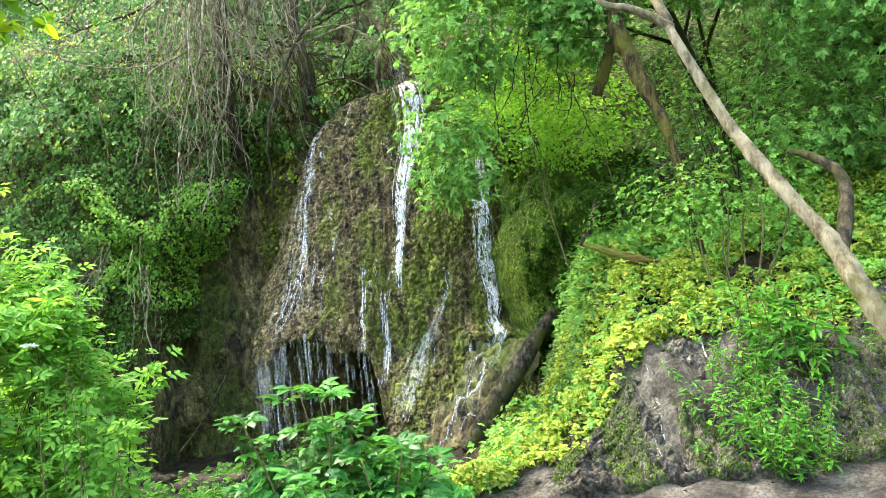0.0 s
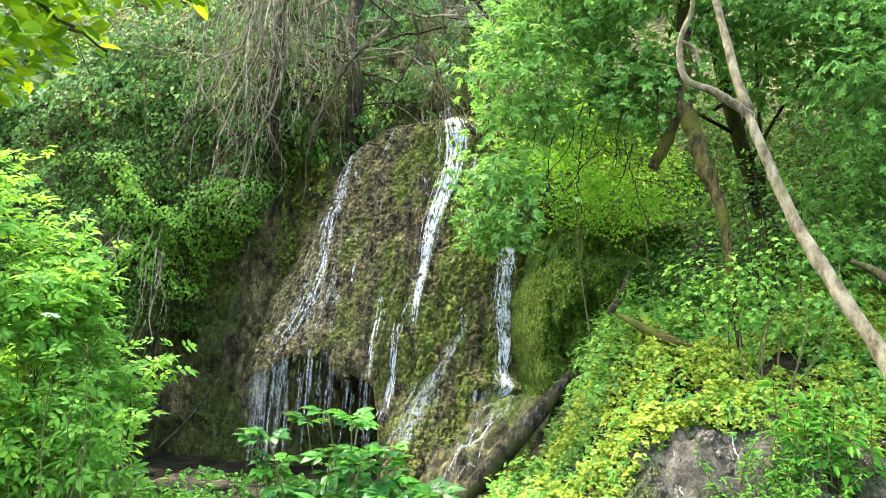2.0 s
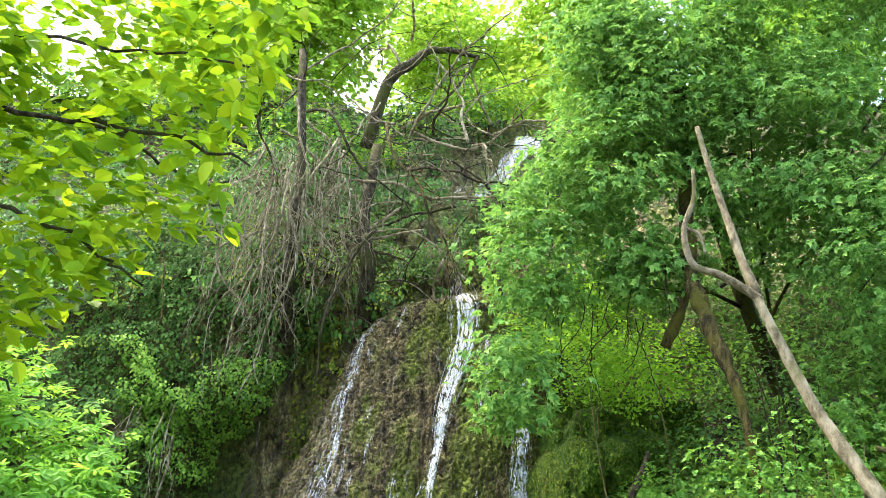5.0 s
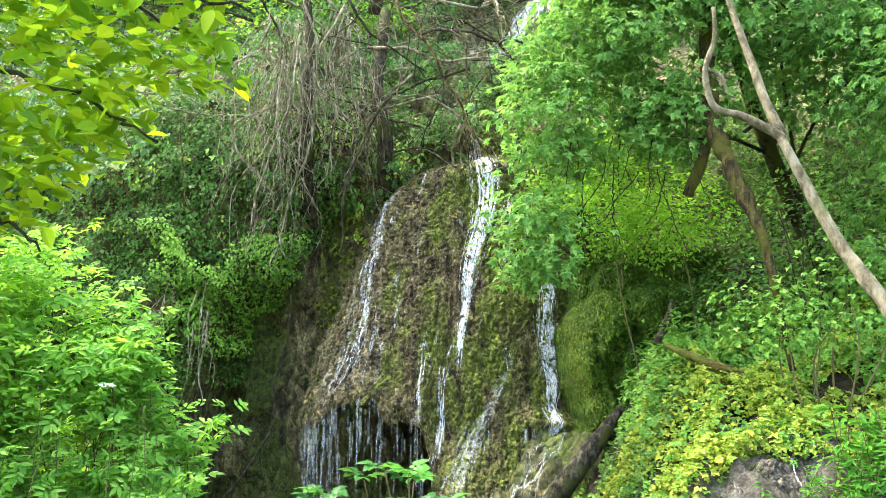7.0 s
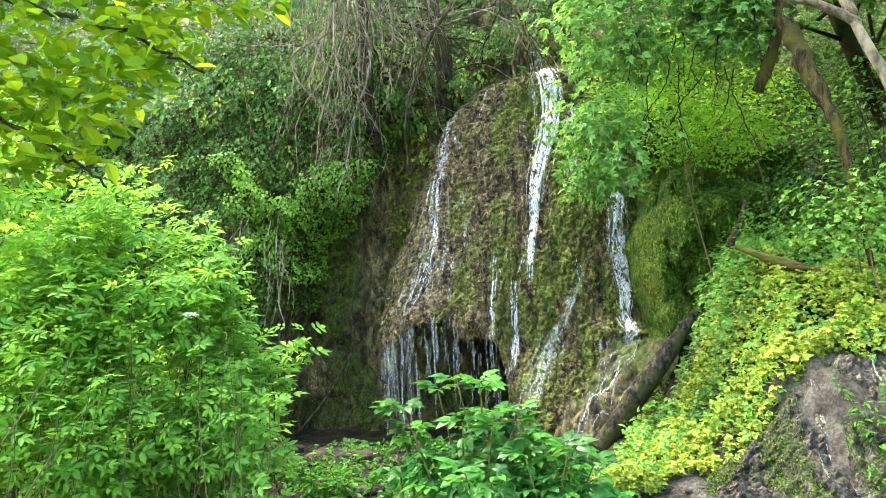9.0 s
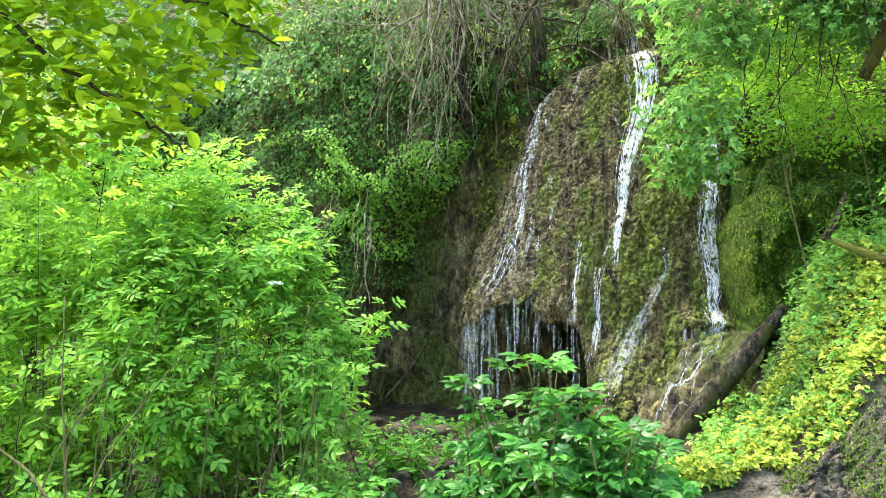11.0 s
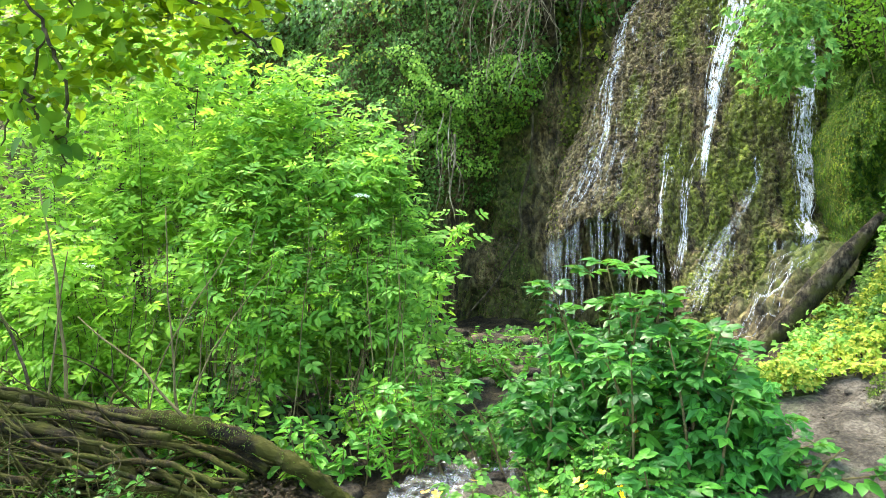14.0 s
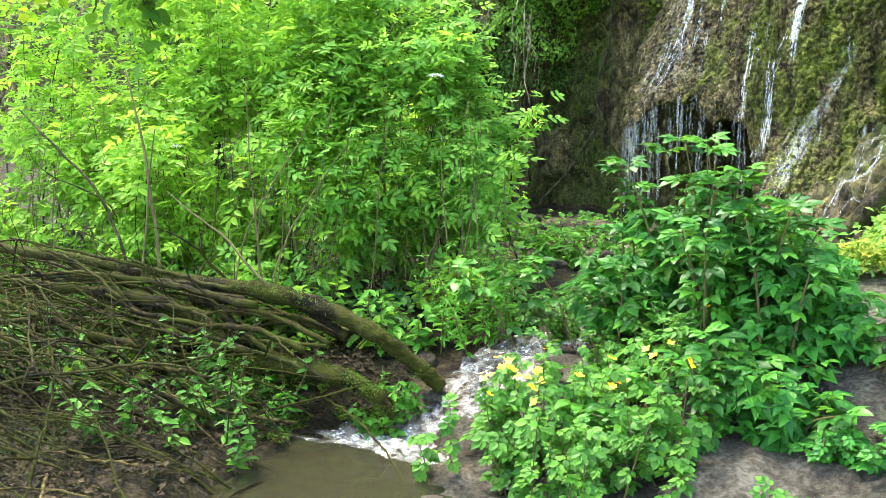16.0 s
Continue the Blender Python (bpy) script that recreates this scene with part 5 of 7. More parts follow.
def weeds(name, spots, seed, label, mat=L_GRASS, height=(0.3, 0.8), leaf=(0.06, 0.13), per=26, shape=NARROW, lean=0.25):
    rng = np.random.default_rng(seed)
    x0, y0 = spots[0][:2]
    h = holder(name, (x0, y0, float(ground_z(x0, y0))), label, "plant")
    tubes, P, S = [], [], []
    for x, y in spots:
        z = float(ground_z(x, y))
        st = wander(rng, (x, y, z - 0.02), (rng.normal(0, lean), rng.normal(-0.15, lean), 1), rng.uniform(*height), 9, 0.12, 0.015)
        tubes.append((st, [0.005, 0.004, 0.002], 5, 0.0))
        k = rng.uniform(1.5, len(st) - 1.01, per)
        i = k.astype(int)
        P.append(st[i] + (st[i + 1] - st[i]) * (k - i)[:, None] + rng.normal(0, 0.008, (per, 3)))
        S.append(rng.uniform(*leaf, per) * (1.15 - 0.5 * k / len(st)))
    P, S = np.vstack(P), np.concatenate(S)
    d = rng.normal(0, 1, (len(P), 3)) * np.array([1, 1, 0.25]) + np.array([0, -0.2, 0.1])
    me = leaf_mesh("leaves", shape, P, np.tile([0, -0.2, 1.0], (len(P), 1)), S, rng, d, 0.3)
    for tb in tubes:
        under(put("stem", tube_mesh("stem", [tb]), M_STEM), h)
    under(put("leaves", me, mat, kind="stuff"), h)
    return h


rng = np.random.default_rng(620)
weeds("weed_clump", [(rng.normal(1.62, 0.13), rng.uniform(4.4, 5.0)) for _ in range(110)], 621, "tall fresh green weeds growing on the bank", height=(0.2, 0.48), leaf=(0.03, 0.07))
weeds("weed_clump", [(rng.normal(1.95, 0.12), rng.normal(5.05, 0.08)) for _ in range(22)], 622, "tall fresh green weeds growing on the bank", height=(0.25, 0.55))
weeds("weed_clump", [(rng.normal(-2.15, 0.16), rng.normal(6.2, 0.14)) for _ in range(22)], 623, "small leafy plant at the cave's foot", height=(0.25, 0.45), leaf=(0.05, 0.09), shape=OVATE)
weeds("weed_clump", [(rng.normal(-1.95, 0.12), rng.normal(4.35, 0.1)) for _ in range(22)], 624, "light green willowherb beside the stream", height=(0.3, 0.6), leaf=(0.05, 0.09))
weeds("weed_clump", [(rng.normal(-2.75, 0.14), rng.normal(3.35, 0.1)) for _ in range(22)], 625, "feathery green plants at the pool's edge", height=(0.12, 0.28), leaf=(0.04, 0.07))
weeds("weed_clump", [(rng.normal(-2.05, 0.1), rng.normal(3.55, 0.06)) for _ in range(10)], 626, "small green plants beside a fallen trunk", height=(0.15, 0.3), leaf=(0.04, 0.07), shape=OVATE)
weeds("weed_clump", [(rng.normal(0.03, 0.07), rng.normal(3.3, 0.06)) for _ in range(14)], 627, "small lobed plant growing on the muddy path", L_BUSH, (0.1, 0.25), (0.05, 0.09), 12, PALMATE_BROAD)
weeds("weed_clump", [(rng.normal(-0.1, 0.08), rng.normal(2.75, 0.06)) for _ in range(18)], 628, "fresh green lobed plant beside the path", L_HERB, (0.12, 0.25), (0.05, 0.09), 12, PALMATE_BROAD)


rng = np.random.default_rng(630)
for k, (x, y, n, ht) in enumerate(((-3.3, 3.95, 16, 0.5), (-3.9, 3.85, 16, 0.55), (-4.5, 3.9, 16, 0.6), (-2.85, 4.1, 16, 0.5), (-2.4, 4.15, 14, 0.45), (-3.5, 3.2, 9, 0.3), (-5.2, 3.7, 16, 0.6), (-2.3, 4.7, 14, 0.5))):
    weeds("weed_clump", [(rng.normal(x, 0.17), rng.normal(y, 0.1)) for _ in range(n)], 631 + k, "leafy green plants among the fallen branches", L_ELDER if k % 2 else L_GRASS, (0.5 * ht, ht), (0.06, 0.11), 15, OVATE)
for k, (x, y, n, ht) in enumerate(((-1.35, 4.55, 16, 0.3), (-1.55, 5.0, 16, 0.3), (-1.2, 4.95, 14, 0.3), (-1.75, 4.75, 14, 0.35), (-1.0, 3.95, 14, 0.3), (-0.75, 3.75, 16, 0.35))):
    weeds("weed_clump", [(rng.normal(x, 0.14), rng.normal(y, 0.1)) for _ in range(n)], 650 + k, "small fresh green plants on the wet stream bank", L_HERB, (0.4 * ht, ht), (0.05, 0.09), 13, PALMATE_BROAD)


def log_thing(name, pts, radii, seed, mat, label, lump=0.2, stubs=2):
    rng = np.random.default_rng(seed)
    h = holder(name, tuple(pts[0]), label, "log")
    path = smooth_path(pts, 80)
    under(put("trunk", tube_mesh("trunk", [(path, radii, 20, lump)]), mat), h)
    for _ in range(stubs):
        k = rng.integers(16, 70)
        under(put("stub", tube_mesh("stub", [(wander(rng, path[k], (rng.normal(0, 1), -0.6, rng.normal(0.2, 0.6)), rng.uniform(0.06, 0.14), 4, 0.2), [radii[-1] * 0.4, radii[-1] * 0.2], 6, 0.1)]), mat), h)
    return h


log_thing("fallen_log", [(0.82, 7.05, 1.97), (0.57, 6.95, 1.66), (0.34, 6.9, 1.38), (0.1, 6.86, 1.08), (-0.04, 6.84, 0.92)], [0.03, 0.075, 0.085, 0.082, 0.074], 641, bark_mat("wet_black_bark", [(0.4, (0.006, 0.005, 0.003)), (0.5, (0.028, 0.023, 0.014)), (0.62, (0.1, 0.085, 0.055))], (0.05, 0.055, 0.01), 0.56, scale=22), "dark wet log sloping down beside the fall", 0.08)
log_thing("broken_log", [(1.07, 6.5, 2.41), (1.25, 6.45, 2.32), (1.45, 6.42, 2.23), (1.66, 6.4, 2.16)], [0.018, 0.033, 0.036, 0.03], 642, bark_mat("bare_brown_wood", [(0.38, (0.06, 0.042, 0.01)), (0.62, (0.26, 0.195, 0.05))], (0.12, 0.13, 0.02), 0.56, scale=20, grain=(0.2, 1, 1)), "broken brown log lying on the bank", 0.12, 1)
log_thing("fallen_log", [(1.18, 7.3, 2.51), (1.29, 7.32, 2.71), (1.36, 7.35, 2.91)], [0.035, 0.04, 0.015], 643, M_BARK_DARK, "dark rotten branch propped on mossy rocks", 0.3, 1)


def wet_slab():
    u, v = np.meshgrid(np.linspace(0, 1, 60), np.linspace(0, 1, 90), indexing="ij")
    x = 0.42 - 0.64 * v + (u - 0.5) * 0.52
    y = 7.35 - 0.35 * v - 0.15 * u
    z = 1.86 - 0.85 * v - 0.12 * (u - 0.5) ** 2 * 4 - 0.12 * u + 0.07 * fbm(u * 5, v * 8, 0, 651, 5) + 0.04 * (0.6 - worley(u * 6, v * 11, 653))
    put("wet_slab", poly_mesh("wet_slab", np.stack([x, y, z], -1).reshape(-1, 3), grid_faces(60, 90)), M_CLIFF, label="sloping dark wet slab with moss", category="rock")
    rng = np.random.default_rng(652)
    ribs = []
    for k in range(16):
        uu = np.clip(rng.normal(0.45, 0.25) + 0.05 * vnoise(np.linspace(0, 4, 20), k, 0, 3), 0, 1)
        a = rng.uniform(0, 0.5)
        vv = np.linspace(a, min(1, a + rng.uniform(0.3, 0.7)), 20)
        p = np.stack([0.42 - 0.64 * vv + (uu - 0.5) * 0.52, 7.33 - 0.35 * vv - 0.15 * uu, 1.875 - 0.85 * vv - 0.48 * (uu - 0.5) ** 2 - 0.12 * uu + 0.07 * fbm(uu * 5, vv * 8, 0, 651, 5) + 0.04 * (0.6 - worley(uu * 6, vv * 11, 653))], 1)
        ribs.append((p, taper(rng, 20, rng.choice([0.0015, 0.0025, 0.004]), k)))
    put("slab_rivulet", ribbon_mesh("slab_rivulet", ribs), M_WATER_THIN, label="white rivulets running over a sloping slab", category="waterfall", kind="stuff")


wet_slab()


def bank_trickle():
    rng = np.random.default_rng(660)
    ribs = []
    for k in range(46):
        c = rng.choice([60, 64, 92, 130]) + int(rng.normal(0, 2.5))
        a = rng.integers(10, 85)
        v = np.arange(a, min(a + rng.integers(6, 22), 104))[::-1]
        p = BANK_P[c, v] + BANK_N[c, v] * 0.006
        ribs.append((p, taper(rng, len(v), rng.choice([0.0015, 0.003, 0.005]), k)))
    put("bank_trickle", ribbon_mesh("bank_trickle", ribs), M_WATER_THIN, label="small trickle of water down the muddy bank", category="water", kind="stuff")


bank_trickle()


# ---- moss tufts ----
def tufts(name, P, face, size, mat, seed, label, shape=BLADE, on=None):
    rng = np.random.default_rng(seed)
    n = len(P)
    face = np.tile(face, (n, 1)) if np.ndim(face) == 1 else face
    me = leaf_mesh(name, shape, P, face, rng.uniform(*size, n), rng, np.tile([0, -0.5, -0.8], (n, 1)), 0.5)
    if on is None:
        put(name, me, mat, label=label, category="moss", kind="stuff")
    else:
        put("moss", me, mat, parent=on, label=label, kind="stuff")


rng = np.random.default_rng(680)
for mat, thr, sgn, n, lab in ((L_TUFT, 0.0, 1, 12000, "olive moss tufts hanging on the wet dome"), (L_TUFT_BROWN, 0.0, -1, 7000, "brown crusted moss nodules on the wet dome")):
    th_, zz = rng.uniform(-1.5, 1.3, n), rng.uniform(0.95, 5.1, n)
    X, Y, Z = dome_point(th_, zz, 0.0)
    k = (zz > lip_z(X) + 0.02) & (sgn * (fbm(X * 2.4, 0, zz * 0.9, 59, 3) + 0.28 * (X + 0.75)) > thr + rng.normal(0, 0.25, n))
    tufts("moss_tufts", np.stack([X, Y, Z], 1)[k], [0, -0.8, 0.5], (0.02, 0.045), mat, 681, lab, on=dome)
x = rng.uniform(-2.25, -0.7, 2600)
z = lip_z(x) + rng.uniform(-0.01, 0.09, 2600)
X, Y, Z = dome_point(dome_theta(x, z), z, 0.0)
tufts("moss_tufts", np.stack([X, Y, Z], 1), [0, -0.9, 0.3], (0.012, 0.03), L_TUFT_BROWN, 684, "brown moss fringe hanging from the cave's lip", on=dome)
n = 36000
mi, mj = rng.integers(2, 160, n), rng.integers(0, 180, n)
tufts("moss_tufts", np.stack([MX[mi, mj], MY[mi, mj], MZ[mi, mj]], 1) + rng.normal(0, 0.005, (n, 3)), np.stack([np.gradient(MY, axis=0) / (mx[1] - mx[0]), -np.ones_like(MY), np.gradient(MY, axis=1) / (mz[1] - mz[0])], -1)[mi, mj] * 0.6, (0.025, 0.06), L_TUFT_GREEN, 682, "long deep green moss hanging over rounded boulders", leaf_kite(0.26, 0.08), mound)
# Paler moss only where the face turns left, imitating light on that flank.
slope = np.gradient(MY, axis=0) / (mx[1] - mx[0])
mi, mj = rng.integers(2, 110, 30000), rng.integers(40, 180, 30000)
k = (slope[mi, mj] < -0.35 + rng.normal(0, 0.25, 30000)) & (MX[mi, mj] < 0.75 + rng.normal(0, 0.12, 30000)) & (bul[mi, mj] > 0.02)
mi, mj = mi[k], mj[k]
tufts("moss_tufts", np.stack([MX[mi, mj], MY[mi, mj] - 0.012, MZ[mi, mj]], 1), np.stack([slope, -np.ones_like(MY), np.gradient(MY, axis=1) / (mz[1] - mz[0])], -1)[mi, mj] * 0.6, (0.015, 0.035), L_TUFT, 685, "short olive moss paling the left flank as if lit", leaf_kite(0.26, 0.08), mound)
n = 9000
x, z = rng.uniform(-2.3, 0.4, n), rng.uniform(2.0, 6.6, n)
k = fbm(x * 5, 0, z * 0.9, 85, 3) > 0.0
x, z = x[k], z[k]
tufts("moss_tufts", np.stack([x, on_cliff(x, z) - 0.05, z], 1), [0, -0.8, 0.5], (0.03, 0.08), L_TUFT, 683, "hanging moss on the cliff behind the falls", KITE)


n = 15000
x, z = rng.uniform(-3.75, -2.0, n), rng.uniform(0.9, 4.9, n)
k = fbm(x * 3.2, 0, z * 1.1, 86, 4) > -0.05 - 0.12 * (z - 2.0)
x, z = x[k], z[k]
yy = on_cliff(x, z) + 0.05 * fbm(x * 7, 0, z * 3.5, 33, 4) + 0.1 * np.abs(fbm(x * 3.1, 0, z * 0.8, 35, 3)) - 0.06 * (0.6 - worley(x * 6 + 0.3 * fbm(x * 5, 0, z * 5, 36, 2), z * 4, 37))
q = rng.random(len(x)) < 0.5
tufts("moss_tufts", np.stack([x, yy - 0.05, z], 1)[q], [0, -0.8, 0.5], (0.02, 0.045), L_MOSS_BANK, 685, "dark green moss on the damp cave wall")
tufts("moss_tufts", np.stack([x, yy - 0.05, z], 1)[~q], [0, -0.8, 0.5], (0.02, 0.05), L_TUFT_BROWN, 686, "crumbling brown moss on the damp cave wall")


# ---- foreground shrub with broad leaves ----
def leaf_blade(w=0.34, n=7):
    """A broad pointed leaflet with a folded midrib and a gently drooping tip."""
    t = np.linspace(0, 1, n)
    half = w * np.sin(np.pi * t ** 0.75) ** 0.8
    half[0] = half[-1] = 0
    mid = np.stack([0 * t, t, -0.18 * t ** 2], 1)
    vs = [tuple(m) for m in mid]
    fs = []
    lft, rgt = [0], [0]
    for i in range(1, n - 1):
        vs.append((-half[i], t[i], mid[i, 2] + 0.28 * half[i]))
        lft.append(len(vs) - 1)
        vs.append((half[i], t[i], mid[i, 2] + 0.28 * half[i]))
        rgt.append(len(vs) - 1)
    lft.append(n - 1)
    rgt.append(n - 1)
    for i in range(n - 1):
        fs.append([q for q in dict.fromkeys((i, i + 1, lft[i + 1], lft[i]))])
        fs.append([q for q in dict.fromkeys((i, rgt[i], rgt[i + 1], i + 1))])
    return np.array(vs), [f for f in fs if len(f) > 2]


def compound_mesh(name, leaflets, w, mat, n=7):
    bv, bf = leaf_blade(w, n)
    vs, fs, off = [], [], 0
    for bx, by, turn, ln in leaflets:
        a = radians(turn)
        rot = np.array([[math.cos(a), math.sin(a), 0], [-math.sin(a), math.cos(a), 0], [0, 0, 1]])
        q = (bv * ln) @ rot.T + np.array([bx, by, 0])
        q[:, 2] -= 0.22 * np.hypot(q[:, 0], q[:, 1]) ** 2
        vs.append(q)
        fs += [[i + off for i in f] for f in bf]
        off += len(bv)
    me = poly_mesh(name, np.vstack(vs), fs, smooth=True)
    me.materials.append(mat)
    return me


def leaf_pose(p, along, up, s):
    along, up = Vector(along).normalized(), Vector(up)
    x = along.cross(up).normalized()
    z = x.cross(along)
    m = Matrix((x, along, z)).transposed().to_4x4()
    return Matrix.Translation(p) @ m @ Matrix.Diagonal((s, s, s, 1))


def object_random(mat):
    """Vary the material from object to object instead of from island to island."""
    nt = mat.node_tree
    geo = [n for n in nt.nodes if n.type == "NEW_GEOMETRY" and n.outputs["Random Per Island"].is_linked]
    info = nt.nodes.new("ShaderNodeObjectInfo")
    for g in geo:
        for ln in list(g.outputs["Random Per Island"].links):
            nt.links.new(info.outputs["Random"], ln.to_socket)
    return mat


L_BUSH_ONE = object_random(leaf_mat("broad_shrub_leaf_single", (0.018, 0.09, 0.02), (0.036, 0.15, 0.024), (0.085, 0.28, 0.032), 0.36, 0.38))
# Same kind of leaf as the backlit branch, darkened to paint in shade.
L_BOUGH_SHADED = object_random(leaf_mat("bough_leaf_shaded_single", (0.03, 0.1, 0.006), (0.065, 0.18, 0.01), (0.14, 0.3, 0.018), 0.5, 0.7))
L_BRANCH_ONE = object_random(leaf_mat("backlit_leaf_single", (0.105, 0.24, 0.006), (0.225, 0.385, 0.008), (0.45, 0.57, 0.012), 0.6, 0.5))


def broad_shrub(place, stems, seed, label, per, leaf, meshes, spread, heights, limit):
    rng = np.random.default_rng(seed)
    h = holder("broadleaf_shrub", place, label, "shrub")
    made = 0
    for k in range(stems):
        bx, by = place[0] + rng.normal(0, spread[0] * 0.6), place[1] + rng.normal(0, spread[1] * 0.6)
        tx = place[0] + (bx - place[0]) * 1.5 + rng.normal(0, 0.1)
        ty = place[1] + (by - place[1]) * 1.2 + rng.normal(-0.08, 0.1)
        bz = float(ground_z(bx, by))
        dist = abs(tx - place[0]) / spread[0]
        top = place[2] + rng.uniform(*heights) * max(0.35, 1 - 0.3 * dist ** 2)
        st = smooth_path([(bx, by, bz - 0.03), (bx * 0.6 + tx * 0.4, by * 0.6 + ty * 0.4, bz + (top - bz) * 0.55), (tx, ty, top)], 14)
        under(put("stem", tube_mesh("stem", [(st, [0.008, 0.006, 0.003], 6, 0.0)]), M_STEM), h)
        n = per
        ga = rng.uniform(0, 6.28)
        for j in range(n):
            if made >= limit:
                break
            f = 1.0 if j < 4 else rng.uniform(0.35, 0.97)
            q = st[min(13, int(f * 13))]
            ga += 2.4 + rng.normal(0, 0.3)
            d = Vector((math.cos(ga), math.sin(ga) - 0.25, rng.uniform(-0.25, 0.3) + (0.5 if j < 4 else 0)))
            s = rng.uniform(*leaf) * (0.95 if j < 4 else 1.0)
            ob = put("leaf", meshes[made % len(meshes)], None)
            m = leaf_pose(Vector(q) + d.normalized() * 0.03, d, (rng.normal(0, 0.2), rng.normal(-0.15, 0.2), 1), s)
            ob.parent = h
            ob.matrix_basis = Matrix.Translation(-Vector(place)) @ m
            made += 1
    return h


FIVE = [(0, 0.3, 0, 0.7), (0, 0.28, 58, 0.6), (0, 0.28, -58, 0.6), (0, 0.12, 88, 0.42), (0, 0.12, -88, 0.42)]
THREE = [(0, 0.25, 0, 0.75), (0, 0.22, 62, 0.62), (0, 0.22, -62, 0.62)]
bush_meshes = [compound_mesh("leaf", FIVE, 0.31, L_BUSH_ONE), compound_mesh("leaf", THREE, 0.35, L_BUSH_ONE), compound_mesh("leaf", [(a, b, c + 9, d * 0.95) for a, b, c, d in FIVE], 0.28, L_BUSH_ONE)]
broad_shrub((-0.82, 4.4, 0.55), 27, 701, "broad-leaved green shrub beside the stream, lush", 11, (0.085, 0.145), bush_meshes, (0.46, 0.3), (0.72, 1.0), 295)
broad_shrub((-0.42, 4.03, 0.5), 24, 702, "broad-leaved green shrub leaning over the path", 13, (0.08, 0.135), bush_meshes, (0.34, 0.22), (0.5, 0.85), 295)
broad_shrub((-1.15, 4.25, 0.4), 11, 703, "low broad-leaved shrub at the water's edge", 9, (0.08, 0.13), bush_meshes, (0.22, 0.2), (0.3, 0.6), 95)
broad_shrub((-0.42, 3.55, 0.3), 22, 704, "low broad-leaved shrub spreading over the path's edge", 10, (0.075, 0.12), bush_meshes, (0.3, 0.2), (0.15, 0.42), 200)


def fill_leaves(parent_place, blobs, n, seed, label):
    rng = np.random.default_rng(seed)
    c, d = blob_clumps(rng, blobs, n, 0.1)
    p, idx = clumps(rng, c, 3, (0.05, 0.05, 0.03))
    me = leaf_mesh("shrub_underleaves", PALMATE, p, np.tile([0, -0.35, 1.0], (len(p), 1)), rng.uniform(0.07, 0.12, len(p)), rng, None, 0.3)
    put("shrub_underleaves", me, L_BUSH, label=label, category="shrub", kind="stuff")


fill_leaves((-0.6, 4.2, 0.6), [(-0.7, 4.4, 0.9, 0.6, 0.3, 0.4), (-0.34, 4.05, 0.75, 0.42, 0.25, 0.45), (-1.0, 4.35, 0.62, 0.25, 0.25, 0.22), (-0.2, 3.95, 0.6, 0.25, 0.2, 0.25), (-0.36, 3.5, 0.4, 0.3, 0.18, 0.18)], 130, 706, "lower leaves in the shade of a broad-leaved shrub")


# ---- celandine ----
def petal_mesh():
    m, nt, bsdf, out = nodes_of("yellow_petal")
    bsdf.inputs["Base Color"].default_value = (0.82, 0.5, 0.004, 1)
    bsdf.inputs["Roughness"].default_value = 0.5
    vs, fs = [], []
    for k in range(4):
        a = k * math.pi / 2
        c, s_ = math.cos(a), math.sin(a)
        o = len(vs)
        for (u, v, w) in ((0.05, 0, 0), (0.5, 0.42, 0.12), (1.0, 0.2, 0.22), (1.0, -0.2, 0.22), (0.5, -0.42, 0.12)):
            vs.append((u * c - v * s_, u * s_ + v * c, w))
        fs.append([o, o + 4, o + 3, o + 2, o + 1])
    me = poly_mesh("flower", np.array(vs), fs, True)
    me.materials.append(m)
    return me


PETALS = petal_mesh()


def celandine(place, n, seed, spread, heights, flowers, label):
    rng = np.random.default_rng(seed)
    h = holder("celandine", place, label, "flowering plant")
    tubes, P, S, D, tips = [], [], [], [], []
    for k in range(n):
        x, y = place[0] + rng.normal(0, spread[0]), place[1] + rng.normal(0, spread[1])
        z = float(ground_z(x, y))
        st = wander(rng, (x, y, z - 0.02), (rng.normal(0, 0.25), rng.normal(-0.1, 0.2), 1), rng.uniform(*heights), 8, 0.15)
        tubes.append((st, [0.004, 0.003, 0.0018], 5, 0.0))
        tips.append(st[-1])
        for j in range(9):
            i = rng.integers(2, 9)
            P.append(st[i])
            S.append(rng.uniform(0.05, 0.105))
            D.append((rng.normal(), rng.normal() - 0.2, rng.normal() * 0.2))
    for tb in tubes:
        under(put("stem", tube_mesh("stem", [tb]), M_STEM), h)
    me = leaf_mesh("leaves", PALMATE_BROAD, np.array(P), np.tile([0, -0.3, 1.0], (len(P), 1)), np.array(S), rng, np.array(D), 0.3)
    under(put("leaves", me, L_HERB, kind="stuff"), h)
    tips = sorted(tips, key=lambda q: -q[2])[: flowers * 2]
    for q in tips[:flowers]:
        for _ in range(rng.integers(1, 4)):
            ob = put("flower", PETALS, None, label="yellow four-petalled flower")
            ob.parent = h
            w = Vector(q) + Vector(rng.normal(0, 0.02, 3)) + Vector((0, 0, 0.035))
            ob.matrix_basis = Matrix.Translation(-Vector(place)) @ leaf_pose(w, (rng.normal(), rng.normal(), 0.2), (rng.normal(0, 0.4), -0.7, 1), rng.uniform(0.017, 0.025))
    return h


celandine((-1.25, 3.3, 0.12), 40, 711, (0.17, 0.14), (0.25, 0.48), 18, "yellow-flowered celandine at the pool's edge")
celandine((-0.85, 3.1, 0.2), 46, 712, (0.2, 0.16), (0.2, 0.42), 3, "fresh green celandine beside the path")
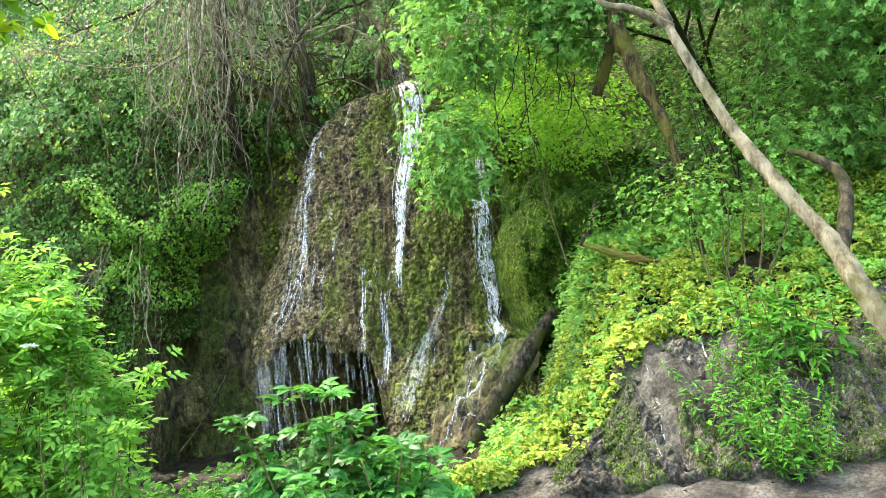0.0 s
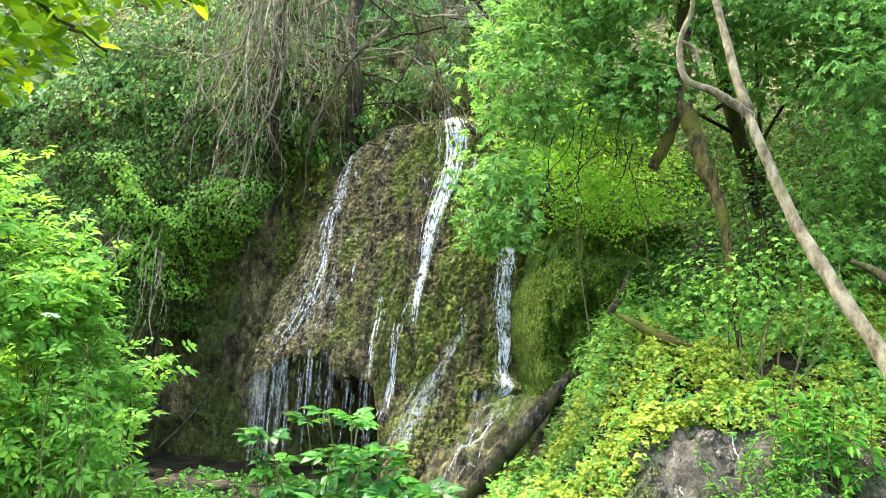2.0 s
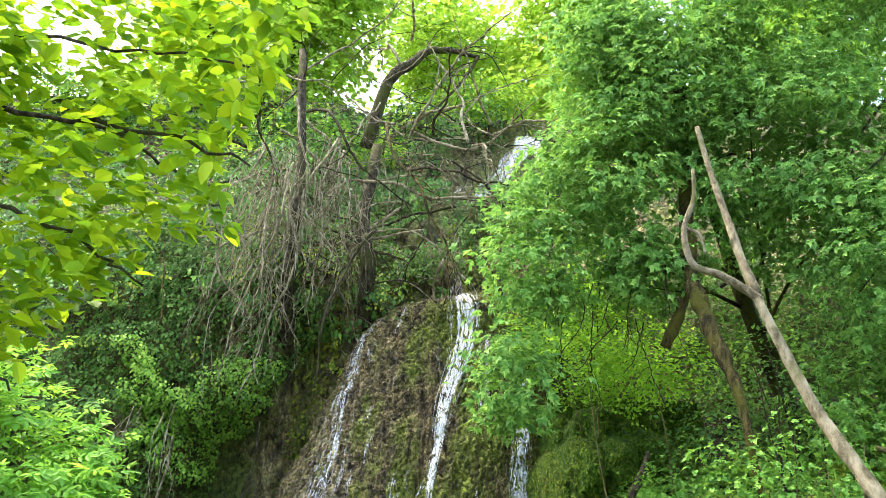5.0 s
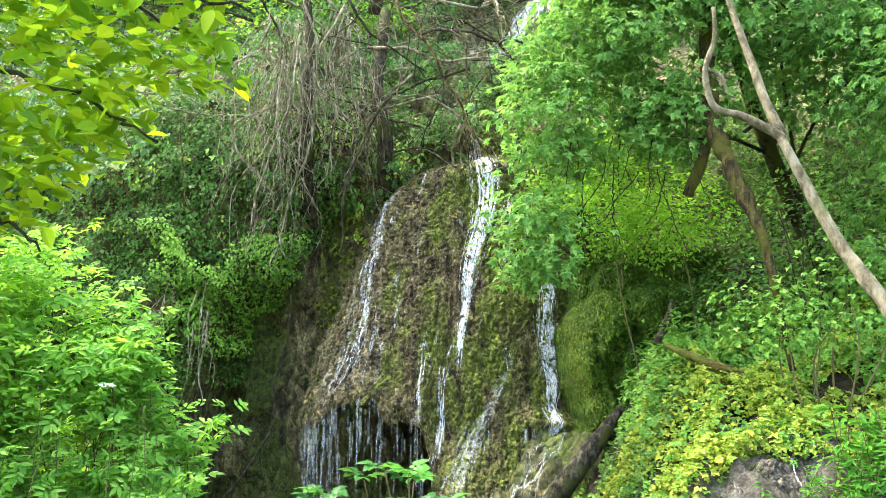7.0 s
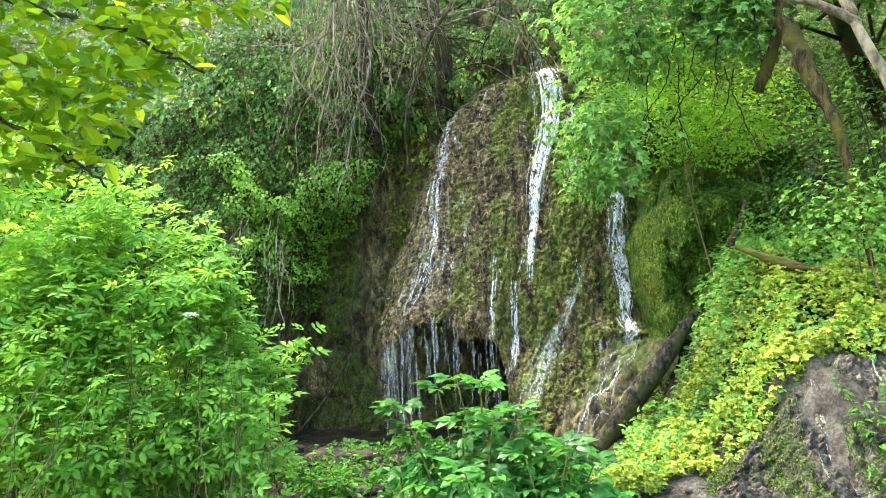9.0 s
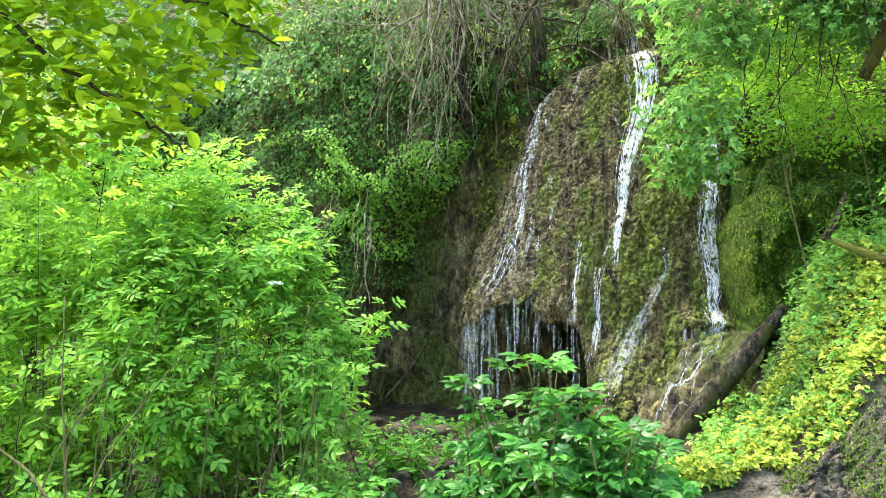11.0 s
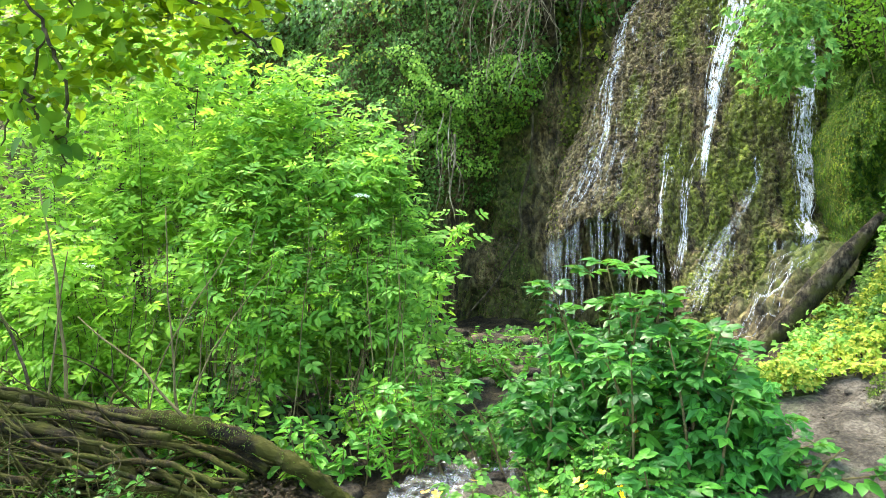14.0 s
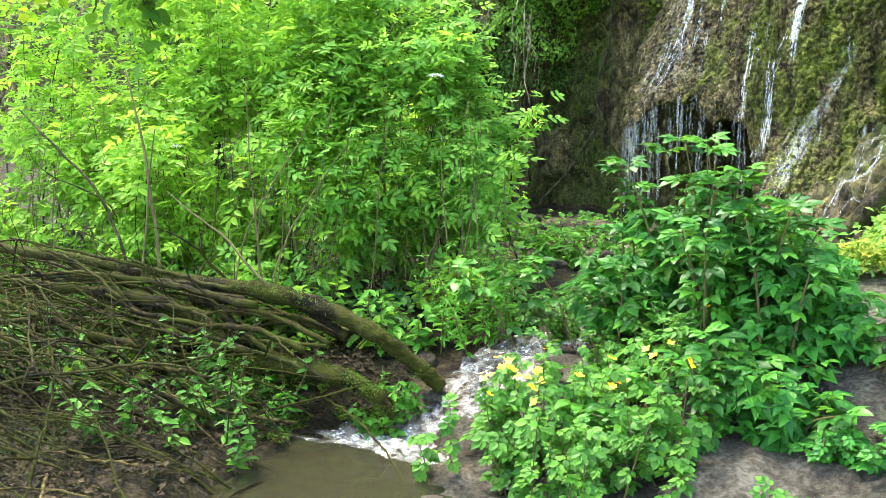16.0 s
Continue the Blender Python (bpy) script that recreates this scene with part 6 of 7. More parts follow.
celandine((-1.05, 3.65, 0.35), 24, 713, (0.2, 0.14), (0.2, 0.4), 2, "fresh green celandine below the shrub")


# ---- elder thicket ----
PINNATE = leaf_group([(0, 0.52, 0, 0.5), (0, 0.47, 58, 0.47), (0, 0.47, -58, 0.47), (0, 0.2, 66, 0.42), (0, 0.2, -66, 0.42)], 0.3, leaf_ovate(0.25, 0.07, 0.05), 0.12)
ELDER_Z = [0.4, 0.83, 1.32, 1.7, 1.97, 2.3, 2.55, 2.83, 3.2]
ELDER_X = [-2.35, -2.32, -2.24, -2.14, -2.14, -2.4, -2.6, -3.0, -3.8]


def elder_front(x, z):
    """The open side of the thicket: it leans back with height, so that the lower leaves stand in the light too."""
    y = np.interp(x, [-8, -4.5, -3.3, -2.7, -2.0], [3.4, 3.6, 3.95, 4.45, 4.95]) + 0.62 * np.clip(z - 0.6, 0, 1.6) + 0.1 * np.clip(z - 2.2, 0, 2) ** 2 + 0.3 * fbm(x * 1.5, 0, z * 1.5, 741, 3)
    return np.where(z < 0.95, np.maximum(y, 3.9), y)


def elder(seed, x0, x1, shoots, leaf, label):
    """Upright stems that end in leafy shoots: opposite pairs of pinnate leaves, the topmost as a rosette."""
    rng = np.random.default_rng(seed)
    xb = (x0 + x1) / 2
    yb = float(elder_front(np.array(xb), np.array(0.8))) + 0.6
    base = np.array([xb, yb, float(ground_z(xb, yb))])
    h = holder("elder_shrub", tuple(base), label, "shrub")
    x, z = rng.normal(xb, (x1 - x0) * 0.5, shoots * 4), 0.42 + 3.05 * rng.uniform(0, 1, shoots * 4) ** 1.3
    y = elder_front(x, z) + 1.0 * rng.uniform(0, 1, len(x)) ** 1.2
    far = y / 5.3
    ztop = 1.55 + (np.interp(x / far, ELDER_X[::-1], ELDER_Z[::-1]) - 1.55) * far
    edge = np.interp(np.clip(1.55 + (z - 1.55) / far, 0.4, 3.2), ELDER_Z, ELDER_X) * far
    ragged = 0.38 * fbm(x * 1.7, y * 1.7, z * 1.7, 742, 2) + 0.25 * fbm(x * 5, y * 5, z * 5, 744, 2) + 0.08 * rng.exponential(0.6, len(x)) * (rng.random(len(x)) < 0.15)
    keep = (x < edge - 0.1 + ragged) & (z < np.maximum(ztop, 2.0) + ragged) & (fbm(x * 2.6, y * 2.6, z * 2.6, 743, 3) > -0.02)
    P = np.stack([x, y, z], 1)[keep][:shoots]
    n = len(P)
    way = np.array([0, -0.3, 1.0]) + rng.normal(0, 0.33, (n, 3))
    way /= np.linalg.norm(way, axis=1)[:, None]
    ln = rng.uniform(0.12, 0.3, n) + 0.25 * (rng.random(n) < 0.06)
    places, spin, face, size = [], [], [], []
    turn = rng.uniform(0, 6.28, n)
    for node, f in enumerate((0.0, 0.5, 1.0)):
        for side_ in (0, math.pi):
            a = turn + node * math.pi / 2 + side_ + rng.normal(0, 0.25, n)
            d = np.stack([np.cos(a), np.sin(a), 0.1 + 0.3 * f + rng.normal(0, 0.12, n)], 1)
            places.append(P + way * (ln * f)[:, None] + 0.015 * d)
            spin.append(d * 1.4)
            face.append(np.stack([0 * ln, -0.2 - 0.3 * sstep(1.9, 0.7, P[:, 2]), 0 * ln + 1.0], 1))
            size.append(rng.uniform(0.11, 0.21, n) * (1.0 - 0.25 * f))
    me = leaf_mesh("foliage", PINNATE, np.vstack(places), np.vstack(face), np.concatenate(size), rng, np.vstack(spin), 0.42)
    for k in range(30):
        q = P[rng.integers(n)] + way[0] * 0.05
        foot = np.array([base[0] + (q[0] - base[0]) * 0.75 + rng.normal(0, 0.1), q[1] + rng.normal(0.1, 0.15), 0])
        foot[2] = ground_z(foot[0], foot[1]) - 0.04
        r = rng.uniform(0.003, 0.008)
        under(put("stem", tube_mesh("stem", [(smooth_path([foot, foot * 0.7 + q * 0.3 + rng.normal(0, 0.05, 3), foot * 0.3 + q * 0.7 + rng.normal(0, 0.07, 3), q], 14), [r, r * 0.75, r * 0.35], 5, 0.05)]), M_STEM if k % 3 else M_BARK_DARK), h)
    for k in range(11):
        xs = rng.uniform(x0, x1)
        ys = float(elder_front(np.array(xs), np.array(0.9))) - rng.uniform(-0.1, 0.12)
        foot = np.array([xs, ys, float(ground_z(xs, ys)) - 0.04])
        tip = foot + np.array([rng.normal(0, 0.12), rng.uniform(0.1, 0.45), rng.uniform(0.8, 1.5)])
        r = rng.uniform(0.0025, 0.006)
        under(put("stem", tube_mesh("stem", [(smooth_path([foot, foot * 0.66 + tip * 0.34 + rng.normal(0, 0.03, 3), foot * 0.33 + tip * 0.67 + rng.normal(0, 0.04, 3), tip], 14), [r, r * 0.8, r * 0.4], 5, 0.05)]), M_STEM), h)
    under(put("foliage", me, leaf, kind="stuff"), h)
    return h


ELDER_LABEL = "leafy elder shrub with thin upright stems, bright green"
elder(730, -2.7, -2.0, 230, L_ELDER_COOL, "elder shrub with leaves tinted cool green as in half shade")
elder(731, -3.3, -2.3, 320, L_ELDER_COOL, "elder shrub with leaves tinted cool green as in half shade")
elder(732, -3.9, -2.9, 330, L_ELDER, ELDER_LABEL)
elder(733, -4.6, -3.5, 330, L_ELDER, ELDER_LABEL)
elder(734, -5.4, -4.2, 280, L_ELDER, ELDER_LABEL)
elder(735, -6.6, -5.0, 300, L_ELDER, ELDER_LABEL)
elder(736, -8.0, -6.2, 400, L_ELDER, ELDER_LABEL)
for k, (x, y) in enumerate(((-3.4, 6.9), (-4.3, 6.6), (-5.3, 6.9), (-6.4, 6.6), (-7.6, 6.9))):
    shrub("shrub", (x, y, 0.6), [(x, y, 1.2, 0.6, 0.4, 0.55), (x - 0.3, y + 0.2, 1.9, 0.5, 0.4, 0.5), (x + 0.3, y - 0.2, 0.75, 0.5, 0.4, 0.3)], L_ELDER, 760 + k, "light green shrub in a clearing behind the thicket", 22, 12, (0.13, 0.13, 0.06), OVATE, (0.06, 0.1), 6)
tree("tree", (-6.5, 7.6, 0.9), (-6.8, 7.6, 5.0), 0.07, [(-6.3, 7.4, 3.3, 1.2, 0.7, 0.9), (-7.6, 7.4, 4.0, 1.2, 0.8, 1.0), (-5.2, 7.6, 2.7, 0.8, 0.5, 0.6)], L_ELDER, 745,
     "slender tree with bright leaves behind the thicket", 20, 12, (0.14, 0.14, 0.08), OVATE, (0.08, 0.13), limbs=12)


def umbel(place, r, seed):
    rng = np.random.default_rng(seed)
    n = 120
    a, q = rng.uniform(0, 6.28, n), r * np.sqrt(rng.uniform(0, 1, n))
    P = np.stack([place[0] + q * np.cos(a), place[1] + q * np.sin(a), place[2] + 0.02 - 0.3 * q ** 2 / r + rng.normal(0, 0.004, n)], 1)
    me = leaf_mesh("flower_head", KITE, P, np.tile([0, -0.3, 1.0], (n, 1)), np.full(n, 0.016), rng, None, 0.3)
    m = bpy.data.materials.get("cream_flower")
    if m is None:
        m, nt, bsdf, out = nodes_of("cream_flower")
        bsdf.inputs["Base Color"].default_value = (0.8, 0.78, 0.66, 1)
    put("flower_head", me, m, label="flat cream-white elder flower head on a shrub", category="flower")


umbel((-2.61, 5.1, 2.0), 0.06, 751)
umbel((-4.3, 4.4, 1.5), 0.06, 752)


# ---- fallen trunks and brushwood ----
def fallen_trunk(pts, radii, seed, label, shoots):
    rng = np.random.default_rng(seed)
    h = holder("fallen_tree", tuple(pts[0]), label, "fallen tree")
    path = smooth_path(pts, 150)
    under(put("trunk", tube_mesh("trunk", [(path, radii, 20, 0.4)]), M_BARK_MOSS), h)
    trunk_moss(h, pts, radii, 5000, L_MOSS_BANK, seed + 50, 0.9, (0.008, 0.02))
    for q, way, ln, r in shoots:
        p = wander(rng, q, way, ln, 12, 0.15 if r < 0.013 else 0.08)
        under(put("limb", tube_mesh("limb", [(p, [r, r * 0.8, r * 0.4], 7, 0.1)]), M_BARK_MOSS if r > 0.018 else M_STEM if r < 0.013 else M_BARK_DARK), h)
    return h


fallen_trunk([(-1.88, 3.74, 0.25), (-2, 3.68, 0.38), (-2.2, 3.6, 0.53), (-2.56, 3.6, 0.65), (-2.97, 3.6, 0.7), (-3.55, 3.6, 0.71), (-4.05, 3.55, 0.78), (-5.04, 3.5, 0.84)], [0.036, 0.044, 0.045, 0.042, 0.038, 0.03], 801,
             "mossy fallen trunk lying across the brushwood",
             [((-2.78, 3.5, 0.74), (-0.68, 0, 0.42), 0.85, 0.008), ((-2.86, 3.6, 0.66), (0.03, 0.02, 1), 1.0, 0.005), ((-2.92, 3.62, 0.66), (-0.04, 0.04, 1), 1.2, 0.006), ((-2.8, 3.58, 0.66), (0.06, 0.03, 1), 0.9, 0.004), ((-2.89, 3.58, 0.66), (0.0, 0.05, 1), 0.7, 0.0045),
              ((-3.1, 3.6, 0.7), (0.02, 0.08, 1), 1.1, 0.005), ((-3.65, 3.6, 0.71), (0.05, 0.05, 1), 1.3, 0.011), ((-3.7, 3.5, 0.71), (0.1, 0.05, 1), 0.9, 0.007), ((-3.35, 3.58, 0.7), (-0.8, -0.1, 0.12), 1.4, 0.018)])
fallen_trunk([(-2.01, 3.5, 0.16), (-2.14, 3.46, 0.27), (-2.35, 3.45, 0.33), (-2.7, 3.45, 0.34), (-3.04, 3.45, 0.34), (-3.15, 3.45, 0.48), (-3.4, 3.45, 0.59), (-3.85, 3.42, 0.63), (-4.64, 3.4, 0.64)], [0.036, 0.044, 0.05, 0.048, 0.044, 0.038, 0.03], 802,
             "dark forked trunk half sunk in dead branches",
             [((-3.06, 3.45, 0.33), (-0.5, -0.35, -0.55), 0.9, 0.02), ((-3.04, 3.45, 0.33), (-0.9, 0.05, -0.1), 1.3, 0.02), ((-3.35, 3.45, 0.58), (-0.9, 0, 0.1), 1.4, 0.02), ((-2.45, 3.42, 0.33), (-0.85, -0.1, 0.2), 1.5, 0.014)])
dead_branch([(-3.78, 3.5, 0.72), (-3.88, 3.5, 0.98), (-4.05, 3.48, 1.26), (-4.38, 3.45, 1.52), (-4.62, 3.45, 1.7)], [0.01, 0.009, 0.007, 0.005], 803, "bent bare stem rising from the brushwood", 3, (0.3, 0.6), M_BARK_DARK, drop=0.0)

def pile_top(x, y):
    """Height up to which the dead wood is heaped."""
    return np.interp(x, [-5.0, -3.6, -2.7, -1.9], [0.84, 0.74, 0.68, 0.4]) + 0.18 * (3.5 - y) * 0.8


rng = np.random.default_rng(810)
for k in range(150):
    x, y = rng.uniform(-5.2, -2.35), rng.uniform(1.9, 4.1)
    z = float(ground_z(x, y)) + rng.uniform(0.03, 0.42) * (1 if x < -2.9 else 0.4)
    way = (-1 + rng.normal(0, 0.3), rng.normal(0, 0.35), rng.normal(0.12, 0.16)) if rng.random() < 0.8 else (rng.normal(0, 0.6), rng.normal(-0.2, 0.4), rng.normal(0.1, 0.4))
    r = rng.choice([0.004, 0.008, 0.014, 0.024], p=[0.3, 0.34, 0.25, 0.11])
    r = min(r, 0.006) if way[0] > -0.5 or y < 2.5 else r
    w = wander(rng, (x, y, z), way, rng.uniform(0.5, 1.5), 7, 0.18)
    w[:, 2] = np.minimum(w[:, 2], pile_top(w[:, 0], w[:, 1]) + rng.uniform(-0.3, 0.0) + 0.1 * (w[:, 2] - 0.6))
    w[:, 2] = np.maximum(w[:, 2], ground_z(w[:, 0], w[:, 1]) + r)
    dead_branch(w, [r, r * 0.85, r * 0.4], 820 + k, "dry olive-brown stick in the brushwood pile", 2 if r < 0.012 else 4, (0.15, 0.5), M_DEAD if k % 9 < 1 else M_STICK if k % 2 else M_BARK_MOSS, 6, drop=0.02)


rng = np.random.default_rng(860)
for k in range(20):
    st = (rng.uniform(-3.4, -2.3), rng.uniform(3.35, 3.75), rng.uniform(0.3, 0.75))
    r = rng.uniform(0.009, 0.024)
    w = wander(rng, st, (-1.0, rng.normal(0, 0.12), rng.uniform(0.0, 0.2)), rng.uniform(1.2, 2.2), 9, 0.16)
    w[:, 2] = np.minimum(w[:, 2], pile_top(w[:, 0], w[:, 1]) + rng.uniform(-0.15, 0.05) + 0.15 * (w[:, 2] - 0.6))
    dead_branch(w, [r, r * 0.8, r * 0.4], 1090 + k, "long dark mossy branch leaning over the brushwood", 3, (0.3, 0.8), M_BARK_MOSS if k % 2 else M_STICK, 7, drop=0.0)


rng = np.random.default_rng(866)
for k in range(16):
    x0, y0 = rng.uniform(-4.6, -2.5), rng.uniform(2.7, 3.7)
    weeds("undergrowth_plant", [(x0 + rng.normal(0, 0.12), y0 + rng.normal(0, 0.1)) for _ in range(6)], 1300 + k, "leafy green plant growing up through dead wood", L_HERB, (0.25, 0.5), (0.04, 0.08), 20, OVATE, 0.3)


def brushwood():
    rng = np.random.default_rng(870)
    tubes = []
    for k in range(430):
        x, y = rng.uniform(-4.8, -2.2), rng.uniform(1.8, 3.9)
        z = float(ground_z(x, y)) + rng.uniform(0.01, 0.5) * sstep(-2.0, -3.0, x) + 0.02
        way = (-1 + rng.normal(0, 0.3), rng.normal(0, 0.35), rng.normal(0.12, 0.2)) if rng.random() < 0.75 else rng.normal(0, 1, 3) * np.array([1, 0.6, 0.5])
        w = wander(rng, (x, y, z), way, rng.uniform(0.3, 1.1), 7, 0.16, 0.01)
        q = rng.choice([0.002, 0.0035, 0.006])
        w[:, 2] = np.minimum(w[:, 2], pile_top(w[:, 0], w[:, 1]) - 0.05)
        w[:, 2] = np.maximum(w[:, 2], ground_z(w[:, 0], w[:, 1]) + q)
        tubes.append((w, [q, q * 0.8, q * 0.4], 4, 0.0))
    h = holder("brushwood_pile", (-3.3, 3.2, 0.2), "tangled pile of thin brown dead twigs", "brushwood")
    for t in tubes[:290]:
        under(put("dead_twig", tube_mesh("dead_twig", [t]), M_STICK), h)
    under(put("twig_litter", tube_mesh("twig_litter", tubes[290:]), M_STICK, kind="stuff"), h)


brushwood()


ground_leaves("shore_moss", 9000, 867, (-3.0, -1.95), (3.1, 3.75), lambda x, y: (ground_z(x, y) > 0.04) & (fbm(x * 5, y * 5, 0, 868, 3) > -0.15), L_TUFT_GREEN, (0.012, 0.03), 0.02, "green moss mat along the pool's edge", KITE, "moss")


def litter():
    rng = np.random.default_rng(880)
    n = 13000
    x, y = rng.uniform(-5.5, -2.1, n), rng.uniform(1.8, 4.4, n)
    k = ground_z(x, y) > 0.06
    x, y = x[k], y[k]
    P = np.stack([x, y, ground_z(x, y) + rng.uniform(0.005, 0.05, len(x))], 1)
    # Browns taken almost to black: the shade beneath the pile is in them.
    mat = leaf_mat("dead_leaf_litter_shaded", (0.008, 0.006, 0.003), (0.02, 0.014, 0.007), (0.06, 0.041, 0.02), 0.05, 0.8)
    me = leaf_mesh("leaf_litter", leaf_kite(0.3, 0.1), P, np.tile([0, 0, 1.0], (len(P), 1)), rng.uniform(0.02, 0.05, len(P)), rng, None, 0.5)
    put("leaf_litter", me, mat, label="brown dead leaves under the brushwood, darkened for shade", category="leaf litter", kind="stuff")


litter()


def grit():
    rng = np.random.default_rng(885)
    n = 2600
    x, y = rng.uniform(-0.5, 2.8, n), rng.uniform(2.0, 5.3, n)
    k = fbm(x * 3, y * 3, 0, 886, 3) > -0.1
    x, y = x[k], y[k]
    P = np.stack([x, y, ground_z(x, y) + 0.004], 1)
    mat = leaf_mat("trodden_litter", (0.02, 0.015, 0.009), (0.05, 0.038, 0.022), (0.16, 0.13, 0.08), 0.03, 0.8)
    me = leaf_mesh("trodden_litter", leaf_kite(0.28, 0.15), P, np.tile([0, 0, 1.0], (len(P), 1)), rng.uniform(0.008, 0.028, len(P)), rng, None, 0.35)
    put("trodden_litter", me, mat, label="crumbs of bark and dead leaf on the mud", category="leaf litter", kind="stuff")


grit()


# ---- stream and stones ----
def cascade():
    """A thin broken sheet of water that follows the bed into the pool."""
    line = smooth_path([(-1.4, 5.6, 0), (-1.5, 5.0, 0), (-1.58, 4.5, 0), (-1.62, 4.1, 0), (-1.75, 3.8, 0), (-1.95, 3.52, 0), (-2.2, 3.3, 0)], 150)
    off = np.linspace(-1, 1, 36)
    v = np.linspace(0, 1, 150)
    half = np.interp(v, [0, 0.4, 0.65, 0.85, 1], [0.14, 0.22, 0.32, 0.38, 0.45])
    X = line[:, 0][:, None] + off[None] * half[:, None] * (1 + 0.3 * np.sin(v * 19))[:, None]
    Y = line[:, 1][:, None] + off[None] * 0.1
    Z = np.maximum(ground_z(X, Y), 0.03) + 0.014 + 0.012 * fbm(X * 16, Y * 16, 0, 901, 3)
    h = holder("cascade", (-1.62, 4.1, float(ground_z(-1.62, 4.1))), "small white cascade running into the pool", "stream")
    sheet = np.stack([X, Y, Z], -1)
    for a, b in ((0, 60), (59, 105), (104, 150)):
        under(put("water_sheet", poly_mesh("water_sheet", sheet[a:b].reshape(-1, 3), grid_faces(b - a, 36)), M_WATER_SHEET), h)
    U, V = np.meshgrid(np.linspace(-1, 1, 70), np.linspace(-1, 1, 40), indexing="ij")
    rad = 1 + 0.25 * fbm(U * 2, V * 2, 0, 903, 2)
    X = -2.02 + 0.42 * U * rad
    Y = 3.36 + 0.12 * V * rad - 0.06 * U
    Z = 0.045 + 0.03 * np.clip(1 - U ** 2 - V ** 2, 0, 1) * (1 + 0.8 * fbm(X * 18, Y * 18, 0, 904, 3))
    keep = (U ** 2 + V ** 2 < 1).ravel()
    f = grid_faces(70, 40)
    f = f[keep[f].all(1)]
    under(put("foam", poly_mesh("foam", np.stack([X, Y, Z], -1).reshape(-1, 3), f), white_water_mat("foam_white", 0.56, (20, 34, 20), 0.5), label="white foam where the water meets the pool"), h)


cascade()


def stone(place, r, seed, squash=(1, 1, 0.6)):
    bm = bmesh.new()
    bmesh.ops.create_icosphere(bm, subdivisions=3, radius=1.0)
    for v in bm.verts:
        n = noise.fractal(v.co * 1.3 + Vector((seed * 3.7, 0, 0)), 1.0, 2.0, 4)
        v.co = Vector([c * s_ * r * (1 + 0.3 * n) for c, s_ in zip(v.co, squash)])
    me = bpy.data.meshes.new("stone")
    bm.to_mesh(me)
    bm.free()
    me.polygons.foreach_set("use_smooth", np.ones(len(me.polygons), bool))
    ob = put("stone", me, M_EARTH if seed % 2 else M_MUD, label="wet brown stone beside the stream", category="stone", group="stones along the stream")
    ob.location = place
    return ob


rng = np.random.default_rng(910)
for k in range(40):
    x, y = rng.normal(-1.5, 0.4), rng.uniform(3.6, 7.5)
    r = rng.uniform(0.03, 0.11)
    stone((x, y, float(ground_z(x, y)) + r * 0.15), r, k)
for k in range(14):
    x, y = rng.uniform(-0.3, 0.9), rng.uniform(2.6, 4.6)
    r = rng.uniform(0.012, 0.04)
    stone((x, y, float(ground_z(x, y)) + r * 0.1), r, 60 + k)
for k in range(26):
    x, y = rng.uniform(0.35, 2.6), rng.uniform(4.55, 5.35)
    q = rng.uniform(0.02, 0.05)
    stone((x, y, float(ground_z(x, y)) + q * 0.05), q, 100 + 2 * k)
for k in range(34):
    x, y = rng.uniform(-3.4, -0.9), rng.uniform(6.2, 8.5)
    q = rng.uniform(0.07, 0.24)
    stone((x, y, float(ground_z(x, y)) + q * 0.1), q, 201 + 2 * k, (1.2, 1.0, 0.5))
stone((-2.05, 7.2, 0.86), 0.2, 71, (1.3, 0.8, 0.4))
weeds("weed_clump", [(rng.normal(-1.9, 0.3), rng.normal(6.7, 0.2)) for _ in range(26)], 629, "small leafy plants at the cave's foot", L_HERB, (0.1, 0.3), (0.04, 0.08), 14, TRIFOIL)


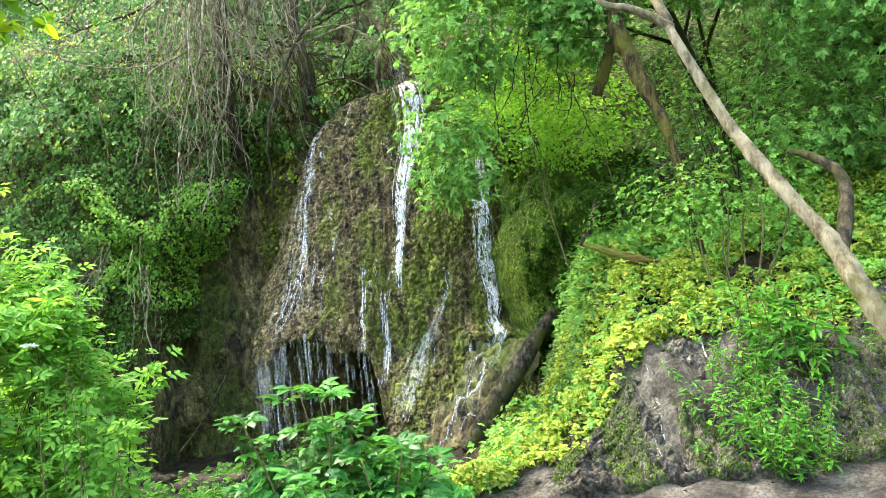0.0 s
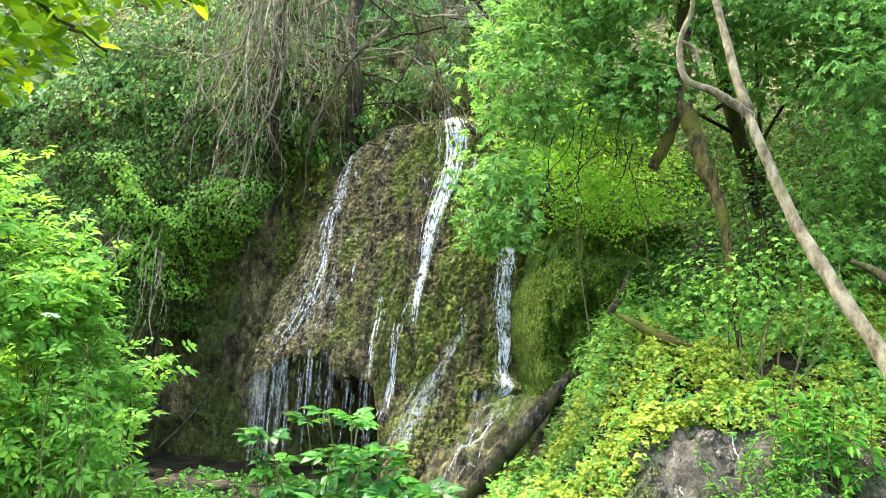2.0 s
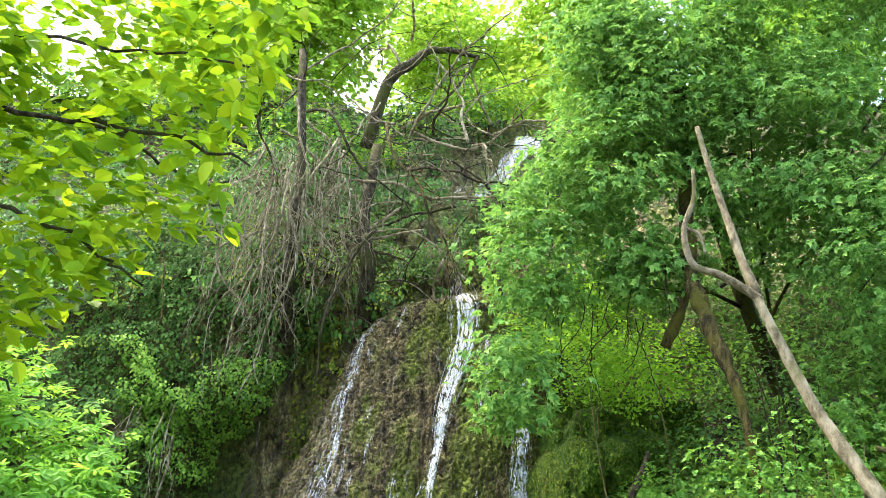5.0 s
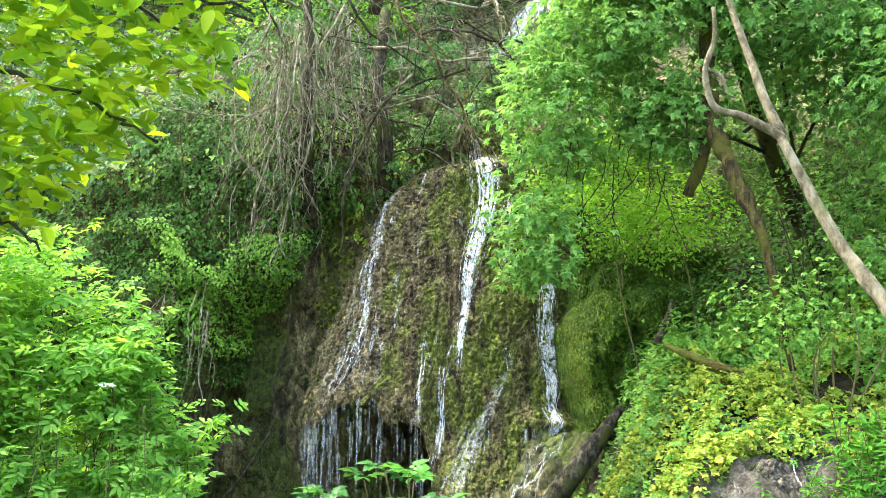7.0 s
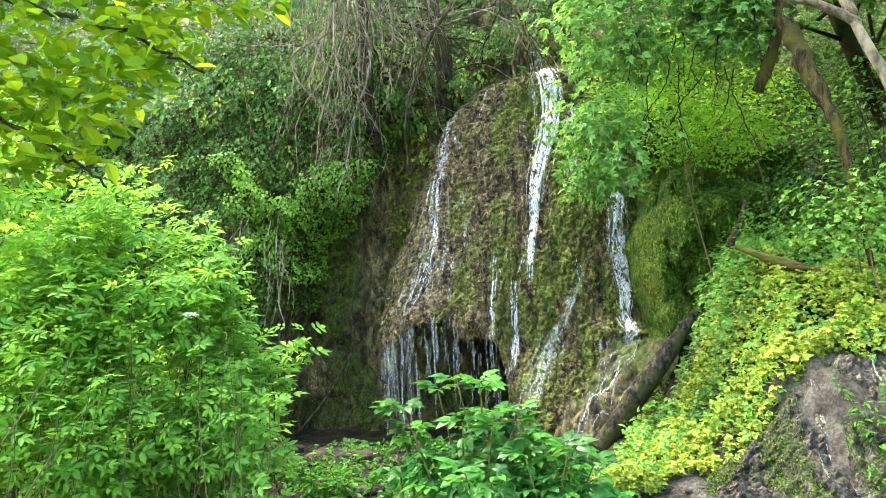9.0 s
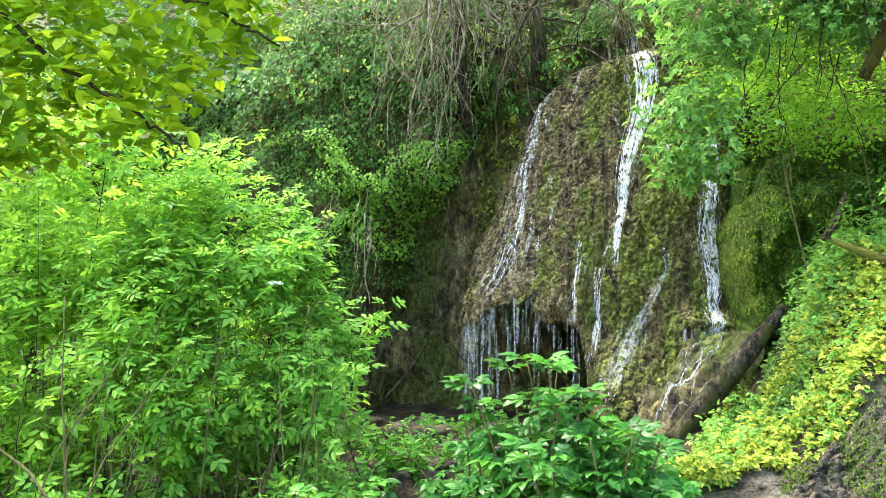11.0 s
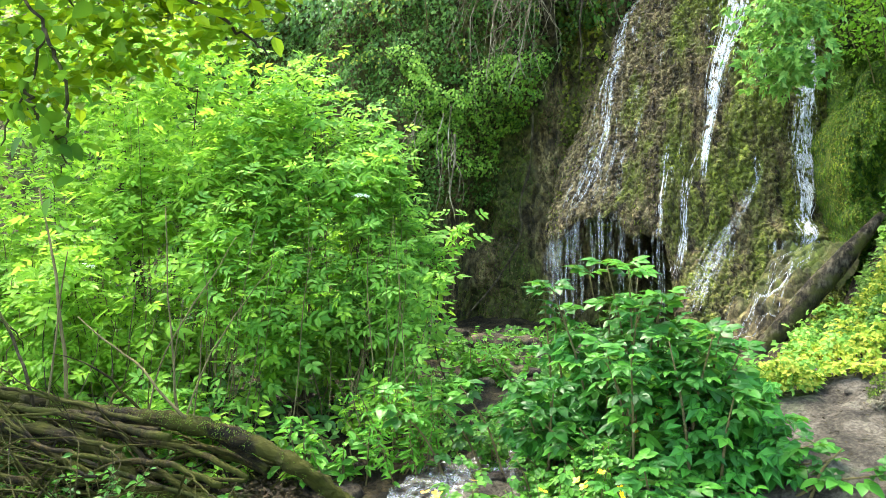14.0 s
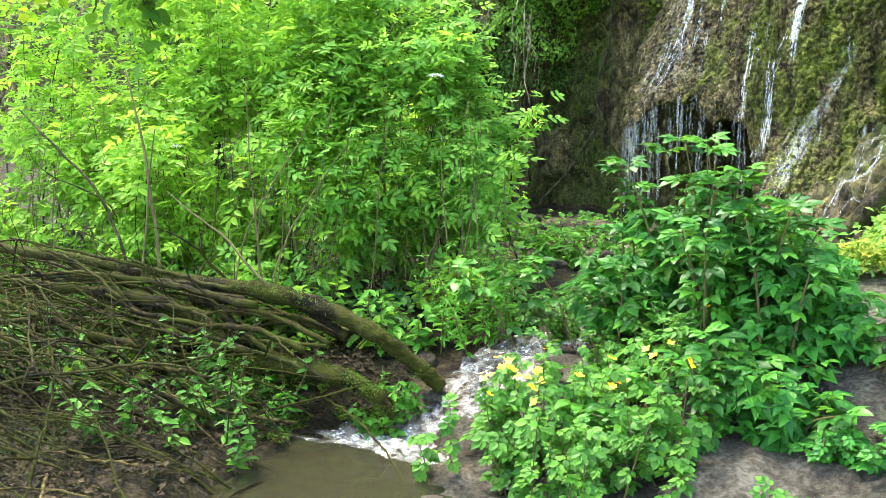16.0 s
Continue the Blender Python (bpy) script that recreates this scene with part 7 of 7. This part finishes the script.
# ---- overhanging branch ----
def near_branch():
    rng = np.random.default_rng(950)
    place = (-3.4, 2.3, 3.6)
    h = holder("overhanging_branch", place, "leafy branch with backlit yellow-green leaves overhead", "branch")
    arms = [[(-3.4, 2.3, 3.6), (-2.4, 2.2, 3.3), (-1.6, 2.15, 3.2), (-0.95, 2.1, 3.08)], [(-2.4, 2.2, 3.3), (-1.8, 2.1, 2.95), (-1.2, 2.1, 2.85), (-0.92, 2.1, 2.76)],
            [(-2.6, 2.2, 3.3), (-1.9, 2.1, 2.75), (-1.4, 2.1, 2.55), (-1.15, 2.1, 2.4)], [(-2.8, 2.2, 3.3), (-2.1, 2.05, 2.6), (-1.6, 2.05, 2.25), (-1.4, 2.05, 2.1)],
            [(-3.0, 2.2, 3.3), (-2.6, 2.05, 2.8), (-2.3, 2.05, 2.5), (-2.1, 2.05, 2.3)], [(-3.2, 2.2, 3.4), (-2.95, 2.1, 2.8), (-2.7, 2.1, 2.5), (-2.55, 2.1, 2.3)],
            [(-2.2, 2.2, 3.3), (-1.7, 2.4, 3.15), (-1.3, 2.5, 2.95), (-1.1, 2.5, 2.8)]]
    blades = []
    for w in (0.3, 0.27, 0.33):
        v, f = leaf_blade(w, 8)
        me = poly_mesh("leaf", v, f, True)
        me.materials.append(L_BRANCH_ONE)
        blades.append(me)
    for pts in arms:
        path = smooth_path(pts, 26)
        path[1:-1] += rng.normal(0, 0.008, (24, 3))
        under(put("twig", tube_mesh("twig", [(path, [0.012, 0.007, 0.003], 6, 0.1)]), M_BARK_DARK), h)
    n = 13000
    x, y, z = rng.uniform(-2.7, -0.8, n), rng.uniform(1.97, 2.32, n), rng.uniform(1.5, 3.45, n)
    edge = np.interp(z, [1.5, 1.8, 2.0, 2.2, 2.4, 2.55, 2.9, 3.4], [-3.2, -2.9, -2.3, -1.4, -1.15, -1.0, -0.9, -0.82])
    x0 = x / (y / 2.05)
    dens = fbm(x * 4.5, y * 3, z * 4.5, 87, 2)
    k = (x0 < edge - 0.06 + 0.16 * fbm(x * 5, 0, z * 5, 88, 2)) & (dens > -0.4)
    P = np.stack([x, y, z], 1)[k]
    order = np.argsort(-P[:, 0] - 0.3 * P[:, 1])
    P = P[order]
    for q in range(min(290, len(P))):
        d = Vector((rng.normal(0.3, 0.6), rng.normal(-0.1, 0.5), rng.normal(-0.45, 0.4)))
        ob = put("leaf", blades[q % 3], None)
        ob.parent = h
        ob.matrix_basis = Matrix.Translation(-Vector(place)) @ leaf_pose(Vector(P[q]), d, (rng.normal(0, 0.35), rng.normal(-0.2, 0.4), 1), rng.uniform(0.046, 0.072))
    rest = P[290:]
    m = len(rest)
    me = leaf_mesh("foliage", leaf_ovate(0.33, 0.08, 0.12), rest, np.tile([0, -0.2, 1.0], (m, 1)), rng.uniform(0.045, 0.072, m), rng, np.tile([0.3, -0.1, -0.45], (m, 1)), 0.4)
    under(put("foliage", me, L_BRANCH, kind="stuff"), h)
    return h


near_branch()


def hanging_bough():
    rng = np.random.default_rng(970)
    place = (-2.6, 1.9, 2.75)
    h = holder("hanging_bough", place, "drooping bough with dark twigs, its leaves darkened as in shade", "branch")
    main = [place, (-2.24, 1.9, 2.36), (-2.08, 1.9, 2.2), (-2.13, 1.88, 2.02), (-2.2, 1.86, 1.84)]
    arms = [main, [(-2.08, 1.9, 2.2), (-1.98, 1.88, 2.05), (-1.95, 1.87, 1.9), (-1.97, 1.87, 1.76)], [(-2.4, 1.9, 2.53), (-2.2, 1.85, 2.42), (-2.0, 1.83, 2.36), (-1.84, 1.83, 2.27)],
            [(-2.13, 1.88, 2.02), (-2.02, 1.84, 1.9), (-1.9, 1.82, 1.84)], [(-2.3, 1.9, 2.42), (-2.35, 1.86, 2.25), (-2.33, 1.85, 2.08)]]
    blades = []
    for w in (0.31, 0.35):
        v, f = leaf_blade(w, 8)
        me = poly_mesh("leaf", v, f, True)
        me.materials.append(L_BOUGH_SHADED)
        blades.append(me)
    for pts in arms:
        path = smooth_path(pts, 24)
        path[1:-1] += rng.normal(0, 0.006, (22, 3))
        under(put("twig", tube_mesh("twig", [(path, [0.006, 0.005, 0.002], 6, 0.1)]), M_BARK_DARK), h)
        for q in range(30):
            p = path[rng.integers(5, 24)] + rng.normal(0, 0.03, 3)
            ob = put("leaf", blades[q % 2], None)
            ob.parent = h
            ob.matrix_basis = Matrix.Translation(-Vector(place)) @ leaf_pose(Vector(p), Vector((rng.normal(0.1, 0.6), rng.normal(0, 0.5), rng.normal(-0.4, 0.4))), (rng.normal(0, 0.4), rng.normal(-0.2, 0.4), 1), rng.uniform(0.042, 0.07))


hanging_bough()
